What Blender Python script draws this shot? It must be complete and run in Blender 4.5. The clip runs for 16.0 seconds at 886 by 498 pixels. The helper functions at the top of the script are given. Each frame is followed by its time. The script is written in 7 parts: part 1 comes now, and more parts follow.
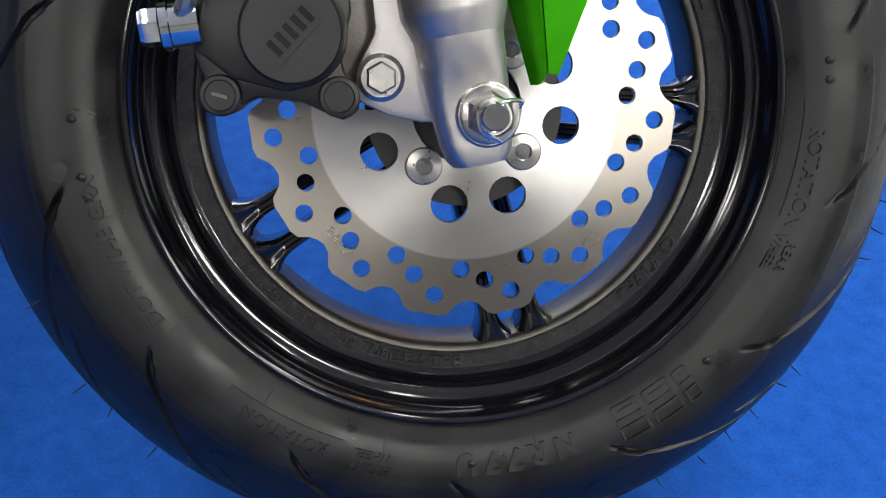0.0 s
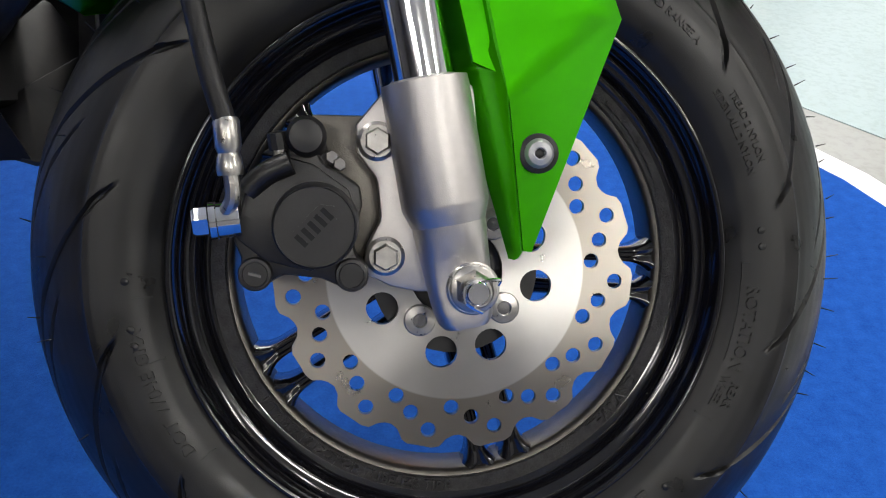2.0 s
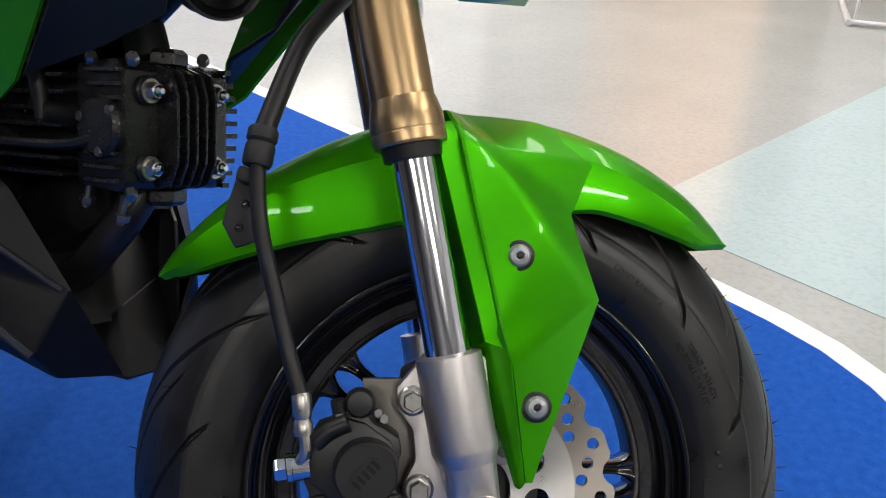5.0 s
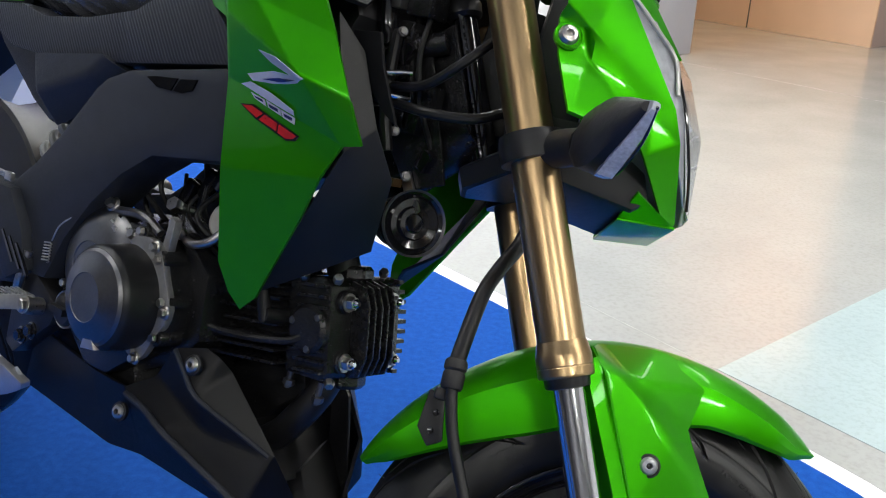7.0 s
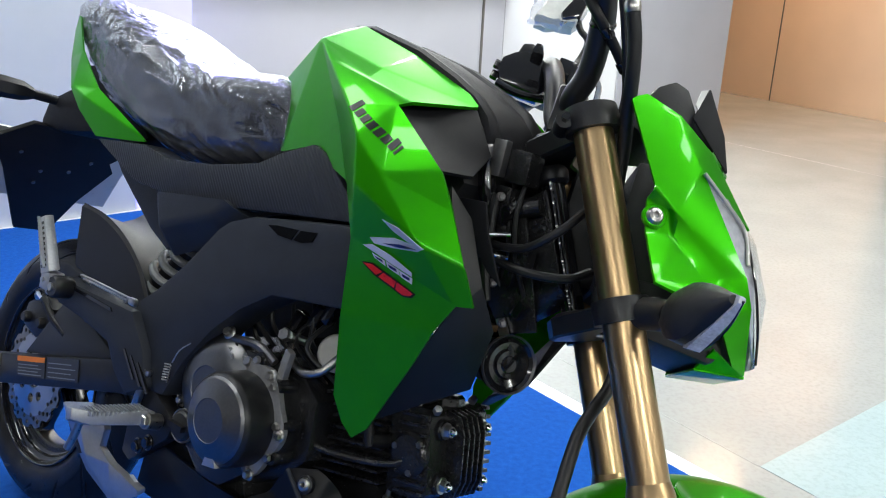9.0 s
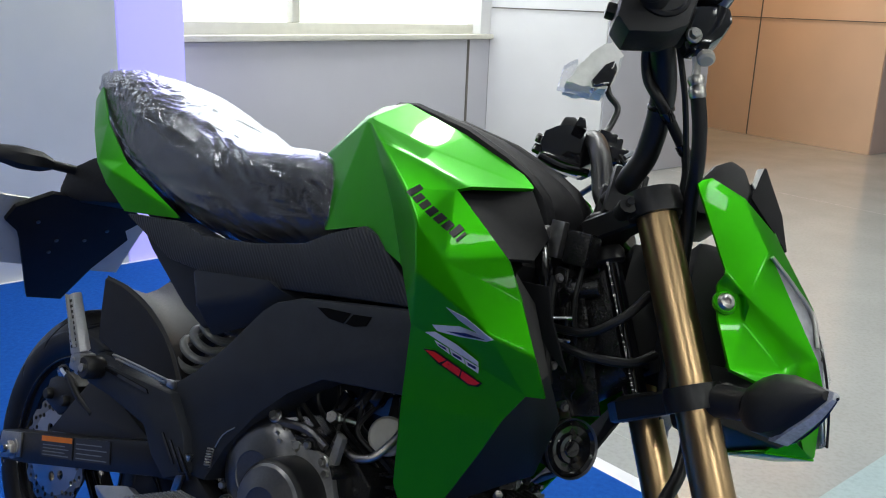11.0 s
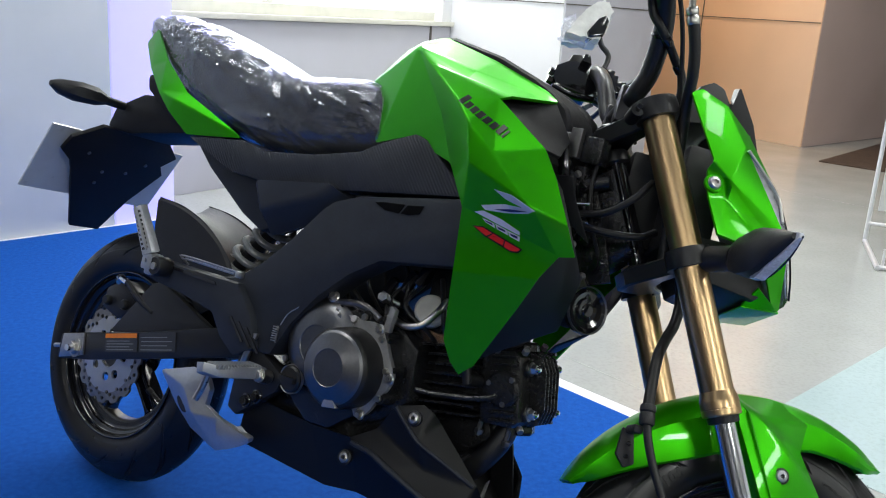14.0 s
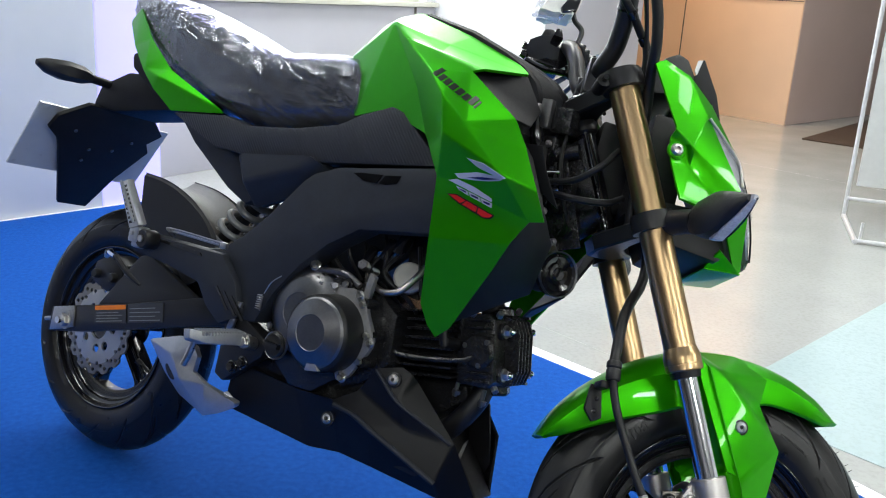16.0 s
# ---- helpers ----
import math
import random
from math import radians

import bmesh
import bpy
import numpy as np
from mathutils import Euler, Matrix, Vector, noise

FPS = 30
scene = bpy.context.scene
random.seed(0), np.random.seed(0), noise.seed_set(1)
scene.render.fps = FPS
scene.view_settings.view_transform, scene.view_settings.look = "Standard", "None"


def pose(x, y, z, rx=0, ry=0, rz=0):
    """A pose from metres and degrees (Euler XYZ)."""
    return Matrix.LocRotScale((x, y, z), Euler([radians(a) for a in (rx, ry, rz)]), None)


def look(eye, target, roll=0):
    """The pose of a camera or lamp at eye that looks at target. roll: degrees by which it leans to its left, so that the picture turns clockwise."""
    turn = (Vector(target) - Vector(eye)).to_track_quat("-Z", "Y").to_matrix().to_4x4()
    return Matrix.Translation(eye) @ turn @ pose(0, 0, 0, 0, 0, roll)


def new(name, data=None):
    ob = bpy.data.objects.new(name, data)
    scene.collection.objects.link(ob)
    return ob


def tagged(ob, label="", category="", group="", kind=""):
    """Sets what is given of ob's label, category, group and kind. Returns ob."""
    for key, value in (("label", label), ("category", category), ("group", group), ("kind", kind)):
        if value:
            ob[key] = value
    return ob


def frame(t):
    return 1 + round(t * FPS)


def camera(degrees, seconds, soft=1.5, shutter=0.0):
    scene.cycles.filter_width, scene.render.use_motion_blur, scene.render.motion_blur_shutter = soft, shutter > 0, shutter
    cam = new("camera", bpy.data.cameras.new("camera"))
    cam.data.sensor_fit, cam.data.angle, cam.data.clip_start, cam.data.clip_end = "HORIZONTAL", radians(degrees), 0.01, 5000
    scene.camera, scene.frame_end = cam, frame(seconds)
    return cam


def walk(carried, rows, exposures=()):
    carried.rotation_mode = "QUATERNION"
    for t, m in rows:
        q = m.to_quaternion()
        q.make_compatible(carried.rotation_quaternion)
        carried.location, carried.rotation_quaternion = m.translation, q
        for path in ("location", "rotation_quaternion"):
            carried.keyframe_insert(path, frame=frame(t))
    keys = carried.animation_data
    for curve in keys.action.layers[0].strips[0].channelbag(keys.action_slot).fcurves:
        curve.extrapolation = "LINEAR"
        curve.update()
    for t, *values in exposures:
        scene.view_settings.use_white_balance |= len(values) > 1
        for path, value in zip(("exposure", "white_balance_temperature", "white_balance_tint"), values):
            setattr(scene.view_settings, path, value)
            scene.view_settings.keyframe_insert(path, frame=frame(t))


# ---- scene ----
EXPOSURES = [(0.0, 0.26, 6800, 14), (0.5, 0.32, 6800, 14), (1.0, 0.22, 6850, 15), (1.5, 0.04, 6900, 15), (3.0, 0.16, 6950, 16), (5.5, -0.26, 7000, 17), (6.0, -0.30, 6900, 16), (7.0, -0.01, 6700, 13), (7.5, 0.16, 6600, 12), (8.5, 0.24, 6500, 11), (9.0, 0.10, 6500, 10), (11.5, -0.61, 6500, 10), (12.0, -0.56, 6500, 10), (12.5, -0.48, 6500, 10), (13.0, -0.22, 6500, 10), (14.0, -0.14, 6500, 10), (14.5, -0.10, 6500, 10), (15.0, 0.0, 6500, 10), (16.0, 0.06, 6500, 10)]
cam = camera(52.76, 16.0, soft=1.1)
PATH = [
    (0.0, -0.0000, 0.0065, 0.4572, 50.045, -2.674, 2.238),
    (0.5, -0.0018, -0.0040, 0.4746, 50.727, -2.709, 2.449),
    (1.0, 0.0033, -0.0175, 0.4883, 51.944, -2.715, 2.411),
    (1.5, 0.0009, -0.0267, 0.5060, 53.436, -2.962, 2.310),
    (2.0, -0.0012, -0.0341, 0.5299, 55.663, -3.104, 2.103),
    (2.5, -0.0014, -0.0440, 0.5556, 57.422, -3.146, 2.207),
    (3.0, -0.0004, -0.0552, 0.5711, 58.673, -2.969, 2.148),
    (5.5, -0.0169, -0.1449, 0.7135, 63.792, -2.163, 3.471),
    (6.0, -0.0325, -0.1906, 0.7521, 65.408, -2.203, 5.138),
    (6.5, -0.0457, -0.2091, 0.7886, 67.118, -2.139, 7.109),
    (7.0, -0.0721, -0.2423, 0.8320, 69.076, -2.538, 8.142),
    (7.5, -0.0917, -0.2674, 0.8678, 70.087, -2.849, 8.838),
    (8.0, -0.1077, -0.2891, 0.8973, 71.296, -3.201, 9.568),
    (8.5, -0.1265, -0.3124, 0.9319, 72.093, -2.913, 9.573),
    (9.0, -0.1485, -0.3332, 0.9573, 72.493, -2.809, 9.422),
    (11.5, -0.2817, -0.3194, 1.0074, 74.912, -2.373, 6.810),
    (12.0, -0.3227, -0.3204, 0.9958, 75.118, -2.765, 6.139),
    (12.5, -0.3540, -0.4100, 0.9695, 75.375, -2.964, 5.422),
    (13.0, -0.3555, -0.4897, 0.9559, 74.651, -3.171, 4.584),
    (13.5, -0.3495, -0.5537, 0.9337, 74.477, -3.379, 4.338),
    (14.0, -0.3493, -0.5884, 0.9279, 74.769, -3.684, 3.824),
    (14.5, -0.3425, -0.6197, 0.9175, 74.812, -3.808, 3.738),
    (15.0, -0.3377, -0.6333, 0.9162, 73.915, -3.854, 3.521),
    (15.5, -0.3327, -0.6420, 0.9195, 73.804, -3.579, 3.509),
    (16.0, -0.3261, -0.6406, 0.9207, 73.749, -3.311, 3.055),
]
walk(cam, [(t, pose(x, y, z, rx, ry, rz)) for t, x, y, z, rx, ry, rz in PATH], EXPOSURES)

# ---- light ----
world = bpy.data.worlds.new("showroom_air")
world.use_nodes = True
world.node_tree.nodes["Background"].inputs[0].default_value = (0.75, 0.82, 1.0, 1)
world.node_tree.nodes["Background"].inputs[1].default_value = 0.02
scene.world = world


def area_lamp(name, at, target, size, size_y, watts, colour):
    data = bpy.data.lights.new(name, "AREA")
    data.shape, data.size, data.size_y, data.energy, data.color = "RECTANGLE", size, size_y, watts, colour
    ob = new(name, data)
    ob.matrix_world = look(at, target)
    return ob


CEILING = 3.4
# ceiling fixtures: (x, y, length along x, length along y, watts)
FIXTURES = [
    (2.35, -3.6, 1.4, 0.4, 97), (-1.1, -4.3, 1.6, 0.4, 52), (4.9, -0.9, 0.4, 2.0, 70), (-2.9, -3.0, 1.4, 0.3, 8), (1.0, 0.9, 0.25, 1.8, 15), (-1.9, 0.8, 0.3, 1.8, 21), (2.6, 0.8, 0.25, 2.2, 25),
    (0.7, 2.7, 0.25, 2.0, 32), (2.4, 4.4, 0.25, 2.2, 8), (-0.5, 4.2, 0.25, 1.4, 78),
]


# ---- materials ----
def pm(name, base, rough=0.5, metal=0.0, scale=40.0, var=0.12, bump=0.0, bscale=200.0, rvar=0.1, coat=0.0, spec=0.5, stretch=(1, 1, 1), tint=None, coat_rough=0.04):
    """A painted, metal, rubber or plastic surface with variation at two scales, fine relief and wear in its gloss."""
    m = bpy.data.materials.new(name)
    m.use_nodes = True
    nt = m.node_tree
    b = nt.nodes["Principled BSDF"]
    co = nt.nodes.new("ShaderNodeTexCoord")
    mp = nt.nodes.new("ShaderNodeMapping")
    mp.inputs["Scale"].default_value = stretch
    nt.links.new(co.outputs["Object"], mp.inputs[0])
    big, small = nt.nodes.new("ShaderNodeTexNoise"), nt.nodes.new("ShaderNodeTexNoise")
    big.inputs["Scale"].default_value, big.inputs["Detail"].default_value = scale * 0.18, 4
    small.inputs["Scale"].default_value, small.inputs["Detail"].default_value = scale, 5
    for n in (big, small):
        nt.links.new(mp.outputs[0], n.inputs["Vector"])
    mix = nt.nodes.new("ShaderNodeMath")
    mix.operation = "ADD"
    nt.links.new(big.outputs[0], mix.inputs[0]), nt.links.new(small.outputs[0], mix.inputs[1])
    ramp = nt.nodes.new("ShaderNodeMapRange")
    ramp.inputs[1].default_value, ramp.inputs[2].default_value = 0.7, 1.3
    nt.links.new(mix.outputs[0], ramp.inputs[0])
    cm = nt.nodes.new("ShaderNodeMix")
    cm.data_type = "RGBA"
    lo = tuple(c * (1 - var) for c in base)
    hi = tint if tint else tuple(min(1, c * (1 + var)) for c in base)
    cm.inputs[6].default_value, cm.inputs[7].default_value = (*lo, 1), (*hi, 1)
    nt.links.new(ramp.outputs[0], cm.inputs[0]), nt.links.new(cm.outputs[2], b.inputs["Base Color"])
    rr = nt.nodes.new("ShaderNodeMapRange")
    rr.inputs[1].default_value, rr.inputs[2].default_value = 0.3, 0.7
    rr.inputs[3].default_value, rr.inputs[4].default_value = max(0.02, rough - rvar * rough), min(1, rough + rvar * rough)
    nt.links.new(small.outputs[0], rr.inputs[0]), nt.links.new(rr.outputs[0], b.inputs["Roughness"])
    b.inputs["Metallic"].default_value = metal
    b.inputs["Specular IOR Level"].default_value = spec
    b.inputs["Coat Weight"].default_value, b.inputs["Coat Roughness"].default_value = coat, coat_rough
    if bump:
        bn = nt.nodes.new("ShaderNodeTexNoise")
        bn.inputs["Scale"].default_value, bn.inputs["Detail"].default_value = bscale, 4
        nt.links.new(mp.outputs[0], bn.inputs["Vector"])
        bp = nt.nodes.new("ShaderNodeBump")
        bp.inputs["Strength"].default_value, bp.inputs["Distance"].default_value = bump, 0.001
        nt.links.new(bn.outputs[0], bp.inputs["Height"]), nt.links.new(bp.outputs[0], b.inputs["Normal"])
    return m


GREEN = pm("green_metallic_lacquer", (0.033, 0.41, 0.0006), 0.38, 0.74, 60, 0.04, 0, coat=0.30, rvar=0.05, spec=0.1, coat_rough=0.025)
BLACK_GLOSS = pm("gloss_black_enamel", (0.0065, 0.0065, 0.0085), 0.12, 0.0, 300, 0.3, 0.03, 900, coat=0.5)
BLACK_SATIN = pm("satin_black_plastic", (0.0105, 0.0105, 0.0118), 0.38, 0.0, 250, 0.2, 0.09, 2200)
BLACK_MATT = pm("matt_black_plastic", (0.0105, 0.0105, 0.0118), 0.50, 0.0, 250, 0.2, 0.3, 1100)
FRAME_BLACK = pm("charcoal_moulded_plastic", (0.021, 0.0245, 0.033), 0.52, 0.0, 180, 0.18, 0.25, 1300, spec=0.36)
DARK_METAL = pm("graphite_cast_alloy", (0.18, 0.176, 0.178), 0.38, 0.85, 160, 0.2, 0.35, 900)
ENGINE_BLACK = pm("engine_black_paint", (0.0125, 0.0125, 0.0135), 0.25, 0.0, 200, 0.35, 0.5, 500)
RUBBER = pm("tyre_rubber", (0.0075, 0.0075, 0.0078), 0.37, 0.0, 38, 0.30, 0.10, 1500, rvar=0.32, spec=0.48)
HOSE = pm("hose_rubber", (0.011, 0.011, 0.012), 0.42, 0.0, 300, 0.2, 0.2, 900, spec=0.4)
FIN_BLACK = pm("gloss_black_fin_paint", (0.012, 0.012, 0.014), 0.28, 0.0, 200, 0.3, 0.15, 700, coat=0.2)
ALLOY = pm("cast_alloy", (0.60, 0.575, 0.56), 0.44, 1.0, 220, 0.06, 0.08, 1600)
FACE_ALLOY = pm("brushed_graphite_alloy", (0.19, 0.19, 0.195), 0.36, 1.0, 260, 0.10, 0.05, 1500)
INSERT_BLACK = pm("dull_black_plastic", (0.0095, 0.0095, 0.0115), 0.55, 0, 250, 0.2, 0.2, 1200, spec=0.22)
COWL_BLACK = pm("satin_black_cowl_plastic", (0.0055, 0.0056, 0.0066), 0.42, 0, 250, 0.2, 0.2, 1200, spec=0.3)
# near-black that paints the dark inside of the vent openings
VENT_SHADE = pm("painted_vent_opening", (0.0015, 0.0015, 0.002), 0.8, 0, 250, 0.2, spec=0.1)
CASE_ALLOY = pm("bare_case_alloy", (0.32, 0.315, 0.31), 0.42, 0.6, 200, 0.12, 0.3, 1000)
HEEL_SILVER = pm("bright_silver_paint", (0.50, 0.51, 0.54), 0.38, 0.85, 200, 0.08, 0.08, 1500)
SILVER = pm("silver_paint", (0.46, 0.47, 0.49), 0.36, 0.7, 260, 0.10, 0.2, 1500)
STEEL = pm("zinc_plated_steel", (0.52, 0.505, 0.48), 0.30, 1.0, 300, 0.15, 0.1, 700)
CHROME = pm("hard_chrome", (0.80, 0.81, 0.84), 0.10, 1.0, 300, 0.04, 0, stretch=(1, 1, 1))
GOLD = pm("gold_anodised_alloy", (0.52, 0.36, 0.19), 0.31, 1.0, 90, 0.03, 0.0, 1600, rvar=0.03, stretch=(1, 1, 0.2))
CAST_BLACK = pm("rough_cast_black_enamel", (0.030, 0.029, 0.030), 0.32, 0.3, 900, 0.6, 1.0, 900, coat=0.3)
RIM_EDGE = pm("machined_grey_alloy", (0.15, 0.14, 0.125), 0.40, 1.0, 200, 0.15, 0.2, 1000)
PLATE_GREY = pm("grey_acrylic_plate", (0.62, 0.63, 0.62), 0.3, 0, 40, 0.05)
RED = pm("red_enamel", (0.55, 0.012, 0.015), 0.3, 0, 300, 0.15, coat=0.4)
ORANGE = pm("orange_label", (0.85, 0.22, 0.02), 0.5, 0, 200, 0.08)
LABEL = pm("printed_label_grey", (0.035, 0.037, 0.042), 0.45, 0, 300, 0.15)
INK = pm("black_ink", (0.006, 0.006, 0.007), 0.35, 0, 200, 0.2)
EMBLEM = pm("bright_emblem_film", (0.66, 0.67, 0.70), 0.35, 0.25, 300, 0.06)
BLUE_TRIM = pm("blue_emblem_enamel", (0.03, 0.04, 0.16), 0.25, 0.3, 300, 0.2)
SPRING = pm("grey_spring_paint", (0.24, 0.25, 0.25), 0.4, 0.3, 200, 0.15, 0.15, 700)
AMBER_STEEL = pm("brown_anodised", (0.22, 0.13, 0.06), 0.35, 0.9, 200, 0.1)
MIRROR_WHITE = pm("white_film_wrap", (0.88, 0.88, 0.87), 0.25, 0, 60, 0.12, 0.9, 90)
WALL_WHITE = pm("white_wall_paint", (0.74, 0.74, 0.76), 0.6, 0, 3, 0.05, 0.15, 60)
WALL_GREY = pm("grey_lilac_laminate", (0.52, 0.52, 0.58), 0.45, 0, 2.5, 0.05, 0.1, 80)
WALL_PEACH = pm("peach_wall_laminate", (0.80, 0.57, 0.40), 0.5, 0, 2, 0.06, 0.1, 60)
# darker copy of the peach laminate: the shade of the return is in the colour
WALL_PEACH_SHADED = pm("peach_laminate_shade_tint", (0.55, 0.42, 0.38), 0.5, 0, 2, 0.06, 0.1, 60)
SEAM = pm("dirty_vinyl_joint", (0.40, 0.41, 0.40), 0.6, 0, 30, 0.25)
JOINT = pm("dark_joint", (0.12, 0.11, 0.10), 0.8, 0, 30, 0.2)
WINDOW_FRAME = pm("cream_window_frame", (0.66, 0.65, 0.58), 0.45, 0, 20, 0.06, 0.1, 200)
PRINT_WHITE = pm("printed_backdrop_vinyl", (0.62, 0.69, 0.80), 0.45, 0, 1.5, 0.16, 0, tint=(0.78, 0.80, 0.84))
DOORMAT = pm("brown_coir_mat", (0.06, 0.04, 0.03), 0.9, 0, 60, 0.3, 1.0, 400)
STAND_STEEL = pm("white_steel_tube", (0.66, 0.66, 0.68), 0.35, 0.3, 60, 0.1, 0.1, 300)
BORDER = pm("white_carpet_tape", (0.80, 0.80, 0.84), 0.5, 0, 12, 0.08, 0.2, 300)
CEIL = pm("ceiling_board", (0.60, 0.60, 0.60), 0.8, 0, 4, 0.05, 0.2, 100)
RESERVOIR = pm("translucent_white_plastic", (0.55, 0.53, 0.46), 0.35, 0, 90, 0.1)


def carpet_mat():
    m = pm("blue_needle_felt", (0.0038, 0.069, 0.362), 0.95, 0, 420, 0.12, 0.6, 1100, spec=0.12, tint=(0.0095, 0.103, 0.462))
    return m


def disc_mat():
    """Brushed steel: fine rings, and a darker swept track outside the polished carrier."""
    m = pm("brushed_disc_steel", (0.60, 0.585, 0.56), 0.30, 1.0, 60, 0.05, 0, 1800, rvar=0.10)
    nt = m.node_tree
    b = nt.nodes["Principled BSDF"]
    co = nt.nodes.new("ShaderNodeTexCoord")
    sep = nt.nodes.new("ShaderNodeSeparateXYZ")
    nt.links.new(co.outputs["Object"], sep.inputs[0])
    hyp = nt.nodes.new("ShaderNodeVectorMath")
    hyp.operation = "LENGTH"
    flat = nt.nodes.new("ShaderNodeCombineXYZ")
    nt.links.new(sep.outputs[0], flat.inputs[0]), nt.links.new(sep.outputs[2], flat.inputs[1])
    nt.links.new(flat.outputs[0], hyp.inputs[0])
    rng = nt.nodes.new("ShaderNodeMapRange")
    rng.inputs[1].default_value, rng.inputs[2].default_value = 0.0712, 0.0722
    nt.links.new(hyp.outputs["Value"], rng.inputs[0])
    old = b.inputs["Base Color"].links[0].from_socket
    mx = nt.nodes.new("ShaderNodeMix")
    mx.data_type = "RGBA"
    mx.inputs[7].default_value = (0.36, 0.33, 0.29, 1)
    nt.links.new(rng.outputs[0], mx.inputs[0]), nt.links.new(old, mx.inputs[6]), nt.links.new(mx.outputs[2], b.inputs["Base Color"])
    wave = nt.nodes.new("ShaderNodeTexNoise")
    wave.noise_dimensions = "1D"
    wave.inputs["Scale"].default_value, wave.inputs["Detail"].default_value = 900, 2
    nt.links.new(hyp.outputs["Value"], wave.inputs["W"])
    bp = nt.nodes.new("ShaderNodeBump")
    bp.inputs["Strength"].default_value, bp.inputs["Distance"].default_value = 0.05, 0.0004
    nt.links.new(wave.outputs[0], bp.inputs["Height"]), nt.links.new(bp.outputs[0], b.inputs["Normal"])
    # the brushing runs round the wheel, so that light fans out from the hub
    b.inputs["Anisotropic"].default_value = 0.8
    round_axle = nt.nodes.new("ShaderNodeTangent")
    round_axle.direction_type, round_axle.axis = "RADIAL", "Y"
    nt.links.new(round_axle.outputs[0], b.inputs["Tangent"])
    return m


def carbon_mat():
    """Moulded weave: fine slanting ribs in charcoal plastic."""
    m = pm("weave_pattern_plastic", (0.019, 0.021, 0.027), 0.44, 0, 200, 0.15)
    nt = m.node_tree
    b = nt.nodes["Principled BSDF"]
    co = nt.nodes.new("ShaderNodeTexCoord")
    mp = nt.nodes.new("ShaderNodeMapping")
    mp.inputs["Rotation"].default_value = (0, radians(40), 0)
    nt.links.new(co.outputs["Object"], mp.inputs[0])
    wv = nt.nodes.new("ShaderNodeTexWave")
    wv.inputs["Scale"].default_value, wv.inputs["Distortion"].default_value = 68, 0.2
    nt.links.new(mp.outputs[0], wv.inputs["Vector"])
    bp = nt.nodes.new("ShaderNodeBump")
    bp.inputs["Strength"].default_value, bp.inputs["Distance"].default_value = 0.45, 0.0012
    nt.links.new(wv.outputs["Fac"], bp.inputs["Height"]), nt.links.new(bp.outputs[0], b.inputs["Normal"])
    return m


def floor_mat(name, base, tint):
    """Worn vinyl flooring with speckle, scuffs and a waxed sheen."""
    m = pm(name, base, 0.16, 0, 3, 0.05, 0, 40, rvar=0.15, tint=tint)
    nt = m.node_tree
    b = nt.nodes["Principled BSDF"]
    co = nt.nodes.new("ShaderNodeTexCoord")
    n = nt.nodes.new("ShaderNodeTexNoise")
    n.inputs["Scale"].default_value, n.inputs["Detail"].default_value, n.inputs["Roughness"].default_value = 90, 4, 0.6
    nt.links.new(co.outputs["Object"], n.inputs["Vector"])
    rng = nt.nodes.new("ShaderNodeMapRange")
    rng.inputs[1].default_value, rng.inputs[2].default_value = 0.45, 0.80
    rng.inputs[4].default_value = 0.42
    nt.links.new(n.outputs[0], rng.inputs[0])
    old = b.inputs["Base Color"].links[0].from_socket
    mx = nt.nodes.new("ShaderNodeMix")
    mx.data_type = "RGBA"
    mx.inputs[7].default_value = (base[0] * 0.68, base[1] * 0.66, base[2] * 0.60, 1)
    nt.links.new(rng.outputs[0], mx.inputs[0]), nt.links.new(old, mx.inputs[6]), nt.links.new(mx.outputs[2], b.inputs["Base Color"])
    return m


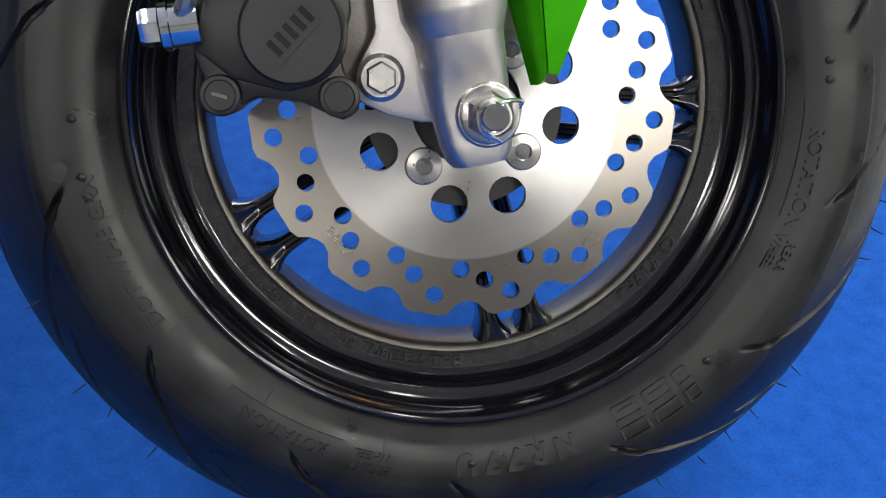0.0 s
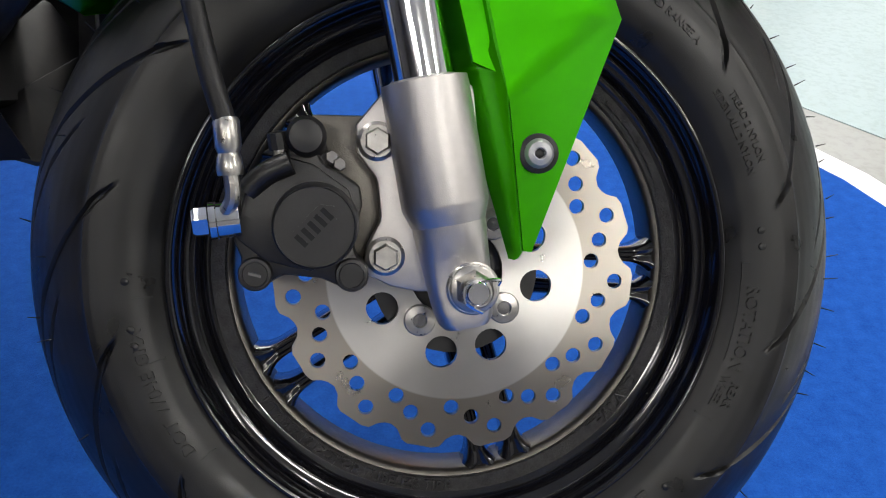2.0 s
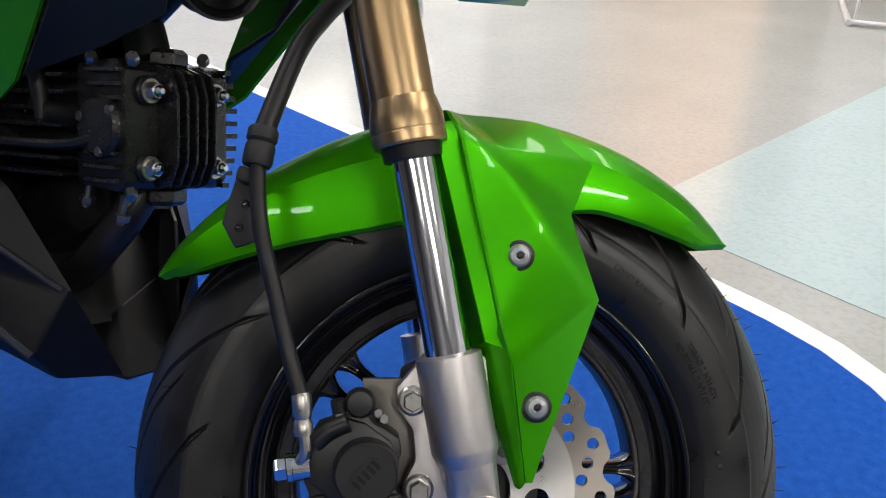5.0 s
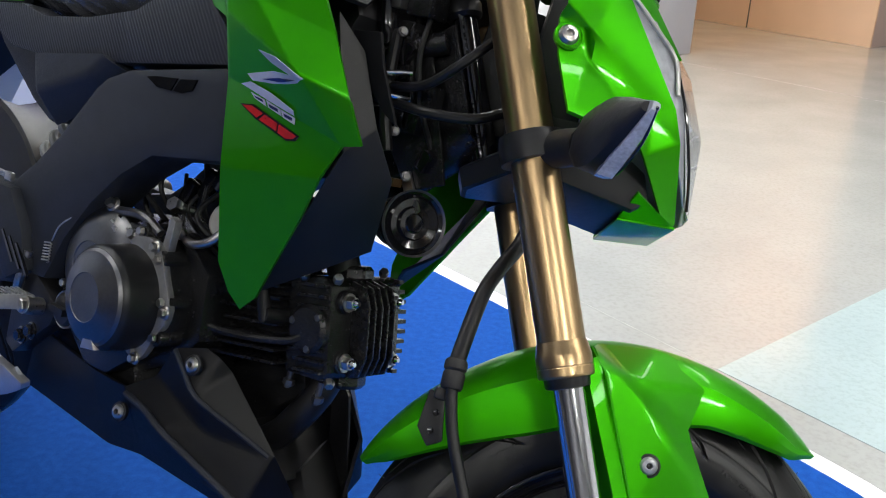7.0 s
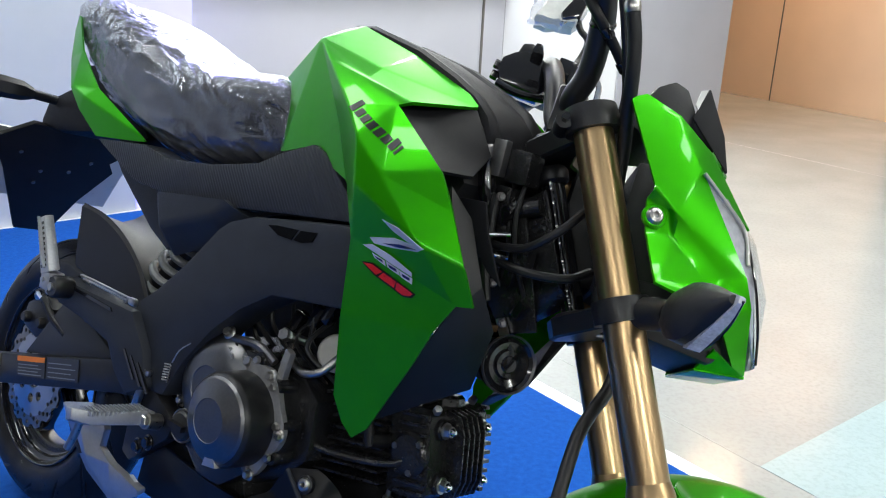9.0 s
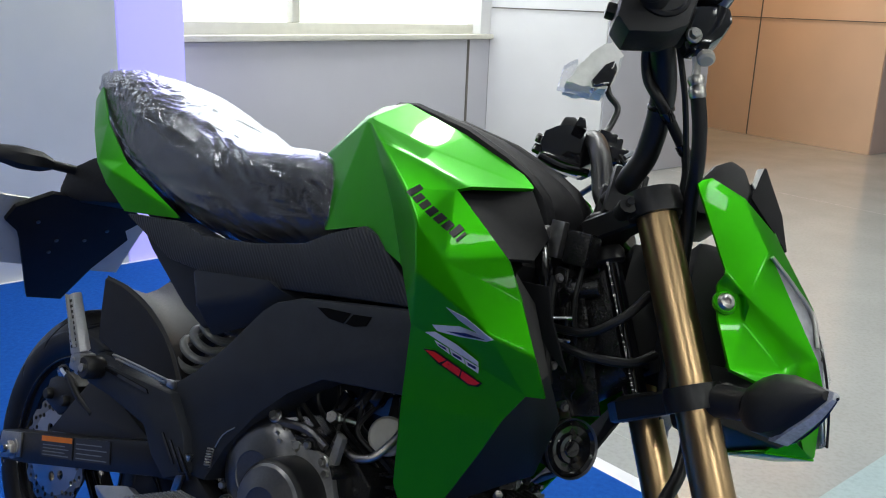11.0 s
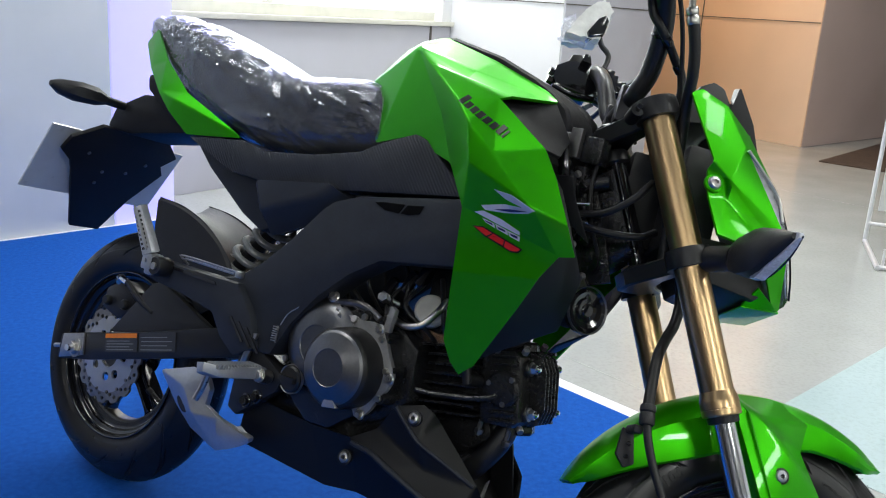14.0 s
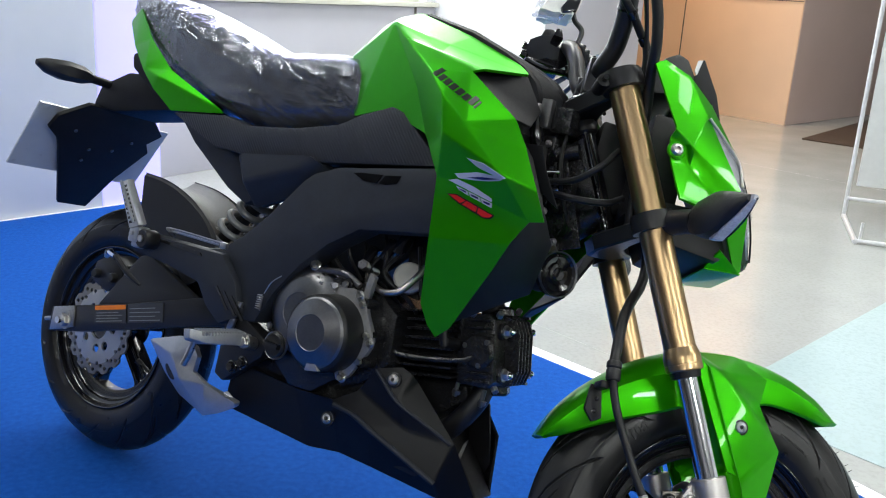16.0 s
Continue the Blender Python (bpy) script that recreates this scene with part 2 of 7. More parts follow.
def film_mat(name, tint=(0.9, 0.93, 1.0), gloss=0.09, veil=0.20):
    """Crumpled clear packing film: see-through with a milky veil and hard glints."""
    m = bpy.data.materials.new(name)
    m.use_nodes = True
    nt = m.node_tree
    nt.nodes.remove(nt.nodes["Principled BSDF"])
    out = nt.nodes["Material Output"]
    tr, gl, df = nt.nodes.new("ShaderNodeBsdfTransparent"), nt.nodes.new("ShaderNodeBsdfGlossy"), nt.nodes.new("ShaderNodeBsdfDiffuse")
    gl.inputs["Roughness"].default_value = gloss
    gl.inputs["Color"].default_value = (0.9, 0.92, 1.0, 1)
    df.inputs["Color"].default_value = (*[0.7 * c for c in tint], 1)
    co = nt.nodes.new("ShaderNodeTexCoord")
    n = nt.nodes.new("ShaderNodeTexNoise")
    n.noise_type = "RIDGED_MULTIFRACTAL"
    n.inputs["Scale"].default_value, n.inputs["Detail"].default_value, n.inputs["Distortion"].default_value = 17, 3, 1.1
    fine = nt.nodes.new("ShaderNodeTexNoise")
    fine.inputs["Scale"].default_value, fine.inputs["Detail"].default_value, fine.inputs["Distortion"].default_value = 170, 4, 0.5
    nt.links.new(co.outputs["Object"], fine.inputs["Vector"])
    mp = nt.nodes.new("ShaderNodeMapping")
    mp.inputs["Rotation"].default_value, mp.inputs["Scale"].default_value = (0, radians(-26), 0), (0.35, 0.8, 1.9)
    nt.links.new(co.outputs["Object"], mp.inputs[0]), nt.links.new(mp.outputs[0], n.inputs["Vector"])
    bp = nt.nodes.new("ShaderNodeBump")
    fold = nt.nodes.new("ShaderNodeBump")
    fold.inputs["Strength"].default_value, fold.inputs["Distance"].default_value = 0.6, 0.009
    nt.links.new(n.outputs[0], fold.inputs["Height"])
    bp.inputs["Strength"].default_value, bp.inputs["Distance"].default_value = 0.5, 0.002
    nt.links.new(fine.outputs[0], bp.inputs["Height"]), nt.links.new(fold.outputs[0], bp.inputs["Normal"])
    for s in (gl, df):
        nt.links.new(bp.outputs[0], s.inputs["Normal"])
    fr = nt.nodes.new("ShaderNodeFresnel")
    fr.inputs["IOR"].default_value = 1.6
    nt.links.new(bp.outputs[0], fr.inputs["Normal"])
    up = nt.nodes.new("ShaderNodeMapRange")
    up.inputs[1].default_value, up.inputs[2].default_value, up.inputs[3].default_value, up.inputs[4].default_value = 0.04, 0.60, 0.12, 0.85
    nt.links.new(fr.outputs[0], up.inputs[0])
    veilmix = nt.nodes.new("ShaderNodeMixShader")
    vr = nt.nodes.new("ShaderNodeMapRange")
    vr.inputs[1].default_value, vr.inputs[2].default_value, vr.inputs[3].default_value, vr.inputs[4].default_value = 0.25, 1.3, 0.07, veil * 2.6
    nt.links.new(n.outputs[0], vr.inputs[0]), nt.links.new(vr.outputs[0], veilmix.inputs[0])
    nt.links.new(tr.outputs[0], veilmix.inputs[1]), nt.links.new(df.outputs[0], veilmix.inputs[2])
    top = nt.nodes.new("ShaderNodeMixShader")
    nt.links.new(up.outputs[0], top.inputs[0]), nt.links.new(veilmix.outputs[0], top.inputs[1]), nt.links.new(gl.outputs[0], top.inputs[2])
    nt.links.new(top.outputs[0], out.inputs[0])
    return m


def glow_mat(name, colour, strength):
    m = bpy.data.materials.new(name)
    m.use_nodes = True
    b = m.node_tree.nodes["Principled BSDF"]
    b.inputs["Base Color"].default_value = (*colour, 1)
    b.inputs["Emission Color"].default_value, b.inputs["Emission Strength"].default_value = (*colour, 1), strength
    return m


CARPET, DISC, CARBON = carpet_mat(), disc_mat(), carbon_mat()
FLOOR = floor_mat("cream_vinyl_floor", (0.385, 0.40, 0.39), (0.435, 0.447, 0.433))
FLOOR_BLUE = floor_mat("pale_aqua_vinyl_floor", (0.415, 0.525, 0.545), (0.455, 0.565, 0.58))
FILM, LENS_GLASS = film_mat("clear_packing_film"), pm("clear_lens_plastic", (0.52, 0.54, 0.58), 0.14, 0.25, 120, 0.18, 0.25, 160, coat=1.0)
SIGNAL_LENS = pm("frosted_clear_lens", (0.55, 0.56, 0.62), 0.18, 0.0, 400, 0.25, 0.6, 500, coat=0.6)
WALL_DIM = pm("grey_hall_wall", (0.13, 0.13, 0.14), 0.7, 0, 3, 0.08, 0.2, 60)
TUBE_LIGHT = glow_mat("lit_diffuser", (1.0, 0.98, 0.95), 6.0)
LED_VIOLET = glow_mat("violet_lit_acrylic", (0.52, 0.50, 1.0), 0.70)
RUBBER_MARK = pm("moulded_rubber_mark", (0.0045, 0.0045, 0.0045), 0.42, 0.0, 300, 0.2, 0.2, 1500)
DAYLIGHT = glow_mat("bright_daylight", (0.97, 1.0, 0.95), 1.5)


# ---- mesh tools ----
def part(name, bm, material, parent=None, label="", m=None, angle=35, kind="", bevel=0.0):
    """Links a bmesh as one mesh object under a thing or a part."""
    if bevel:
        bmesh.ops.remove_doubles(bm, verts=bm.verts, dist=1e-6)
        sharp = [e for e in bm.edges if len(e.link_faces) == 2 and e.calc_face_angle(0) > radians(28)]
        if sharp:
            bmesh.ops.bevel(bm, geom=sharp, offset=bevel, segments=2, affect="EDGES", profile=0.6, clamp_overlap=True)
    bmesh.ops.recalc_face_normals(bm, faces=bm.faces)
    me = bpy.data.meshes.new(name)
    bm.to_mesh(me)
    bm.free()
    me.materials.append(material)
    me.polygons.foreach_set("use_smooth", [True] * len(me.polygons))
    me.set_sharp_from_angle(angle=radians(angle))
    ob = new(name, me)
    ob.parent = parent
    if m is not None:
        ob.matrix_local = m
    return tagged(ob, label, kind=kind)


def thing(name, label, category, m=None, group=""):
    ob = new(name)
    if m is not None:
        ob.matrix_world = m
    return tagged(ob, label, category, group)


def merge(*bms):
    out = bmesh.new()
    for b in bms:
        me = bpy.data.meshes.new("tmp")
        b.to_mesh(me)
        out.from_mesh(me)
        b.free()
        bpy.data.meshes.remove(me)
    return out


def moved(bm, m):
    bmesh.ops.transform(bm, matrix=m, verts=bm.verts)
    return bm


def mirrored(bm):
    """The same shape on the other side of the y = 0 plane."""
    bmesh.ops.scale(bm, vec=(1, -1, 1), verts=bm.verts)
    bmesh.ops.reverse_faces(bm, faces=bm.faces)
    return bm


def box(x0, x1, y0, y1, z0, z1):
    bm = bmesh.new()
    bmesh.ops.create_cube(bm, size=1)
    bmesh.ops.scale(bm, vec=(x1 - x0, y1 - y0, z1 - z0), verts=bm.verts)
    bmesh.ops.translate(bm, vec=((x0 + x1) / 2, (y0 + y1) / 2, (z0 + z1) / 2), verts=bm.verts)
    return bm


def prism(pts, y0, y1):
    """A plate: an outline in x and z, between two depths."""
    bm = bmesh.new()
    a = [bm.verts.new((x, y0, z)) for x, z in pts]
    b = [bm.verts.new((x, y1, z)) for x, z in pts]
    n = len(pts)
    bm.faces.new(a), bm.faces.new(b[::-1])
    for i in range(n):
        bm.faces.new((a[i], b[i], b[(i + 1) % n], a[(i + 1) % n]))
    bmesh.ops.recalc_face_normals(bm, faces=bm.faces)
    return bm


def slab(pts, z0, z1):
    """A flat sheet: an outline in x and y, between two heights."""
    bm = bmesh.new()
    a = [bm.verts.new((x, y, z0)) for x, y in pts]
    b = [bm.verts.new((x, y, z1)) for x, y in pts]
    n = len(pts)
    bm.faces.new(a), bm.faces.new(b[::-1])
    for i in range(n):
        bm.faces.new((a[i], b[i], b[(i + 1) % n], a[(i + 1) % n]))
    bmesh.ops.recalc_face_normals(bm, faces=bm.faces)
    return bm


def shell(points, faces, thick):
    """A facetted panel of sheet: named corners, faces between them, given a thickness."""
    bm = bmesh.new()
    v = {k: bm.verts.new(p) for k, p in points.items()}
    for f in faces:
        bm.faces.new([v[k] for k in (f.split() if isinstance(f, str) else f)])
    bmesh.ops.recalc_face_normals(bm, faces=bm.faces)
    bmesh.ops.triangulate(bm, faces=[f for f in bm.faces if len(f.verts) > 4])
    bmesh.ops.solidify(bm, geom=bm.faces[:], thickness=thick)
    return bm


def soft_shell(points, faces, thick, fold=0.005):
    """A moulded panel: facets between named corners whose inner creases are rounded off, given a thickness."""
    bm = bmesh.new()
    v = {k: bm.verts.new(p) for k, p in points.items()}
    for f in faces:
        bm.faces.new([v[k] for k in f.split()])
    bmesh.ops.recalc_face_normals(bm, faces=bm.faces)
    bmesh.ops.triangulate(bm, faces=[f for f in bm.faces if len(f.verts) > 4])
    creases = [e for e in bm.edges if len(e.link_faces) == 2 and e.calc_face_angle(0) > radians(4)]
    bmesh.ops.bevel(bm, geom=creases, offset=fold, segments=3, affect="EDGES", profile=0.5, clamp_overlap=True)
    bmesh.ops.recalc_face_normals(bm, faces=bm.faces)
    bmesh.ops.solidify(bm, geom=bm.faces[:], thickness=thick)
    return bm


def loft(rings, cap=True, closed=True):
    bm = bmesh.new()
    vs = [[bm.verts.new(p) for p in r] for r in rings]
    n = len(rings[0])
    for a, b in zip(vs, vs[1:]):
        for i in range(n if closed else n - 1):
            bm.faces.new((a[i], a[(i + 1) % n], b[(i + 1) % n], b[i]))
    if cap:
        bm.faces.new(vs[0][::-1]), bm.faces.new(vs[-1])
    bmesh.ops.recalc_face_normals(bm, faces=bm.faces)
    return bm


def smooth_line(pts, steps=6):
    """A curve through the given points."""
    p = [Vector(q) for q in pts]
    p = [p[0] * 2 - p[1]] + p + [p[-1] * 2 - p[-2]]
    out = []
    for i in range(1, len(p) - 2):
        for k in range(steps):
            t = k / steps
            a, b, c, d = p[i - 1:i + 3]
            out.append(0.5 * ((2 * b) + (c - a) * t + (2 * a - 5 * b + 4 * c - d) * t * t + (3 * b - a - 3 * c + d) * t ** 3))
    return out + [p[-2]]


def tube(pts, r, n=10, steps=6, taper=None):
    """A round bar or hose along a curve; taper gives the radius at each of its ends."""
    line = smooth_line(pts, steps) if len(pts) > 2 and steps > 1 else [Vector(p) for p in pts]
    rings, up = [], Vector((0.13, 0.21, 0.97))
    for i, p in enumerate(line):
        d = (line[min(i + 1, len(line) - 1)] - line[max(i - 1, 0)]).normalized()
        a = d.cross(up).normalized()
        up = a.cross(d).normalized()
        rad = r if taper is None else taper[0] + (taper[1] - taper[0]) * i / (len(line) - 1)
        rings.append([p + rad * (a * math.cos(2 * math.pi * k / n) + up * math.sin(2 * math.pi * k / n)) for k in range(n)])
    return loft(rings)


def rod(a, b, r, n=16, r2=None):
    return tube([a, b], r, n, 1, (r, r if r2 is None else r2))


def turned(profile, a, d, n=32, cap=True):
    """A turned piece: radii and distances along the axis d from a."""
    a, d = Vector(a), Vector(d).normalized()
    u = d.orthogonal().normalized()
    w = d.cross(u)
    return loft([[a + d * h + r * (u * math.cos(2 * math.pi * k / n) + w * math.sin(2 * math.pi * k / n)) for k in range(n)] for r, h in profile], cap)


def hexagon(a, d, r, h, n=6):
    """A hexagon head with a chamfered crown."""
    return turned([(r, 0), (r, h * 0.75), (r * 0.86, h)], a, d, n)


def bolt(a, d, r, h=0.006, washer=True):
    """A flanged hexagon bolt."""
    d = Vector(d).normalized()
    parts = [hexagon(Vector(a) + d * 0.002, d, r, h)]
    if washer:
        parts.append(turned([(r * 1.45, 0), (r * 1.45, 0.0015), (r * 1.2, 0.0028)], a, d, 20))
    return merge(*parts)


def button_bolt(a, d, r):
    """A domed button-head screw with a recessed hexagon socket."""
    return turned([(r, 0), (r * 0.97, r * 0.22), (r * 0.75, r * 0.5), (r * 0.42, r * 0.6), (r * 0.36, r * 0.58), (r * 0.34, r * 0.2), (0.0002, r * 0.2)], a, d, 18)


def holed_plate(outer, holes, y0, y1):
    """A flat plate with an outline and holes, in x and z."""
    bm = bmesh.new()
    edges = []
    for loop in [outer] + holes:
        vs = [bm.verts.new((x, y0, z)) for x, z in loop]
        edges += [bm.edges.new((vs[i], vs[(i + 1) % len(vs)])) for i in range(len(vs))]
    bmesh.ops.triangle_fill(bm, edges=edges, use_beauty=True)
    r = bmesh.ops.extrude_face_region(bm, geom=bm.faces[:])
    bmesh.ops.translate(bm, vec=(0, y1 - y0, 0), verts=[g for g in r["geom"] if isinstance(g, bmesh.types.BMVert)])
    bmesh.ops.recalc_face_normals(bm, faces=bm.faces)
    return bm


def circle(cx, cz, r, n=16):
    return [(cx + r * math.cos(2 * math.pi * k / n), cz + r * math.sin(2 * math.pi * k / n)) for k in range(n)]


def words(text, size, depth, bold=0.0):
    """Raised letters as a mesh, flat in x and y, centred."""
    c = bpy.data.curves.new("tmp", "FONT")
    c.body, c.size, c.extrude, c.align_x, c.align_y = text, size, depth, "CENTER", "CENTER"
    c.resolution_u, c.offset = 2, bold * size
    ob = new("tmp", c)
    bpy.context.view_layer.update()
    me = bpy.data.meshes.new_from_object(ob.evaluated_get(bpy.context.evaluated_depsgraph_get()))
    bpy.data.objects.remove(ob)
    bpy.data.curves.remove(c)
    bm = bmesh.new()
    bm.from_mesh(me)
    bpy.data.meshes.remove(me)
    return bm


# ---- the place: floor, carpet, walls, ceiling ----
def setting(name, bm, material, label, category, bevel=0.0):
    ob = part(name, bm, material, None, label, bevel=bevel)
    return tagged(ob, category=category, kind="structure")


setting("floor", slab([(-7, -6), (8, -6), (8, 14), (-7, 14)], -0.15, -0.008), FLOOR, "worn cream vinyl floor with a waxed sheen", "floor")

# a pale aqua field laid into the cream floor
u, w = Vector((0.67, 0.742)), Vector((0.705, -0.709))
c = Vector((0.285, 1.41))
field = [c, c + u * 3.2, c + u * 3.2 + w * 2.6, c + w * 2.6]
setting("floor_inlay", slab([(p.x, p.y) for p in field], -0.0078, -0.0066), FLOOR_BLUE, "pale aqua vinyl field inlaid in the cream floor", "floor inlay")

for k, (p, q) in enumerate(((c, c - w * 0.62), (c + u * 3.2, c + u * 3.2 - w * 3.0))):
    side = Vector((-(q - p).y, (q - p).x)).normalized() * 0.0012
    setting("floor_joint", slab([tuple(p - side), tuple(q - side), tuple(q + side), tuple(p + side)], -0.0082, -0.0076), SEAM, "fine grey joint between the vinyl sheets", "floor joint")

EDGE = [(-1.66, 3.02), (-1.20, 2.62), (-0.525, 1.992), (-0.1, 1.60), (0.364, 1.175), (0.440, 1.095), (0.476, 1.055), (0.533, 0.978), (0.575, 0.890),
        (0.600, 0.79), (0.605, 0.60), (0.605, -2.5), (-4.4, -2.5), (-4.4, -0.20)]


def inset(pts, d):
    out = []
    for i, p in enumerate(pts):
        a, b, q = Vector(pts[i - 1]), Vector(pts[(i + 1) % len(pts)]), Vector(p)
        n1, n2 = (q - a).normalized(), (b - q).normalized()
        n = Vector((n1.y + n2.y, -n1.x - n2.x)).normalized()
        out.append(tuple(q + n * d))
    return out


setting("carpet_border", slab(EDGE, -0.0078, -0.0025), BORDER, "white edging tape round the blue carpet", "carpet border")
setting("carpet", slab(inset(EDGE, 0.046), -0.0025, 0.0), CARPET, "bright blue needle-felt exhibition carpet", "carpet")


def wall(name, a, b, z0, z1, thick, material, label, side=1, bevel=0.003):
    """A straight upright slab between two points of the plan; thickness to the left of a-b (side 1) or the right."""
    a, b = Vector(a), Vector(b)
    d = (b - a).normalized()
    n = Vector((-d.y, d.x)) * thick * side
    pts = [tuple(a), tuple(b), tuple(b + n), tuple(a + n)]
    return setting(name, slab(pts, z0, z1), material, label, "wall", bevel)


# printed backdrop panel standing on the carpet, and the lit acrylic column at its end
wall("wall_backdrop", (-4.72, -0.58), (-1.835, 2.80), -0.008, 2.7, 0.12, PRINT_WHITE, "pale blue and white printed backdrop panel")
column = tagged(part("light_column", slab([(-1.832, 2.803), (-1.665, 3.0), (-1.78, 3.10), (-1.945, 2.905)], -0.006, 2.7), LED_VIOLET, None,
                     "tall violet-lit acrylic column at the end of the backdrop", bevel=0.006), category="light column")

# low laminate wall with windows above it
WA, WB = Vector((-2.9, 1.6)), Vector((-0.687, 5.308))
wd = (WB - WA).normalized()
wn = Vector((-wd.y, wd.x))
wall("wall_window", WA, WB, -0.008, 0.80, 0.25, WALL_GREY, "low grey-lilac laminate wall below the windows")
wall("window_ledge", WA - wn * 0.03, WB - wn * 0.03, 0.803, 0.83, 0.30, WINDOW_FRAME, "cream window ledge above the laminate wall")
wall("window_jamb", WB - wd * 0.10, WB + wd * 0.02, 0.831, 2.299, 0.25, WALL_WHITE, "white jamb beside the window")
wall("wall_above", WA, WB, 2.3, CEILING, 0.25, WALL_WHITE, "white wall above the windows")
mull = WA + wd * ((Vector((-1.28, 4.31)) - WA).dot(wd) - 0.38)


def window_bar(a, b, z0, z1, parent=None):
    p, q = Vector(a) + wn * 0.06, Vector(b) + wn * 0.06
    pts = [tuple(p), tuple(q), tuple(q + wn * 0.06), tuple(p + wn * 0.06)]
    return part("window_frame", slab(pts, z0, z1), WINDOW_FRAME, parent, bevel=0.004)


win = tagged(new("window_1"), "bright daylit window in a cream frame", "window", kind="structure")
window_bar(WA, WB, 0.83, 0.885, win)
window_bar(WA, WB, 2.22, 2.3, win)
for s in (-2.2, -1.1, 0.0):
    window_bar(mull + wd * (s - 0.025), mull + wd * (s + 0.025), 0.886, 2.219, win)
pane_a, pane_b = WA + wn * 0.10, WB + wn * 0.10
part("pane", slab([tuple(pane_a), tuple(pane_b), tuple(pane_b + wn * 0.006), tuple(pane_a + wn * 0.006)], 0.85, 2.25), DAYLIGHT, win, "frosted pane glowing with daylight")
wall("trim", WB - wd * 0.23 - wn * 0.006, WB - wd * 0.21 - wn * 0.006, -0.008, 0.80, 0.0055, JOINT, "thin vertical joint in the laminate wall")

# square pillar: white face and grey face, with a seam all round at 0.99 m
PA, PB, PC = (-0.687, 5.308), (0.017, 5.21), (0.74, 6.00)
setting("wall_pillar", slab([PA, PB, PC, (0.05, 6.9), (-0.5, 6.5)], -0.008, CEILING), WALL_WHITE, "white pillar clad in laminate", "wall", 0.004)
wall("wall_pillar_side", (0.024, 5.212), (0.74, 5.994), -0.006, CEILING, 0.006, WALL_GREY, "grey side face of the pillar", -1, 0.001)
wall("trim_pillar", (-0.682, 5.300), (0.015, 5.204), 0.985, 0.992, 0.004, JOINT, "dark seam across the pillar", -1, 0)
wall("trim_pillar_side", (0.029, 5.207), (0.745, 5.988), 0.985, 0.992, 0.004, JOINT, "dark seam across the pillar side", -1, 0)

# far peach wall block with its seams
setting("wall_peach", slab([(2.17, 6.93), (0.2, 9.3), (1.5, 11.0), (4.4, 9.3)], -0.008, CEILING), WALL_PEACH, "peach laminate wall lit by a warm lamp", "wall", 0.004)
# thin sheet whose darker tint paints the shaded side of the peach block
wall("wall_peach_side", (2.176, 6.93), (4.4, 9.296), -0.006, CEILING, 0.005, WALL_PEACH_SHADED, "return of the peach laminate wall, its shade put into a darker pinkish colour", -1, 0.001)
wall("trim_peach", (2.165, 6.925), (0.2, 9.29), 0.985, 0.992, 0.004, JOINT, "dark seam across the peach wall", 1, 0)
tagged(part("door_mat", slab([(2.06, 6.15), (3.75, 8.5), (4.4, 8.0), (2.75, 5.6)], -0.0078, 0.002), DOORMAT, None, "dark brown coir mat on the vinyl floor", bevel=0.002), category="mat")
wall("trim_peach_joint", (1.426, 7.822), (1.420, 7.830), -0.008, CEILING, 0.004, JOINT, "vertical joint in the peach wall", 1, 0)

# unseen plain walls and a ceiling close the room; their tones shape the light
wall("wall_north", (-7, 12.5), (8, 12.5), -0.008, CEILING, 0.2, WALL_DIM, "plain grey far wall")
wall("wall_south", (8, -5.5), (-7, -5.5), -0.008, CEILING, 0.2, WALL_DIM, "unseen grey hall wall, kept dark to limit bounced light")
wall("wall_west", (-6.5, -5.5), (-6.5, 12.5), -0.008, CEILING, 0.2, WALL_DIM, "unseen grey hall wall, kept dark to limit bounced light")
# white so that it reflects onto the tyre and panels facing right
wall("wall_east", (7.5, 12.5), (7.5, -5.5), -0.008, CEILING, 0.2, WALL_WHITE, "unseen white wall, added to bounce light onto the right")
setting("ceiling", slab([(-7, -6), (8, -6), (8, 14), (-7, 14)], CEILING + 0.002, CEILING + 0.15), CEIL, "white ceiling", "ceiling")

for x, y, lx, ly, watts in FIXTURES:
    lamp = thing("ceiling_light", "long white lit ceiling fitting", "ceiling light", pose(x, y, CEILING), "ceiling lights")
    part("housing", box(-lx / 2 - 0.03, lx / 2 + 0.03, -ly / 2 - 0.03, ly / 2 + 0.03, -0.05, 0.0), WALL_WHITE, lamp, bevel=0.006)
    part("diffuser", box(-lx / 2, lx / 2, -ly / 2, ly / 2, -0.058, -0.0505), TUBE_LIGHT, lamp, "glowing white diffuser")
    area_lamp("tube_lamp", (x, y, CEILING - 0.07), (x, y, 0), lx, ly, watts, (0.96, 1.0, 0.96))
area_lamp("window_light", tuple((WA + WB) / 2 - wn * 0.05) + (1.55,), tuple((WA + WB) / 2 - wn * 2) + (0.9,), 4.0, 1.3, 48, (0.93, 1.0, 0.98))
# housing out of view, added to carry the warm light on the peach wall
spot = thing("spot_light", "white ceiling spot housing, unseen, added to carry the warm lamp", "spot light", pose(1.2, 6.6, CEILING))
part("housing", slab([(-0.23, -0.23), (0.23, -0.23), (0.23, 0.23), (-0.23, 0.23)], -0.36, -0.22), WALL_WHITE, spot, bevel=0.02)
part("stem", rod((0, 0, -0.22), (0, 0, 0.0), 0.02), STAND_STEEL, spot)
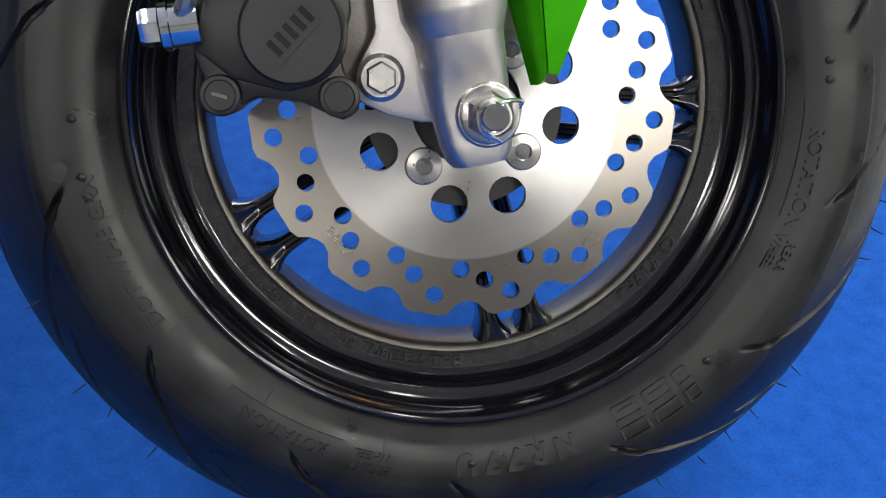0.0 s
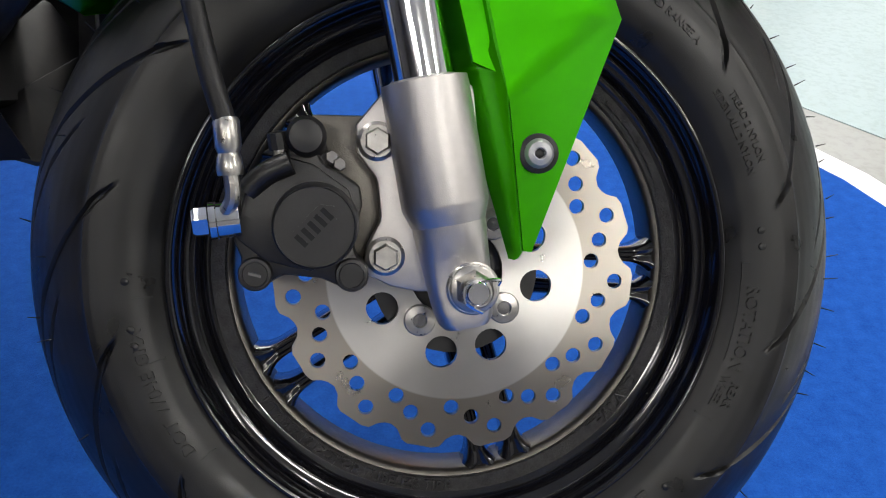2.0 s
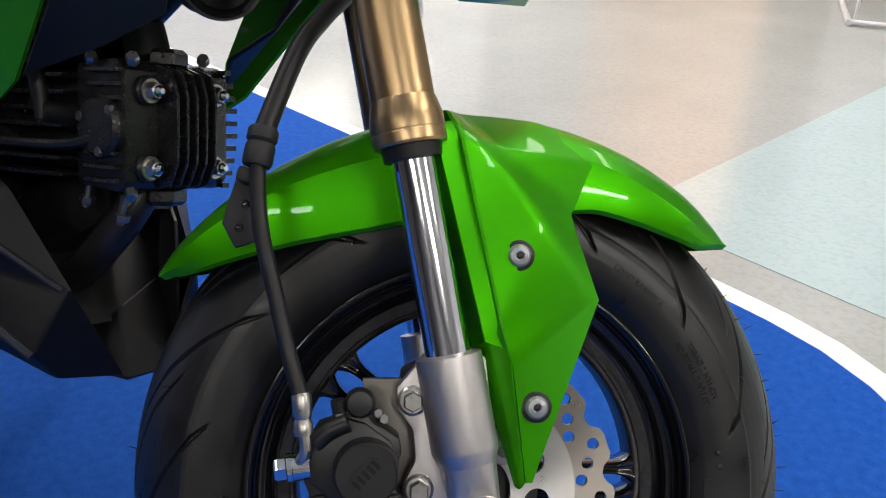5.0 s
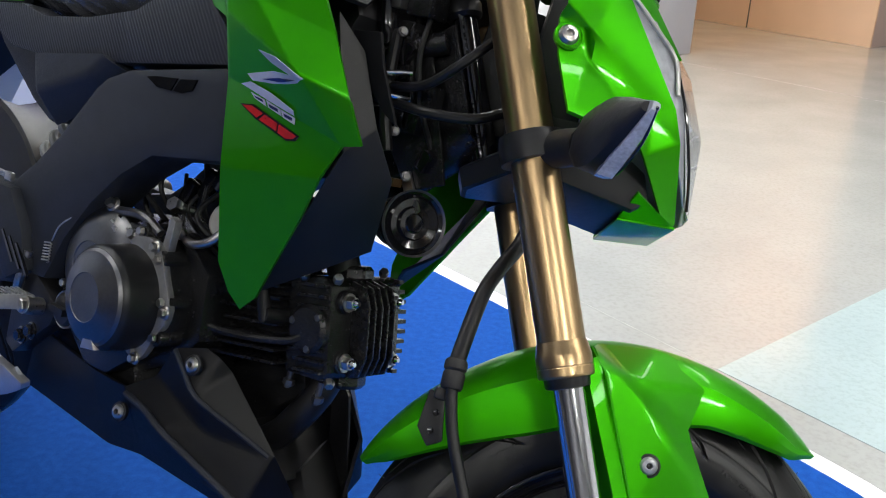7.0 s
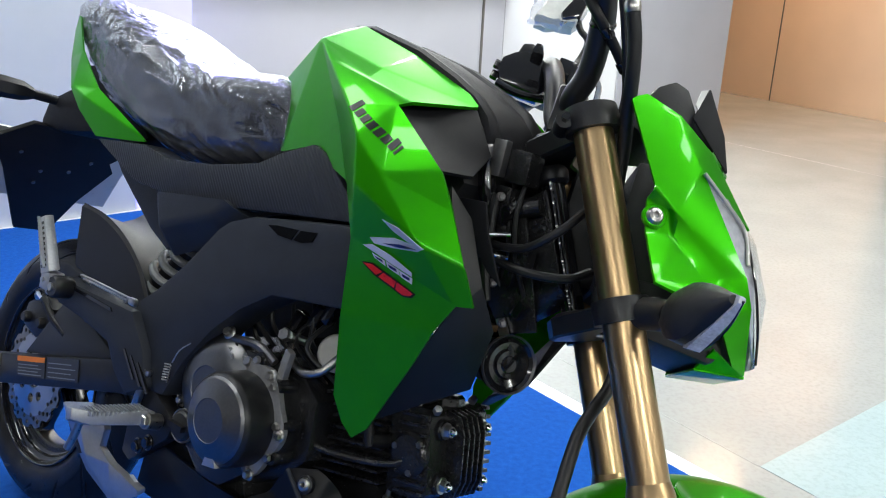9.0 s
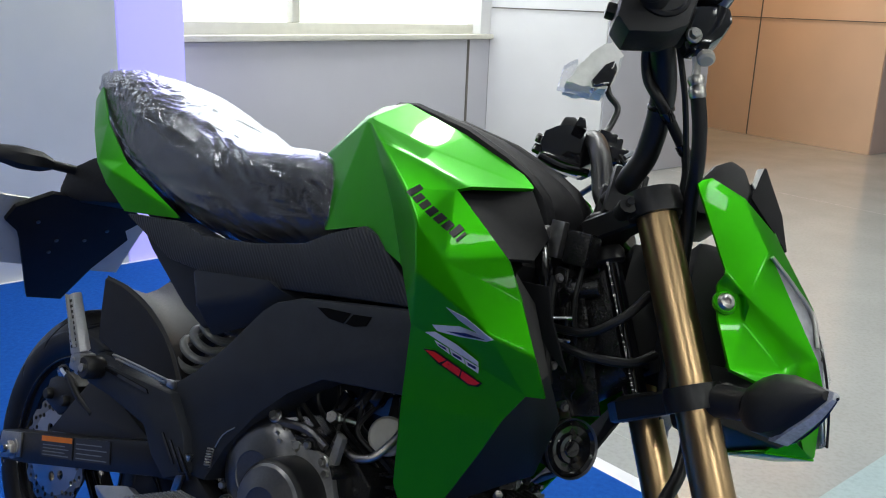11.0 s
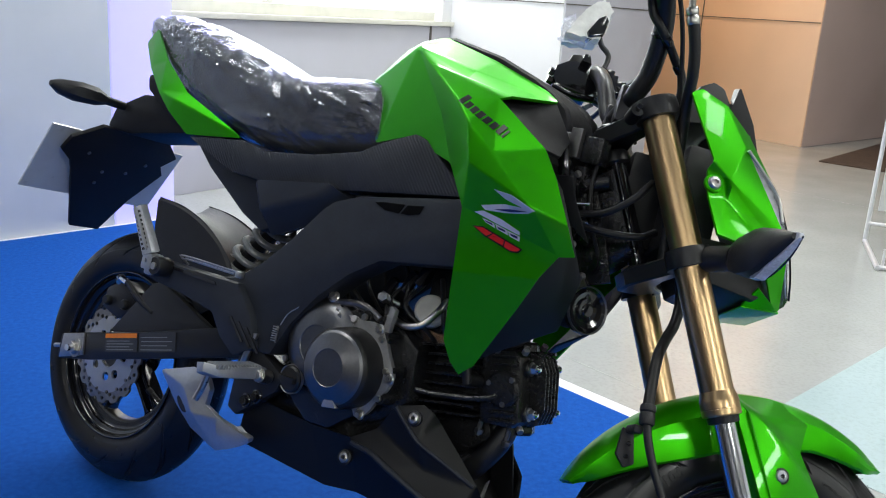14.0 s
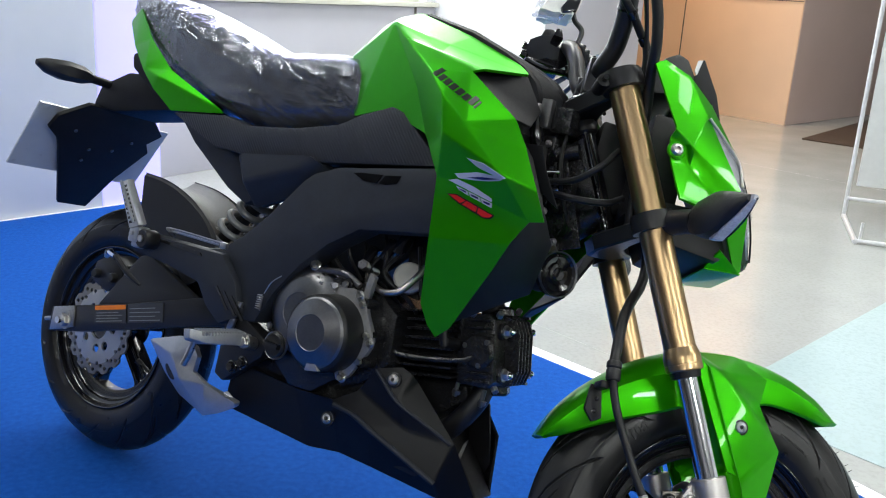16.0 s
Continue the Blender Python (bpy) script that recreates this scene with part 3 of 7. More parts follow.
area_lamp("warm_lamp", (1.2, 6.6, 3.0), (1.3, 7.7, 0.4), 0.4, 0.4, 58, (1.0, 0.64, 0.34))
area_lamp("violet_lamp", (-1.6, 2.8, 1.3), (0.0, 1.8, 0.3), 0.25, 2.2, 5, (0.45, 0.42, 1.0))

# steel sign stand
stand = thing("sign_stand", "slim white steel tube sign stand on the vinyl floor", "sign stand", pose(1.40, 3.55, -0.008, 0, 0, -15.5))
for x in (0.0, 0.46):
    part("upright", rod((x, 0, 0.012), (x, 0, 1.7), 0.010), STAND_STEEL, stand)
    part("foot", tube([(x, 0.0, 0.012), (x, -0.52, 0.012)], 0.011, 10, 1), STAND_STEEL, stand)
    part("inner_post", rod((x + 0.02, -0.49, 0.012), (x + 0.02, -0.49, 0.09), 0.006), STAND_STEEL, stand)
part("base_bar", rod((0, -0.51, 0.014), (0.46, -0.51, 0.014), 0.009), STAND_STEEL, stand)
part("base_bar", rod((0, -0.02, 0.10), (0.46, -0.02, 0.10), 0.008), STAND_STEEL, stand)
part("sign_board", box(0.03, 0.43, -0.006, 0.006, 0.16, 1.6), PLATE_GREY, stand, "white acrylic sign board", bevel=0.002)


from mathutils.bvhtree import BVHTree

# ---- the motorcycle: x ahead, y to its left, z up, rear axle above the origin ----
BIKE = thing("motorcycle", "green and black naked motorcycle, its seat wrapped in clear film", "motorcycle",
             pose(-1.0470, 0.9352, 0.0044, -16.87, 0.369, -31.226))
RAKE, STEER = radians(26), radians(37.55)
AXIS = Vector((-math.sin(RAKE), 0, math.cos(RAKE)))
PIVOT = Vector((1.244, 0, 0))
TURNED = Matrix.Translation(PIVOT) @ Matrix.Rotation(STEER, 4, AXIS) @ Matrix.Translation(-PIVOT)
RIGHT = Vector((0, -1, 0))


def front(name, bm, material, parent=None, label="", angle=35, bevel=0.0, kind=""):
    """A part that turns with the steering; under another part it follows that one."""
    if parent is None:
        return part(name, bm, material, BIKE, label, TURNED, angle, kind, bevel)
    return part(name, bm, material, parent, label, None, angle, kind, bevel)


def body(name, bm, material, parent=None, label="", angle=35, bevel=0.0, kind=""):
    return part(name, bm, material, parent or BIKE, label, None, angle, kind, bevel)


def spun(profile, n, closed=True, shape=None):
    """A ring turned about the y axis from a profile of radii and depths; shape may push points along the radius."""
    verts, faces = [], []
    k = len(profile)
    for i in range(n):
        a = 2 * math.pi * i / n
        for j, (r, y) in enumerate(profile):
            q = r + (shape(a, j, y) if shape else 0)
            verts.append((q * math.cos(a), y, q * math.sin(a)))
    for i in range(n):
        for j in range(k if closed else k - 1):
            a, b = i * k + j, i * k + (j + 1) % k
            c, d = ((i + 1) % n) * k + (j + 1) % k, ((i + 1) % n) * k + j
            faces.append((a, b, c, d))
    me = bpy.data.meshes.new("tmp")
    me.from_pydata(verts, [], faces)
    bm = bmesh.new()
    bm.from_mesh(me)
    bpy.data.meshes.remove(me)
    return bm


TYRE = [(0.1525, 0.0330), (0.1570, 0.0385), (0.1600, 0.0416), (0.1660, 0.0452), (0.1740, 0.0481), (0.1830, 0.0497), (0.1910, 0.0501), (0.1965, 0.0498),
        (0.2000, 0.0490), (0.2060, 0.0462), (0.2120, 0.0424), (0.2180, 0.0380), (0.2235, 0.0330), (0.2285, 0.0275), (0.2330, 0.0215), (0.2370, 0.0150), (0.2402, 0.0078), (0.2420, 0.0)]


def side_depth(r):
    """How far the tyre's wall stands out at that radius."""
    for (r0, y0), (r1, y1) in zip(TYRE, TYRE[1:]):
        if r0 <= r <= r1:
            return y0 + (y1 - y0) * (r - r0) / (r1 - r0)
    return 0.05


def stepped(x, table):
    """The value at x in a short table of pairs, in straight steps."""
    for (x0, v0), (x1, v1) in zip(table, table[1:]):
        if x <= x1:
            return v0 + (v1 - v0) * max(0.0, (x - x0) / (x1 - x0))
    return table[-1][1]


SLASH = ((0.186, 0.0), (0.1988, 4.7), (0.2063, 8.3), (0.2135, 11.6), (0.220, 15.0), (0.229, 20.0), (0.236, 27.0), (0.2395, 34.0))
SHORT = ((0.214, 0.0), (0.220, 3.5), (0.229, 9.0), (0.236, 17.0), (0.2410, 27.0))


def tyre_mesh(rear=False, n=1000):
    """A tyre with long curved slashes cut from the shoulders towards the crown."""
    half = []
    for (r0, y0), (r1, y1) in zip(TYRE, TYRE[1:]):
        k = 2 if r1 < 0.185 else 4
        half += [(r0 + (r1 - r0) * i / k, y0 + (y1 - y0) * i / k) for i in range(k)]
    half.append(TYRE[-1])
    prof = np.array(half + [(r, -y) for r, y in half[-2::-1]])
    d = np.gradient(prof, axis=0)
    nr, ny = -d[:, 1], d[:, 0]
    size = np.hypot(nr, ny)
    nr, ny = nr / size, ny / size
    ang = np.degrees(2 * np.pi * np.arange(n) / n)
    twist = -1 if rear else 1
    lean = np.array([twist * stepped(max(r, 0.186), SLASH) for r, y in prof])
    turn = ang[:, None] + lean[None, :]
    depth = np.zeros((n, len(prof)))
    for j, (r, y) in enumerate(prof):
        side = 1 if y <= 0 else -1
        if 0.1625 < r < 0.1648:
            depth[:, j] = 0.0007
        if r > 0.2005:
            depth[:, j] = 0.0009
        for table, lo, hi, wide, start in ((SLASH, 0.187, 0.2392, 0.0027, 309.0), (SHORT, 0.2145, 0.2408, 0.0024, 326.5)):
            if lo < r < hi:
                mid = start + (0 if side > 0 else 9) + twist * stepped(r, table)
                p = (turn[:, j] - mid) % (360 / 14)
                p = np.radians(np.minimum(p, 360 / 14 - p)) * r * 0.72
                w = wide * min(1.0, 0.35 + (r - lo) * 60)
                ends = min(1.0, (r - lo) * 220, (hi - r) * 400)
                depth[:, j] = np.maximum(depth[:, j], 0.0032 * ends * np.clip(1.15 - (p / w) ** 2, 0, 1))
    rad = prof[:, 0] - depth * nr
    dep = prof[:, 1] - depth * ny
    ring = np.stack([rad * np.cos(np.radians(turn)), dep, rad * np.sin(np.radians(turn))], axis=2)
    ca, sa = np.cos(np.radians(ang))[:, None], np.sin(np.radians(ang))[:, None]
    bead = np.array([(0.150, -0.028), (0.150, 0.028)])
    inner = np.stack([bead[:, 0] * ca, np.repeat(bead[None, :, 1], n, 0), bead[:, 0] * sa], axis=2)
    verts = np.concatenate([ring, inner], axis=1)
    k = verts.shape[1]
    i, j = np.meshgrid(np.arange(n), np.arange(k), indexing="ij")
    quads = np.stack([i * k + j, i * k + (j + 1) % k, ((i + 1) % n) * k + (j + 1) % k, ((i + 1) % n) * k + j], axis=2).reshape(-1, 4)
    me = bpy.data.meshes.new("tmp")
    me.from_pydata(verts.reshape(-1, 3).tolist(), [], quads.tolist())
    bm = bmesh.new()
    bm.from_mesh(me)
    bpy.data.meshes.remove(me)
    return bm


def bent_words(text, size, r, centre, inward=False, lift=0.0007, surface=None):
    """Letters laid round the side of a wheel, seen from its right, tops outward unless inward."""
    bm = words(text, size, lift, 0.045 if size > 0.012 else 0.012)
    for v in bm.verts:
        x, y, z = v.co
        if inward:
            a, q = radians(centre) + x / r, r - y
        else:
            a, q = radians(centre) - x / r, r + y
        dep = surface if surface is not None else side_depth(q)
        v.co = (q * math.cos(a), -dep - (lift if z > 0 else -0.0006), q * math.sin(a))
    return bm


def arc_bar(r, half, c0, c1, lift=0.0008):
    """A raised bar along the tyre's wall between two angles."""
    n = 12
    rings = []
    for i in range(n + 1):
        a = radians(c0 + (c1 - c0) * i / n)
        rings.append([(q * math.cos(a), -side_depth(q) - h, q * math.sin(a)) for q, h in ((r - half, -0.0005), (r - half, lift), (r + half, lift), (r + half, -0.0005))])
    return loft(rings)


def disc_mesh(scale=1.0, holes_r=0.0125):
    outer = []
    for k in range(15):
        base = 238 + 24 * k
        for da, r in ((-1.5, 0.0930), (0.8, 0.0923), (3.5, 0.0940), (6.0, 0.0990), (8.0, 0.1004), (12, 0.1000), (16.0, 0.1004), (18.5, 0.0992), (20.5, 0.0950)):
            a = radians(base + da)
            outer.append((scale * r * math.cos(a), scale * r * math.sin(a)))
    holes = []
    for k in range(15):
        for a, r in ((212, 0.0766), (220, 0.0826), (228, 0.0903)):
            a = radians(a + 24 * k)
            holes.append(circle(scale * r * math.cos(a), scale * r * math.sin(a), 0.0043 * scale, 12))
    for k in range(4):
        for d in (-27, 27):
            a = radians(248.5 + 90 * k + d)
            holes.append(circle(scale * 0.0455 * math.cos(a), scale * 0.0455 * math.sin(a), 0.0090 * scale, 20))
    holes.append(circle(0, 0, 0.026 * scale, 28))
    return holed_plate(outer, holes, 0.002, -0.002)


def spoke_mesh(angle, r0, r1, skew=0.0):
    """A cast spoke with ribs and a fillet that spreads into the rim."""
    a = radians(angle)
    t, o = Vector((-math.sin(a), 0, math.cos(a))), Vector((math.cos(a), 0, math.sin(a)))
    rings = []
    for i in range(25):
        r = r0 + (r1 - r0) * i / 24
        w = 0.0092 + 0.0010 * max(0, 1 - (r - r0) / 0.03) + 0.026 * max(0, (r - 0.104) / (r1 - 0.104)) ** 3.4
        d = 0.0150 + 0.0006 * max(0, (r - 0.1) / 0.029)
        mid = o * r + t * skew * (1 - (r - r0) / (r1 - r0))
        rings.append([mid + t * w / 2 * sx + Vector((0, d * sy, 0)) for sx, sy in ((-0.62, -1), (-0.4, -1), (-0.2, -0.90), (0.2, -0.90), (0.4, -1), (0.62, -1), (0.9, -0.86), (1, -0.6), (1, 0.6), (0.62, 1), (-0.62, 1), (-1, 0.6), (-1, -0.6), (-0.9, -0.86))])
    return loft(rings)


RIM = [(0.1565, -0.0365), (0.1583, -0.0400), (0.1590, -0.0420), (0.1583, -0.0437), (0.1568, -0.0442), (0.1555, -0.0438), (0.1545, -0.0420), (0.1540, -0.0400), (0.1536, -0.0392), (0.1531, -0.0360), (0.1520, -0.0326), (0.1503, -0.0300), (0.1482, -0.0284), (0.1462, -0.0277),
       (0.1452, -0.0275), (0.1446, -0.0268), (0.1443, -0.0256), (0.1434, -0.0230), (0.1418, -0.0207), (0.1398, -0.0191), (0.1378, -0.0180), (0.1275, -0.0160), (0.1275, 0.0160), (0.1375, 0.0185),
       (0.1395, 0.0245), (0.1425, 0.0290), (0.1490, 0.0350), (0.1535, 0.0405), (0.1575, 0.0440), (0.1590, 0.0420), (0.1570, 0.0370), (0.1500, 0.0250), (0.1430, 0.0150), (0.1430, -0.0130), (0.1500, -0.0250)]


def wheel(name, m, base, label):
    w = part(name, spun(RIM, 288), BLACK_GLOSS, BIKE, label, m, angle=50)
    part("rim_flange", spun([(0.1380, -0.0166), (0.1372, -0.0180), (0.1295, -0.0177), (0.1286, -0.0168), (0.1286, -0.0150), (0.1380, -0.0150)], 240), CAST_BLACK, w, "rough cast black flange of the rim")
    part("machined_edge", spun([(0.1282, -0.0166), (0.1266, -0.0162), (0.1248, -0.0150), (0.1240, -0.0130), (0.1238, 0.0130), (0.1250, 0.0150), (0.1280, 0.0150), (0.1280, -0.0150)], 240), RIM_EDGE, w, "bare machined inner edge of the rim")
    part("hub", merge(turned([(0.034, -0.030), (0.040, -0.026), (0.030, -0.014), (0.026, 0.0), (0.030, 0.014), (0.040, 0.026), (0.034, 0.030)], (0, 0, 0), (0, 1, 0), 40)), BLACK_GLOSS, w)
    for k in range(5):
        for s in (-5.2, 5.2):
            part("spoke", spoke_mesh(base + 72 * k + s, 0.026, 0.1292, -0.0075 if s < 0 else 0.0075), BLACK_GLOSS, w, angle=50)
    return w


FC = Vector((1.175, 0, 0.2425))
FW = wheel("front_wheel", TURNED @ Matrix.Translation(FC), 228.5, "gloss black cast alloy front wheel with paired spokes")
part("tyre", tyre_mesh(), RUBBER, FW, "new black rubber tyre with raised lettering", angle=38)

# raised markings on the tyre wall and rim
MARKS = [("ROTATION", 0.0092, 0.1805, 256, False), ("FRONT", 0.0068, 0.1835, 270.5, False), ("WHEEL", 0.0060, 0.1770, 270.8, False), ("N R 7 7 U", 0.0150, 0.1775, 294.5, False),
         ("ROTATION", 0.0100, 0.1740, 4.0, False), ("REAR", 0.0068, 0.1775, 351, False), ("WHEEL", 0.0060, 0.1710, 351, False),
         ("DOT W04E GRX", 0.0105, 0.1765, 218, False), ("100", 0.0200, 0.1830, 136, False), ("LOAD RANGE A", 0.0062, 0.1860, 66, False), ("TREAD 2 NYLON", 0.0058, 0.1850, 42, False),
         ("SIDEWALL 2 NYLON", 0.0058, 0.1780, 42, False)]
for text, size, r, a, inw in MARKS:
    part("lettering", bent_words(text, size, r, a, inw, 0.0011), RUBBER_MARK, FW)
part("lettering", bent_words("THAILAND", 0.0086, 0.1334, 335.5, True, 0.0017, 0.0180), CAST_BLACK, FW)
part("lettering", bent_words("MT2.50X12 DOT", 0.0082, 0.1334, 244, True, 0.0017, 0.0180), CAST_BLACK, FW)
part("lettering", bent_words("FOR TUBELESS TIRE", 0.0082, 0.1334, 271, True, 0.0017, 0.0180), CAST_BLACK, FW)
for k in range(8):
    part("casting_mark", moved(box(-0.0012, 0.0012, -0.0192, -0.0175, -0.003, 0.003),
         Matrix.Rotation(-radians(38 + 3.2 * k), 4, "Y") @ Matrix.Translation((0.1334, 0, 0))), CAST_BLACK, FW)
# outlined maker's badge as plain rounded outlines
for a0, a1, r0, r1 in ((312.0, 316.6, 0.1700, 0.1880), (318.0, 322.6, 0.1705, 0.1885), (324.0, 326.4, 0.1715, 0.1890)):
    mid = (r0 + r1) / 2
    for q, half in ((r0, 0.0007), (r1, 0.0007), (mid - 0.0022, 0.0006), (mid + 0.0022, 0.0006)):
        part("badge_bar", arc_bar(q, half, a0, a1, 0.0011), RUBBER_MARK, FW)
    for a in (a0, a1):
        part("badge_bar", arc_bar(mid, (r1 - r0) / 2, a - 0.22, a + 0.22, 0.0011), RUBBER_MARK, FW)
    part("badge_field", arc_bar((r0 + mid) / 2, 0.0024, a0 + 0.9, a1 - 0.9, 0.0007), RUBBER_MARK, FW)
part("arrow_line", arc_bar(0.1738, 0.0006, 249, 265.5), RUBBER_MARK, FW)
part("arrow_head", arc_bar(0.1755, 0.0022, 245.0, 249.0), RUBBER_MARK, FW)
part("arrow_line", arc_bar(0.1676, 0.0006, -3, 13.5), RUBBER_MARK, FW)
part("arrow_head", arc_bar(0.1692, 0.0022, 13.5, 17.0), RUBBER_MARK, FW)
for a in (232, 251, 272, 298, 200, 212, 345):
    part("wear_tick", arc_bar(0.1700, 0.0050, a, a + 0.35), RUBBER_MARK, FW)
for a in (197, 205.5, 208.5, 287, 330, 20, 23):
    part("vent_nub", turned([(0.0022, 0), (0.0022, 0.0012), (0.0008, 0.0018)], (0.178 * math.cos(radians(a)), -0.0485, 0.178 * math.sin(radians(a))), (0, -1, 0), 10), RUBBER, FW)
rng = random.Random(4)
hairs = []
for k in range(84):
    a, y = 2 * math.pi * k / 84 + rng.uniform(-0.02, 0.02), rng.choice((-0.040, -0.03, -0.012, 0.02))
    r = 0.2420 - abs(y) ** 2 * 12
    o = Vector((math.cos(a), 0.25 * (1 if y > 0 else -1), math.sin(a)))
    p = Vector((r * math.cos(a), y, r * math.sin(a)))
    hairs.append(rod(p - o * 0.002, p + o * rng.uniform(0.002, 0.0055) + Vector((rng.uniform(-1, 1), 0, rng.uniform(-1, 1))) * 0.002, 0.0005, 4, 0.0002))
part("rubber_hairs", merge(*hairs), RUBBER, FW, kind="stuff")

fd = part("brake_disc", disc_mesh(), DISC, BIKE, "petal-edged drilled steel brake disc", TURNED @ Matrix.Translation(FC + Vector((0, -0.048, 0))), angle=40)
for k in range(4):
    a = radians(248.5 + 90 * k)
    p = Vector((0.0335 * math.cos(a), -0.0021, 0.0335 * math.sin(a)))
    part("disc_bolt", turned([(0.0090, 0), (0.0089, 0.0008), (0.0082, 0.0016), (0.0042, 0.0022), (0.0038, 0.0018), (0.0037, -0.0032), (0.0002, -0.0032)], p, RIGHT, 20), STEEL, fd, "socket-head disc bolt")
    # graphite hexagon gives the socket its dark look by colour
    part("socket_shade", hexagon(p + RIGHT * 0.0004, RIGHT, 0.0041, 0.0006), DARK_METAL, fd)
part("disc_carrier", turned([(0.047, 0.004), (0.047, 0.020), (0.036, 0.026)], (0, 0.0025, 0), (0, 1, 0), 40), BLACK_SATIN, fd)

# ---- fork legs ----
def along(s, y=0.0, ahead=0.0):
    """A point beside the steering axis's direction, s metres above the axle along the fork."""
    f = Vector((math.cos(RAKE), 0, math.sin(RAKE)))
    return FC + Vector((0, y, 0)) + AXIS * s + f * (ahead - 0.005)


LEG = 0.102
for side in (-1, 1):
    y = side * LEG
    leg = front("fork_leg", turned([(0.0207, 0.250), (0.0207, 0.300), (0.0208, 0.420), (0.0208, 0.640)], along(0, y), AXIS, 48), GOLD, label="gold anodised upside-down fork leg")
    fo = along(0, y)
    front("collar", turned([(0.0205, 0.2365), (0.0234, 0.2370), (0.0240, 0.2388), (0.0240, 0.2450), (0.0237, 0.2454), (0.0237, 0.2462), (0.0240, 0.2466), (0.0240, 0.2548), (0.0236, 0.2566), (0.0213, 0.2662), (0.0209, 0.2672)], fo, AXIS, 56), GOLD, leg, "turned gold collar", angle=14)
    front("dust_seal", turned([(0.0150, 0.2275), (0.0190, 0.2285), (0.0200, 0.2370), (0.0180, 0.2372)], fo, AXIS, 40), HOSE, leg, "black rubber dust seal")
    front("inner_tube", turned([(0.0145, 0.09), (0.0145, 0.230)], fo, AXIS, 48), CHROME, leg, "polished chrome inner tube")
    foot = front("fork_foot", turned([(0.0120, 0.0300), (0.0185, 0.0325), (0.0214, 0.0408), (0.0217, 0.0430), (0.0215, 0.098), (0.0212, 0.102), (0.0165, 0.103), (0.0150, 0.1035)], fo, AXIS, 40), ALLOY, leg, "cast alloy fork foot")
    f = Vector((math.cos(RAKE), 0, math.sin(RAKE)))
    shoe = []
    for sv, r, flat in ((0.0330, 0.0184, 0.0184), (0.0260, 0.0180, 0.0170), (0.0180, 0.0174, 0.0138), (0.0100, 0.0168, 0.0116), (0.0000, 0.0162, 0.0109), (-0.0100, 0.0152, 0.0107), (-0.0165, 0.0136, 0.0104), (-0.0195, 0.0112, 0.0096)):
        shoe.append([fo + f * (r * math.cos(a)) + Vector((0, side * min(r * math.sin(a), flat), 0)) + AXIS * sv for a in (q * math.pi / 24 for q in range(48))])
    front("axle_shoe", loft(shoe), ALLOY, foot, "flattened cast shoe that clamps the axle", angle=50)
    front("fork_cap", turned([(0.018, 0.640), (0.0185, 0.6485), (0.012, 0.6500), (0.010, 0.6505)], fo, AXIS, 32), BLACK_SATIN, leg)
front("axle", rod(FC + Vector((0, -0.100, 0)), FC + Vector((0, 0.125, 0)), 0.0075), STEEL)
NA = FC + Vector((0, -0.1125, 0))
nut = front("axle_nut", merge(turned([(0.0130, 0.0), (0.0130, 0.0018), (0.0121, 0.0026)], NA, RIGHT, 32), turned([(0.0118, 0.0022), (0.0116, 0.0036), (0.0104, 0.0044)], NA, RIGHT, 28), hexagon(NA + RIGHT * 0.0040, RIGHT, 0.0096, 0.0072),
                              turned([(0.0080, 0), (0.0080, 0.0110), (0.0070, 0.0125)], NA + RIGHT * 0.0035, RIGHT, 24)), STEEL, None, "zinc-plated axle nut with washer and split pin")
front("axle_end", turned([(0.0060, 0), (0.0060, 0.0150), (0.0050, 0.0166)], NA + RIGHT * 0.0035, RIGHT, 24), CHROME, nut)
front("split_pin", tube([NA + Vector((0.0050, -0.0160, -0.0085)), NA + Vector((-0.004, -0.0172, -0.006)), NA + Vector((-0.0062, -0.0178, 0.0020)), NA + Vector((0.0030, -0.0178, 0.0070)), NA + Vector((0.0085, -0.0160, 0.0085)), NA + Vector((0.0088, -0.0140, 0.0060))], 0.0009, 6), CHROME, nut)

# caliper bracket on the right leg
brk = front("caliper_bracket", prism([(1.100, 0.303), (1.112, 0.330), (1.128, 0.334), (1.150, 0.338), (1.165, 0.30), (1.178, 0.262), (1.172, 0.238), (1.152, 0.232), (1.138, 0.231),
                                       (1.122, 0.234), (1.121, 0.248), (1.124, 0.262), (1.117, 0.280), (1.104, 0.290)], -0.099, -0.089), ALLOY, None, "cast alloy caliper lug on the fork foot", bevel=0.003)
front("backing_plate", prism([(1.078, 0.302), (1.104, 0.309), (1.118, 0.300), (1.119, 0.284), (1.130, 0.262), (1.126, 0.232), (1.110, 0.238), (1.100, 0.262), (1.085, 0.280)], -0.088, -0.082), RIM_EDGE, brk, "grey steel caliper mounting plate", bevel=0.001)
for x, z in ((1.112, 0.298), (1.131, 0.245)):
    front("bracket_bolt", merge(bolt((x, -0.099, z), RIGHT, 0.0066, 0.0066), turned([(0.0097, 0), (0.0097, 0.0012), (0.0090, 0.0018)], (x, -0.099, z), RIGHT, 28)), STEEL, brk, "flanged hexagon bolt")
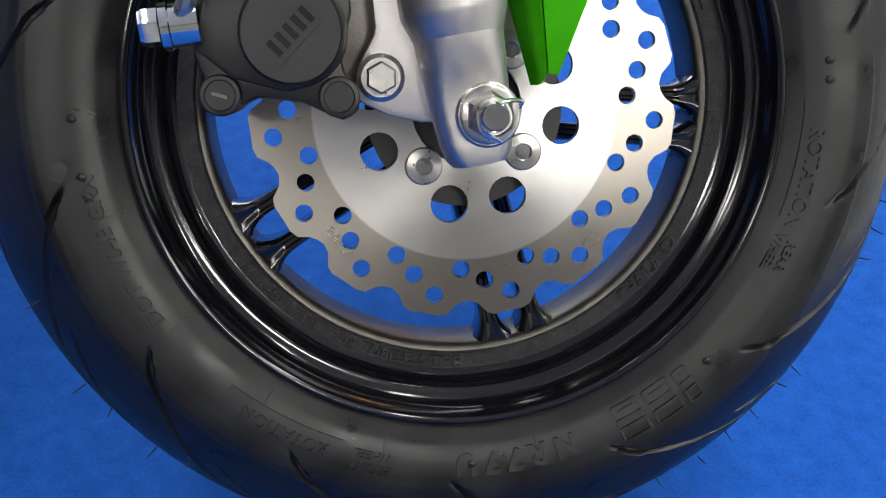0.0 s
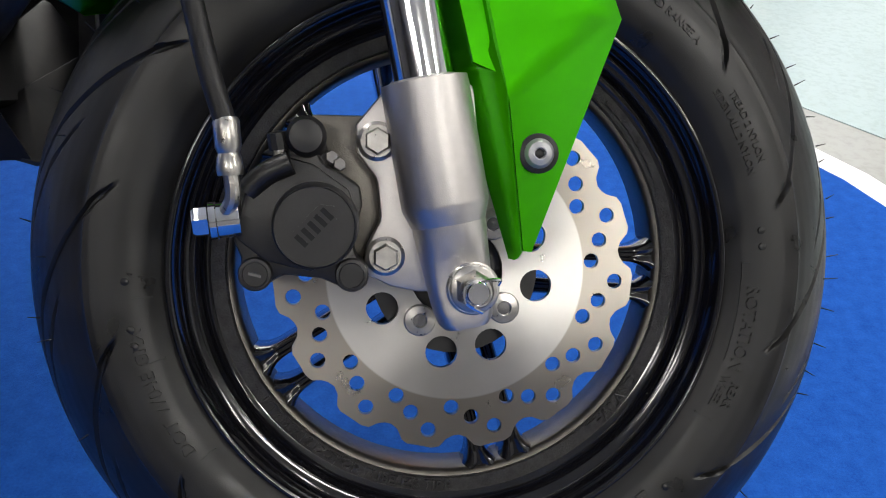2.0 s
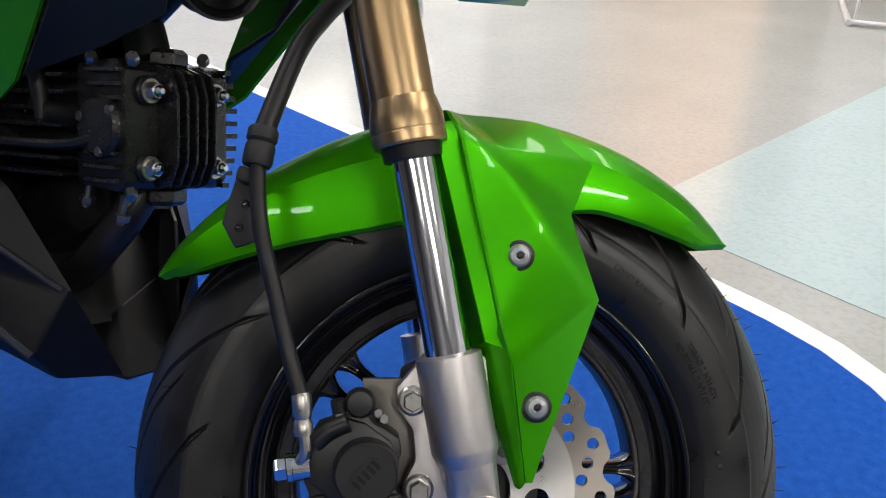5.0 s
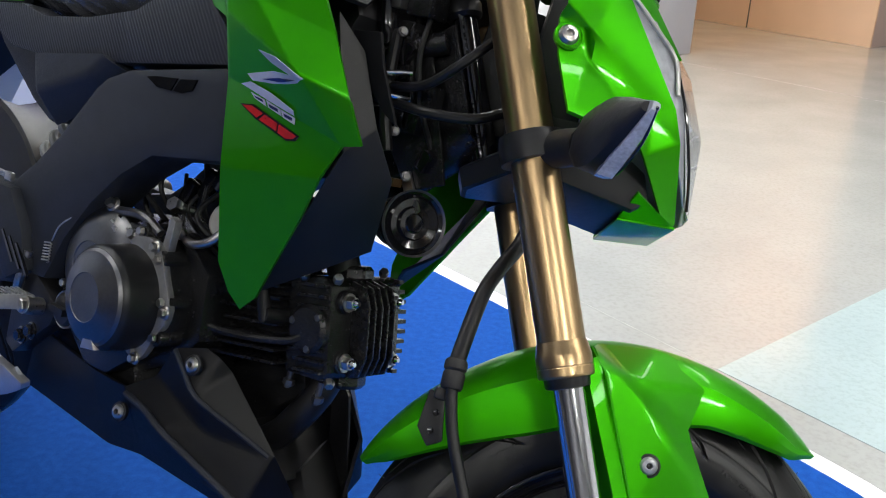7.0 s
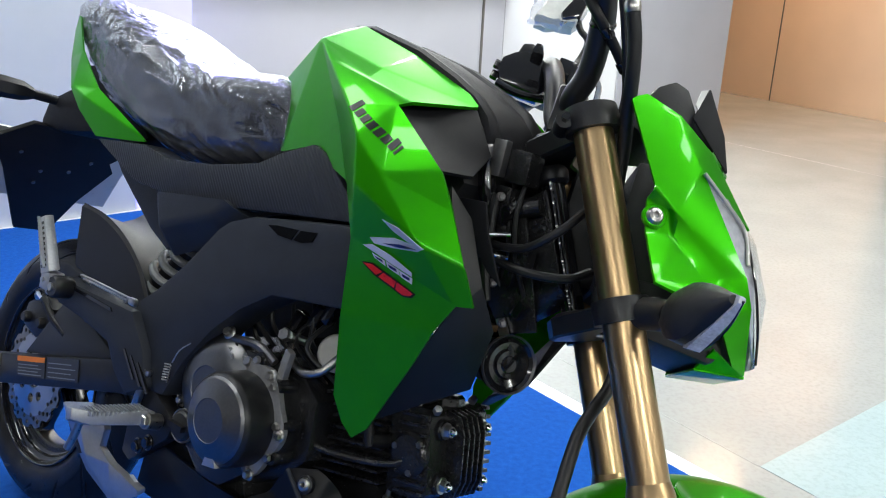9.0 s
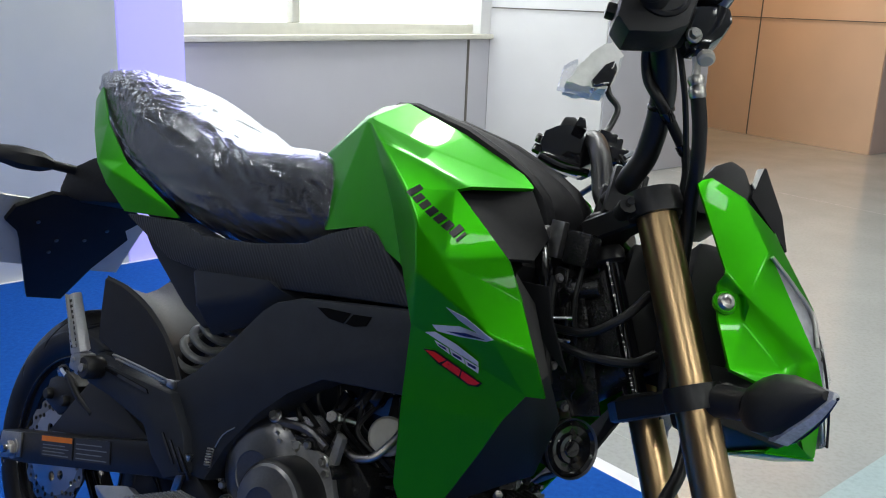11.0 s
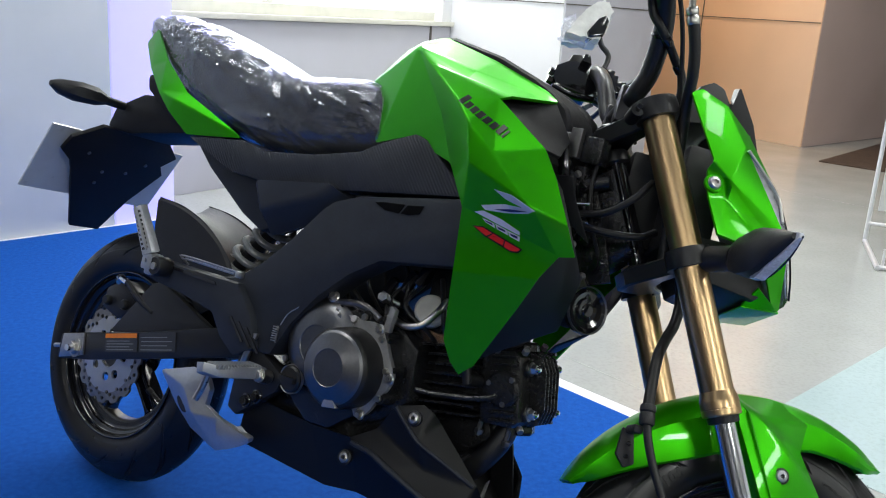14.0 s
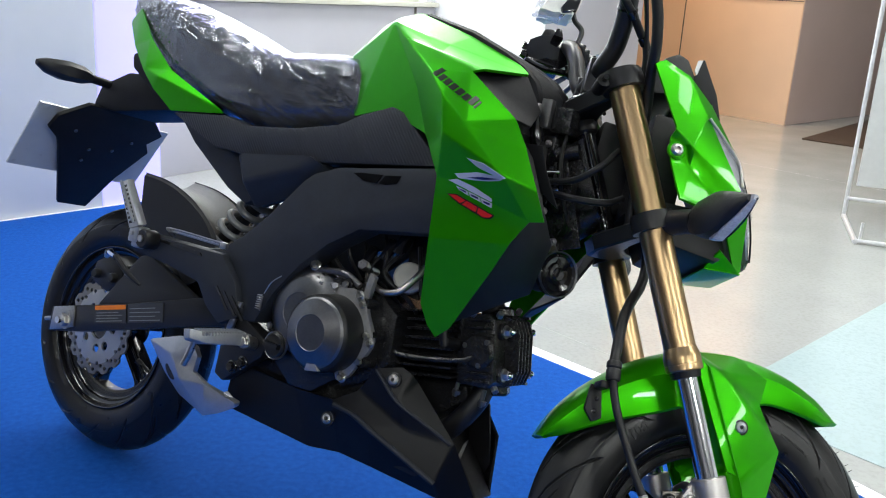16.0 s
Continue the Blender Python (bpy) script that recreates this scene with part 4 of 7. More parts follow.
# caliper
cal = front("brake_caliper", prism([(1.0597, 0.2339), (1.0560, 0.2480), (1.0567, 0.2601), (1.0584, 0.2686), (1.0650, 0.2725), (1.0715, 0.2830), (1.0765, 0.2870), (1.0850, 0.2865), (1.0905, 0.2800), (1.0984, 0.2787), (1.1097, 0.2751), (1.1131, 0.2669), (1.1135, 0.2500), (1.1165, 0.2425), (1.1235, 0.2380), (1.1262, 0.2305),
                                     (1.1210, 0.2245), (1.1130, 0.2260), (1.1040, 0.2275), (1.0861, 0.2247), (1.0800, 0.2180), (1.0730, 0.2150), (1.0665, 0.2185), (1.0650, 0.2270)], -0.112, -0.080), BLACK_SATIN, None,
            "black two-pin brake caliper with a round piston boss", bevel=0.0035)
front("caliper_bridge", prism([(1.0610, 0.2360), (1.0590, 0.2560), (1.0640, 0.2680), (1.0740, 0.2790), (1.0860, 0.2790), (1.1050, 0.2720), (1.1100, 0.2640), (1.1105, 0.2400), (1.0980, 0.2300), (1.0760, 0.2295)], -0.1165, -0.1110), BLACK_SATIN, cal, bevel=0.002)
front("caliper_arm", tube([(1.0600, -0.114, 0.2590), (1.0665, -0.116, 0.2690), (1.0760, -0.117, 0.2770)], 0.0058, 12, 4), BLACK_SATIN, cal)
for x, z in ((1.0920, 0.2835), (1.0965, 0.2812)):
    front("pad_spring", hexagon((x, -0.098, z), (0.3, -0.9, 0.3), 0.0036, 0.004), DARK_METAL, cal, "small steel pad retainer")
front("piston_boss", turned([(0.0206, -0.002), (0.0198, 0.010), (0.0192, 0.0152), (0.0184, 0.0163), (0.0180, 0.0158), (0.0002, 0.0158)], (1.0943, -0.114, 0.2520), RIGHT, 48), BLACK_SATIN, cal)
front("badge_plate", moved(prism([(-0.013, -0.0055), (0.009, -0.0055), (0.013, 0.0), (0.009, 0.0055), (-0.009, 0.0055), (-0.013, 0.001)], -0.0008, 0.0), Matrix.Translation((1.0943, -0.1300, 0.2520)) @ Matrix.Rotation(radians(-62), 4, "Y")), BLACK_SATIN, cal)
for k in range(5):
    front("badge_bar", moved(box(-0.0012, 0.0012, -0.0005, 0, -0.0034, 0.0034), Matrix.Translation((1.0943, -0.1307, 0.2520)) @ Matrix.Rotation(radians(-62), 4, "Y") @ Matrix.Translation((-0.0085 + 0.0042 * k, 0, 0))), INSERT_BLACK, cal)
for x, z, h in ((1.0735, 0.222, 0.030), (1.1170, 0.2335, 0.034)):
    front("pin_boss", turned([(0.0080, -0.028), (0.0080, 0.0030), (0.0074, 0.0042), (0.0060, 0.0044), (0.0056, 0.0038), (0.0002, 0.0038)], (x, -0.112, z), RIGHT, 28), BLACK_SATIN, cal)
# raised graphite bar in place of the dark screw slot
front("pin_slot_bar", box(1.0705, 1.0765, -0.1180, -0.1165, 0.2214, 0.2226), DARK_METAL, cal)
front("upper_boss", tube([(1.0795, -0.118, 0.2905), (1.0810, -0.100, 0.2865), (1.086, -0.096, 0.278)], 0.0088, 14), BLACK_SATIN, cal)
front("upper_boss_cap", turned([(0.0092, 0), (0.0095, 0.006), (0.0075, 0.010), (0.0045, 0.0105)], (1.0795, -0.112, 0.2905), RIGHT, 20), BLACK_SATIN, cal)
front("bleed_valve", tube([(1.0735, -0.112, 0.268), (1.0685, -0.114, 0.284)], 0.0032, 8, 1), STEEL, cal, "steel bleed nipple")
front("bleed_cap", tube([(1.0692, -0.114, 0.2815), (1.0660, -0.115, 0.2885)], 0.0048, 10, 1), HOSE, cal)
front("banjo_bolt", merge(hexagon((1.0470, -0.118, 0.2405), (-0.92, -0.1, -0.38), 0.0072, 0.007), turned([(0.0085, 0), (0.0085, 0.010), (0.0090, 0.0105), (0.0090, 0.0135)], (1.0600, -0.116, 0.2458), (-0.92, -0.1, -0.38), 20)), CHROME, cal, "plated banjo bolt")
front("banjo_pipe", tube([(1.0530, -0.120, 0.2440), (1.0555, -0.124, 0.2545), (1.0515, -0.1250, 0.2660)], 0.0036, 10), STEEL, cal)
front("hose_ferrule", merge(turned([(0.0056, 0), (0.0062, 0.003), (0.0056, 0.008), (0.0048, 0.010), (0.0060, 0.013), (0.0060, 0.024), (0.0052, 0.026)], (1.0520, -0.1250, 0.2640), (-0.33, 0.02, 0.94), 20)), STEEL, cal, "crimped steel hose end")
front("brake_hose", tube([(1.044, -0.1250, 0.286), (1.031, -0.121, 0.306), (1.012, -0.116, 0.340), (0.994, -0.113, 0.372), (0.983, -0.109, 0.399), (0.977, -0.106, 0.423), (0.976, -0.100, 0.445),
                          (0.979, -0.080, 0.497), (0.987, -0.065, 0.527), (0.999, -0.050, 0.560), (1.000, -0.040, 0.600), (0.985, -0.035, 0.650)], 0.0051, 12, 8), HOSE, None, "black rubber brake hose")
front("hose_sleeve", tube([(0.9765, -0.1045, 0.430), (0.976, -0.100, 0.445), (0.979, -0.080, 0.497), (0.987, -0.065, 0.527), (0.999, -0.050, 0.560), (1.000, -0.040, 0.600), (0.985, -0.035, 0.650)], 0.0070, 14, 8), HOSE, None, "black sleeve over the upper brake hose")
clip = front("hose_clip", turned([(0.0085, -0.011), (0.0095, -0.009), (0.0095, 0.002), (0.0082, 0.004), (0.0098, 0.006), (0.0098, 0.012), (0.0085, 0.014)], (0.9768, -0.1062, 0.424), (-0.1, 0.15, 1), 16), BLACK_MATT, None, "black hose clip on the mudguard")
front("clip_plate", prism([(0.962, 0.408), (0.977, 0.404), (0.986, 0.368), (0.974, 0.360), (0.961, 0.374)], -0.070, -0.062), BLACK_MATT, clip, bevel=0.002)
front("clip_arm", box(0.966, 0.978, -0.102, -0.064, 0.402, 0.412), BLACK_MATT, clip, bevel=0.003)
for z in (0.374, 0.390):
    front("clip_screw", turned([(0.003, 0), (0.003, 0.0015), (0.001, 0.002)], (0.973, -0.0702, z), RIGHT, 10), BLACK_GLOSS, clip)

# ---- front mudguard ----
LOWER = ((57.5, 0.2585), (59.5, 0.2460), (61, 0.2385), (68, 0.2272), (76.4, 0.2185), (83.8, 0.2130), (86.5, 0.2060), (90, 0.200), (122, 0.1930), (131.6, 0.1987), (143.7, 0.2152), (153.4, 0.2352), (158.8, 0.2505), (160.6, 0.2600), (161.5, 0.2640))
CREASE = ((57.5, 0.2590), (62, 0.2464), (75, 0.2445), (84, 0.2452), (91, 0.2425), (101, 0.2390), (122, 0.2390), (136, 0.2452), (148, 0.2545), (159, 0.2625), (161.5, 0.2655))
RIDGE = ((57.5, 0.2605), (60, 0.2640), (66, 0.2660), (76, 0.2672), (100, 0.2690), (134, 0.2665), (148, 0.2690), (157, 0.2695), (161.5, 0.2685))
HALF = ((57.5, 0.026), (60, 0.038), (66, 0.050), (76, 0.0555), (90, 0.057), (130, 0.057), (145, 0.054), (155, 0.046), (160, 0.036), (161.5, 0.028))


def guard_mesh():
    """The mudguard: a rounded top band, a crease and flat sides, drawn out to a point at both ends."""
    rings = []
    for i in range(79):
        a = 161.5 - i * (161.5 - 57.5) / 78
        blur = 1.2 + 5.0 * min(1, max(0, min(158 - a, a - 62)) / 16) * (1 if a > 92 else 0.4)
        low, fold, ridge, half = (sum(stepped(a + d * blur, t) for d in (-1, -0.75, -0.5, -0.25, 0, 0.25, 0.5, 0.75, 1)) / 9 for t in (LOWER, CREASE, RIDGE, HALF))
        fold = min(max(fold, low + 0.0015), ridge - 0.002)
        rise = ridge - fold
        ca, sa = math.cos(radians(a)), math.sin(radians(a))
        side = [(half, low), (half + 0.0012, low + (fold - low) * 0.5), (half * 0.985, fold), (half * 0.84, fold + rise * 0.37), (half * 0.67, fold + rise * 0.66), (half * 0.48, fold + rise * 0.86),
                (half * 0.28, ridge - rise * 0.04), (half * 0.10, ridge)]
        prof = [(-y, r) for y, r in side] + side[::-1]
        inner = [(y * 0.95, r - 0.003) for y, r in prof[::-1]]
        rings.append([(FC.x + r * ca, y, FC.z + r * sa) for y, r in prof + inner])
    return loft(rings)


guard = front("front_mudguard", guard_mesh(), GREEN, None, "glossy green front mudguard with fork guards", angle=22)
GD = {"p0": (1.084, -0.084, 0.4865), "u0": (1.094, -0.042, 0.4940), "u1": (1.150, -0.036, 0.5060), "u2": (1.206, -0.034, 0.4985), "p1": (1.097, -0.1050, 0.467), "p2": (1.121, -0.0985, 0.4675), "p3": (1.193, -0.0575, 0.4840), "p6": (1.187, -0.0660, 0.449),
      "p7": (1.1795, -0.0830, 0.434), "p8": (1.2085, -0.0880, 0.393), "fm": (1.1640, -0.1005, 0.430), "p9": (1.1535, -0.1060, 0.3590), "p10": (1.1663, -0.1045, 0.3396), "tip": (1.1977, -0.0960, 0.2655), "tip2": (1.2022, -0.0945, 0.2662)}
GF = ["p0 u0 u1 p2 p1", "u1 u2 p3 p2", "p2 p3 p6", "p1 p2 p6 p7 fm", "fm p7 p8", "p1 fm p9", "fm p8 tip2 tip p10 p9"]
FL = {"a": (1.084, -0.083, 0.486), "b": (1.097, -0.1045, 0.4665), "c": (1.1530, -0.1055, 0.3590), "d": (1.136, -0.070, 0.352), "e": (1.074, -0.060, 0.478), "f": (1.1660, -0.1040, 0.3396), "g": (1.1975, -0.0955, 0.2650), "h": (1.1955, -0.084, 0.2605), "i": (1.1425, -0.089, 0.3425), "m": (1.1510, -0.100, 0.3460), "n": (1.1972, -0.093, 0.2610)}
for s in (1, -1):
    gb, ib = soft_shell(GD, GF, 0.003, 0.007), soft_shell(FL, ["a b c d e", "c m i d", "c f m", "m f g n", "i m n h"], 0.0025, 0.0015)
    front("fork_guard", gb if s == 1 else mirrored(gb), GREEN, guard, "flat green fork guard", angle=55)
    front("guard_flange", ib if s == 1 else mirrored(ib), GREEN, guard, "inner flange of the fork guard", angle=25)
    for x, y, z in ((1.1905, -0.0990, 0.3145), (1.1525, -0.1025, 0.4055)):
        bn = (0, -s, 0)
        front("guard_bolt", button_bolt((x, s * y, z), bn, 0.0078), SILVER, guard, "button-head screw")
        front("bolt_washer", turned([(0.0100, -0.004), (0.0100, 0.0010), (0.0094, 0.0014)], (x, s * y, z), bn, 24), BLACK_SATIN, guard)
        # black hexagon on the head paints the shade inside the socket
        front("socket_shade", hexagon((x, s * (y - 0.0018), z), bn, 0.0025, 0.0008), INK, guard)


# ---- yokes, handlebar, headlight (turning with the fork) ----
def yoke(name, s, thick, label):
    """A fork yoke: two split rings and a web between them."""
    y = front(name, turned([(0.0290, -thick / 2), (0.0295, 0.002), (0.0280, thick / 2), (0.021, thick / 2), (0.021, -thick / 2), (0.0290, -thick / 2)], along(s, -LEG), AXIS, 36, False), BLACK_SATIN, None, label)
    front("yoke_ring", turned([(0.0290, -thick / 2), (0.0295, 0.002), (0.0280, thick / 2), (0.021, thick / 2), (0.021, -thick / 2), (0.0290, -thick / 2)], along(s, LEG), AXIS, 36, False), BLACK_SATIN, y)
    f = Vector((math.cos(RAKE), 0, math.sin(RAKE)))
    rings = []
    for q, back, wide in ((-0.085, 0.010, 0.016), (-0.05, -0.014, 0.022), (-0.02, -0.032, 0.028), (0.02, -0.032, 0.028), (0.05, -0.014, 0.022), (0.085, 0.010, 0.016)):
        mid = along(s, q) + f * back
        rings.append([mid + f * a * wide + AXIS * b * thick / 2 for a, b in ((-1, -0.8), (-1, 0.8), (-0.85, 1), (0.85, 1), (1, 0.8), (1, -0.8), (0.85, -1), (-0.85, -1))])
    front("web", loft(rings), BLACK_SATIN, y, angle=25)
    return y


top = yoke("top_yoke", 0.634, 0.026, "black upper fork yoke")
low = yoke("lower_yoke", 0.434, 0.024, "black lower fork yoke")
for y in (low, top):
    s = 0.434 if y is low else 0.634
    for side in (-1, 1):
        ahead = 0.030 if y is low else -0.030
        front("pinch_bolt", rod(along(s, side * (LEG + 0.004), ahead) + Vector((0, 0.022 * side, 0)), along(s, side * (LEG - 0.02), ahead), 0.0042, 6), STEEL if y is low else BLACK_GLOSS, y)
        front("pinch_lug", rod(along(s, side * (LEG + 0.016), ahead), along(s, side * (LEG - 0.018), ahead), 0.0095, 12), BLACK_SATIN, y)
front("steering_nut", turned([(0.017, 0), (0.017, 0.006), (0.013, 0.009)], along(0.648, 0, -0.034), AXIS, 6), BLACK_SATIN, top)

bar = front("handlebar", tube([(0.868, 0, 0.846), (0.867, -0.040, 0.842), (0.868, -0.060, 0.848), (0.875, -0.080, 0.874), (0.869, -0.120, 0.919), (0.852, -0.155, 0.948), (0.838, -0.185, 0.957), (0.815, -0.25, 0.956), (0.790, -0.34, 0.953)], 0.0132, 20, 8), BLACK_SATIN, None, "black tubular handlebar with switchgear")
front("bar_half", tube([(0.868, 0, 0.846), (0.862, 0.036, 0.846), (0.854, 0.050, 0.862), (0.844, 0.064, 0.902), (0.834, 0.100, 0.940), (0.828, 0.135, 0.954), (0.830, 0.17, 0.957), (0.815, 0.25, 0.956), (0.790, 0.34, 0.953)], 0.0132, 20, 8), BLACK_SATIN, bar)
for side in (-1, 1):
    d = Vector((-0.027, side * 0.09, -0.003)).normalized()
    front("grip", turned([(0.0150, 0), (0.0165, 0.004), (0.0155, 0.012), (0.0160, 0.10), (0.0175, 0.104), (0.0100, 0.108)], (0.815, side * 0.25, 0.956), d, 24), HOSE, bar, "black rubber grip")
    if side < 0:
        front("switch_box", prism([(0.790, 0.952), (0.791, 0.930), (0.806, 0.917), (0.842, 0.928), (0.858, 0.940), (0.862, 0.984), (0.806, 0.990), (0.792, 0.976)], -0.233, -0.188), BLACK_MATT, bar, "black right switch housing", bevel=0.006)
        front("switch_face", turned([(0.0255, -0.004), (0.0255, 0.003), (0.0225, 0.005), (0.0200, 0.003), (0.0185, 0.003)], (0.828, -0.233, 0.966), (0, -1, 0), 28), BLACK_SATIN, bar)
        front("switch_tab", box(0.781, 0.796, -0.212, -0.196, 0.942, 0.954), BLACK_SATIN, bar, bevel=0.003)
    else:
        front("switch_box", moved(box(-0.020, 0.020, -0.024, 0.024, -0.024, 0.022), Matrix.Translation((0.828, side * 0.213, 0.957)) @ Matrix.Rotation(radians(side * 17), 4, "Z")), BLACK_MATT, bar, "black switch housing", bevel=0.006)
    front("lever_clamp", turned([(0.0150, -0.010), (0.0165, -0.006), (0.0165, 0.006), (0.0150, 0.010)], (0.838, side * 0.182, 0.954), d, 18), BLACK_SATIN, bar)
    front("lever", tube([(0.884, -0.198, 0.984), (0.8905, -0.22, 0.994), (0.902, -0.255, 0.996), (0.910, -0.33, 0.985)] if side < 0 else [(0.850, side * 0.19, 0.957), (0.872, side * 0.215, 0.955), (0.868, side * 0.26, 0.950), (0.850, side * 0.33, 0.944)], 0.0062 if side < 0 else 0.0048, 12), HEEL_SILVER if side < 0 else BLACK_SATIN, bar, "silver brake lever" if side < 0 else "black clutch lever")
    front("lever_perch", box(0.838, 0.864, min(side * 0.178, side * 0.202), max(side * 0.178, side * 0.202), 0.944, 0.966), BLACK_SATIN, bar, bevel=0.004)
    front("riser", merge(box(0.850, 0.884, side * 0.036 - 0.013, side * 0.036 + 0.013, 0.806, 0.862)), BLACK_SATIN, bar, "black handlebar clamp", bevel=0.005)
    for dx in (-0.012, 0.012):
        front("riser_bolt", turned([(0.0048, 0), (0.0048, 0.004), (0.003, 0.005)], (0.867 + dx, side * 0.036, 0.861), (0, 0, 1), 12), STEEL, bar)
front("master_cylinder", prism([(0.856, 0.955), (0.861, 0.975), (0.880, 0.985), (0.896, 0.984), (0.901, 0.970), (0.895, 0.952), (0.886, 0.940), (0.868, 0.938)], -0.212, -0.172), BLACK_GLOSS, bar, "gloss black brake master cylinder", bevel=0.005)
front("cylinder_lid", prism([(0.852, 0.984), (0.856, 0.990), (0.890, 0.998), (0.897, 0.992), (0.880, 0.984)], -0.216, -0.168), BLACK_SATIN, bar, bevel=0.003)
front("pivot_bolt", turned([(0.0085, 0), (0.0085, 0.006), (0.006, 0.008)], (0.886, -0.200, 0.934), (0.2, -0.4, -0.9), 16), RESERVOIR, bar, "pale plastic bleed cap")
front("lever_pin", bolt((0.868, -0.212, 0.944), (0, -1, 0), 0.0055), STEEL, bar)
front("hose_end", merge(tube([(0.874, -0.182, 0.952), (0.882, -0.180, 0.938), (0.886, -0.178, 0.922)], 0.0044, 10, 6), turned([(0.0075, 0), (0.0085, 0.003), (0.0075, 0.008), (0.0068, 0.010), (0.0085, 0.013), (0.0085, 0.020), (0.0070, 0.023)], (0.886, -0.178, 0.922), (0.36, 0.12, -0.92), 18)), STEEL, bar, "crimped steel hose end")
front("banjo", merge(turned([(0.0085, 0), (0.0085, 0.012)], (0.868, -0.184, 0.956), (0.6, 0.1, -0.3), 18), hexagon((0.874, -0.183, 0.953), (0.8, 0.1, -0.3), 0.0075, 0.008)), STEEL, bar, "plated banjo bolt")
front("upper_hose", tube([(0.894, -0.1755, 0.902), (0.905, -0.165, 0.878), (0.915, -0.150, 0.848), (0.924, -0.120, 0.822), (0.933, -0.100, 0.795), (0.940, -0.085, 0.755), (0.950, -0.068, 0.700), (0.965, -0.05, 0.62)], 0.0074, 14, 8), HOSE, None, "black rubber brake hose from the handlebar")
front("throttle_cable", tube([(0.842, -0.205, 0.952), (0.836, -0.155, 0.951), (0.846, -0.136, 0.928), (0.862, -0.134, 0.910), (0.880, -0.124, 0.897), (0.898, -0.108, 0.885), (0.914, -0.098, 0.870), (0.922, -0.085, 0.835), (0.918, -0.06, 0.77)], 0.0058, 12, 8), HOSE, None, "black taped cable loom along the handlebar")
for p in ((0.878, -0.125, 0.898), (0.906, -0.103, 0.878)):
    front("tape_band", turned([(0.0064, -0.006), (0.0070, -0.004), (0.0070, 0.004), (0.0064, 0.006)], p, (0.72, 0.52, -0.5), 12), BLACK_GLOSS, bar)
front("cable_tie", turned([(0.0140, -0.003), (0.0150, 0), (0.0140, 0.003)], (0.871, -0.112, 0.912), (-0.15, -0.62, 0.72), 14), BLACK_GLOSS, bar)
front("wiring_tube", tube([(0.858, -0.172, 0.965), (0.884, -0.152, 0.915), (0.906, -0.118, 0.875), (0.920, -0.095, 0.84), (0.928, -0.07, 0.79), (0.955, -0.062, 0.70), (0.972, -0.05, 0.63)], 0.0032, 8, 8), HOSE, None, "thin black cable beside the fork")
front("cable_elbow", tube([(0.8676, 0.042, 0.908), (0.878, 0.044, 0.9185), (0.887, 0.045, 0.9205), (0.8945, 0.045, 0.912), (0.8965, 0.045, 0.898), (0.899, 0.045, 0.860)], 0.0036, 10, 6), CHROME, bar, "plated steel cable elbow")
front("elbow_boot", rod((0.8975, 0.045, 0.893), (0.899, 0.045, 0.850), 0.0058, 14), HOSE, bar)
front("clutch_cable", tube([(0.842, 0.20, 0.945), (0.880, 0.150, 0.905), (0.905, 0.10, 0.850), (0.905, 0.06, 0.790)], 0.0045, 8, 8), HOSE, None, "black clutch cable")
# left switch housing with its lever perch, behind the bar
front("left_switch", prism([(0.772, 0.906), (0.764, 0.922), (0.766, 0.940), (0.780, 0.952), (0.794, 0.958), (0.818, 0.953), (0.838, 0.942), (0.842, 0.918), (0.826, 0.902)], 0.108, 0.156), BLACK_GLOSS, bar, "black left switch housing", bevel=0.006)
front("switch_lug", prism([(0.782, 0.950), (0.786, 0.968), (0.800, 0.972), (0.810, 0.962), (0.812, 0.948)], 0.112, 0.136), BLACK_SATIN, bar, bevel=0.004)
front("switch_lug", prism([(0.800, 0.952), (0.803, 0.966), (0.812, 0.966), (0.818, 0.950)], 0.094, 0.110), BLACK_GLOSS, bar, bevel=0.003)
for z in (0.914, 0.929):
    front("perch_nut", hexagon((0.768, 0.118, z), (-1, -0.2, 0.1), 0.0065, 0.010), BLACK_GLOSS, bar)
front("choke_bar", tube([(0.770, 0.112, 0.904), (0.800, 0.106, 0.896), (0.836, 0.104, 0.898)], 0.0055, 10, 6), BLACK_GLOSS, bar)

rng = random.Random(31)
for k in range(3):
    y = 0.150 + 0.016 * k
    front("left_cable", tube([(0.845, y, 0.950), (0.862 + rng.uniform(-0.01, 0.012), y - 0.015, 0.962 + rng.uniform(-0.012, 0.014)), (0.880, y - 0.04, 0.940 - rng.uniform(0, 0.03)), (0.895, y - 0.07, 0.885), (0.905, 0.045, 0.825)], rng.uniform(0.0024, 0.0034), 8, 6), HOSE, bar)
for x, y, z in ((0.850, 0.150, 0.966), (0.862, 0.175, 0.972), (0.868, 0.130, 0.940), (0.846, 0.190, 0.978)):
    front("switch_block", moved(box(-0.013, 0.013, -0.012, 0.012, -0.011, 0.011), Matrix.Translation((x, y, z)) @ Matrix.Rotation(rng.uniform(-0.5, 0.5), 4, "Y")), BLACK_GLOSS, bar, bevel=0.003)

# left mirror in its white wrapping
mir = front("mirror", tube([(0.838, 0.195, 0.962), (0.850, 0.240, 1.010), (0.8615, 0.290, 1.045), (0.8672, 0.300, 1.086), (0.850, 0.302, 1.104), (0.843, 0.304, 1.118)], 0.0050, 12, 8), BLACK_SATIN, None, "black mirror wrapped in white film")
front("mirror_shell", prism([(0.819, 1.098), (0.845, 1.110), (0.848, 1.138), (0.840, 1.151), (0.827, 1.139), (0.814, 1.108)], 0.272, 0.300), BLACK_GLOSS, mir, bevel=0.005)
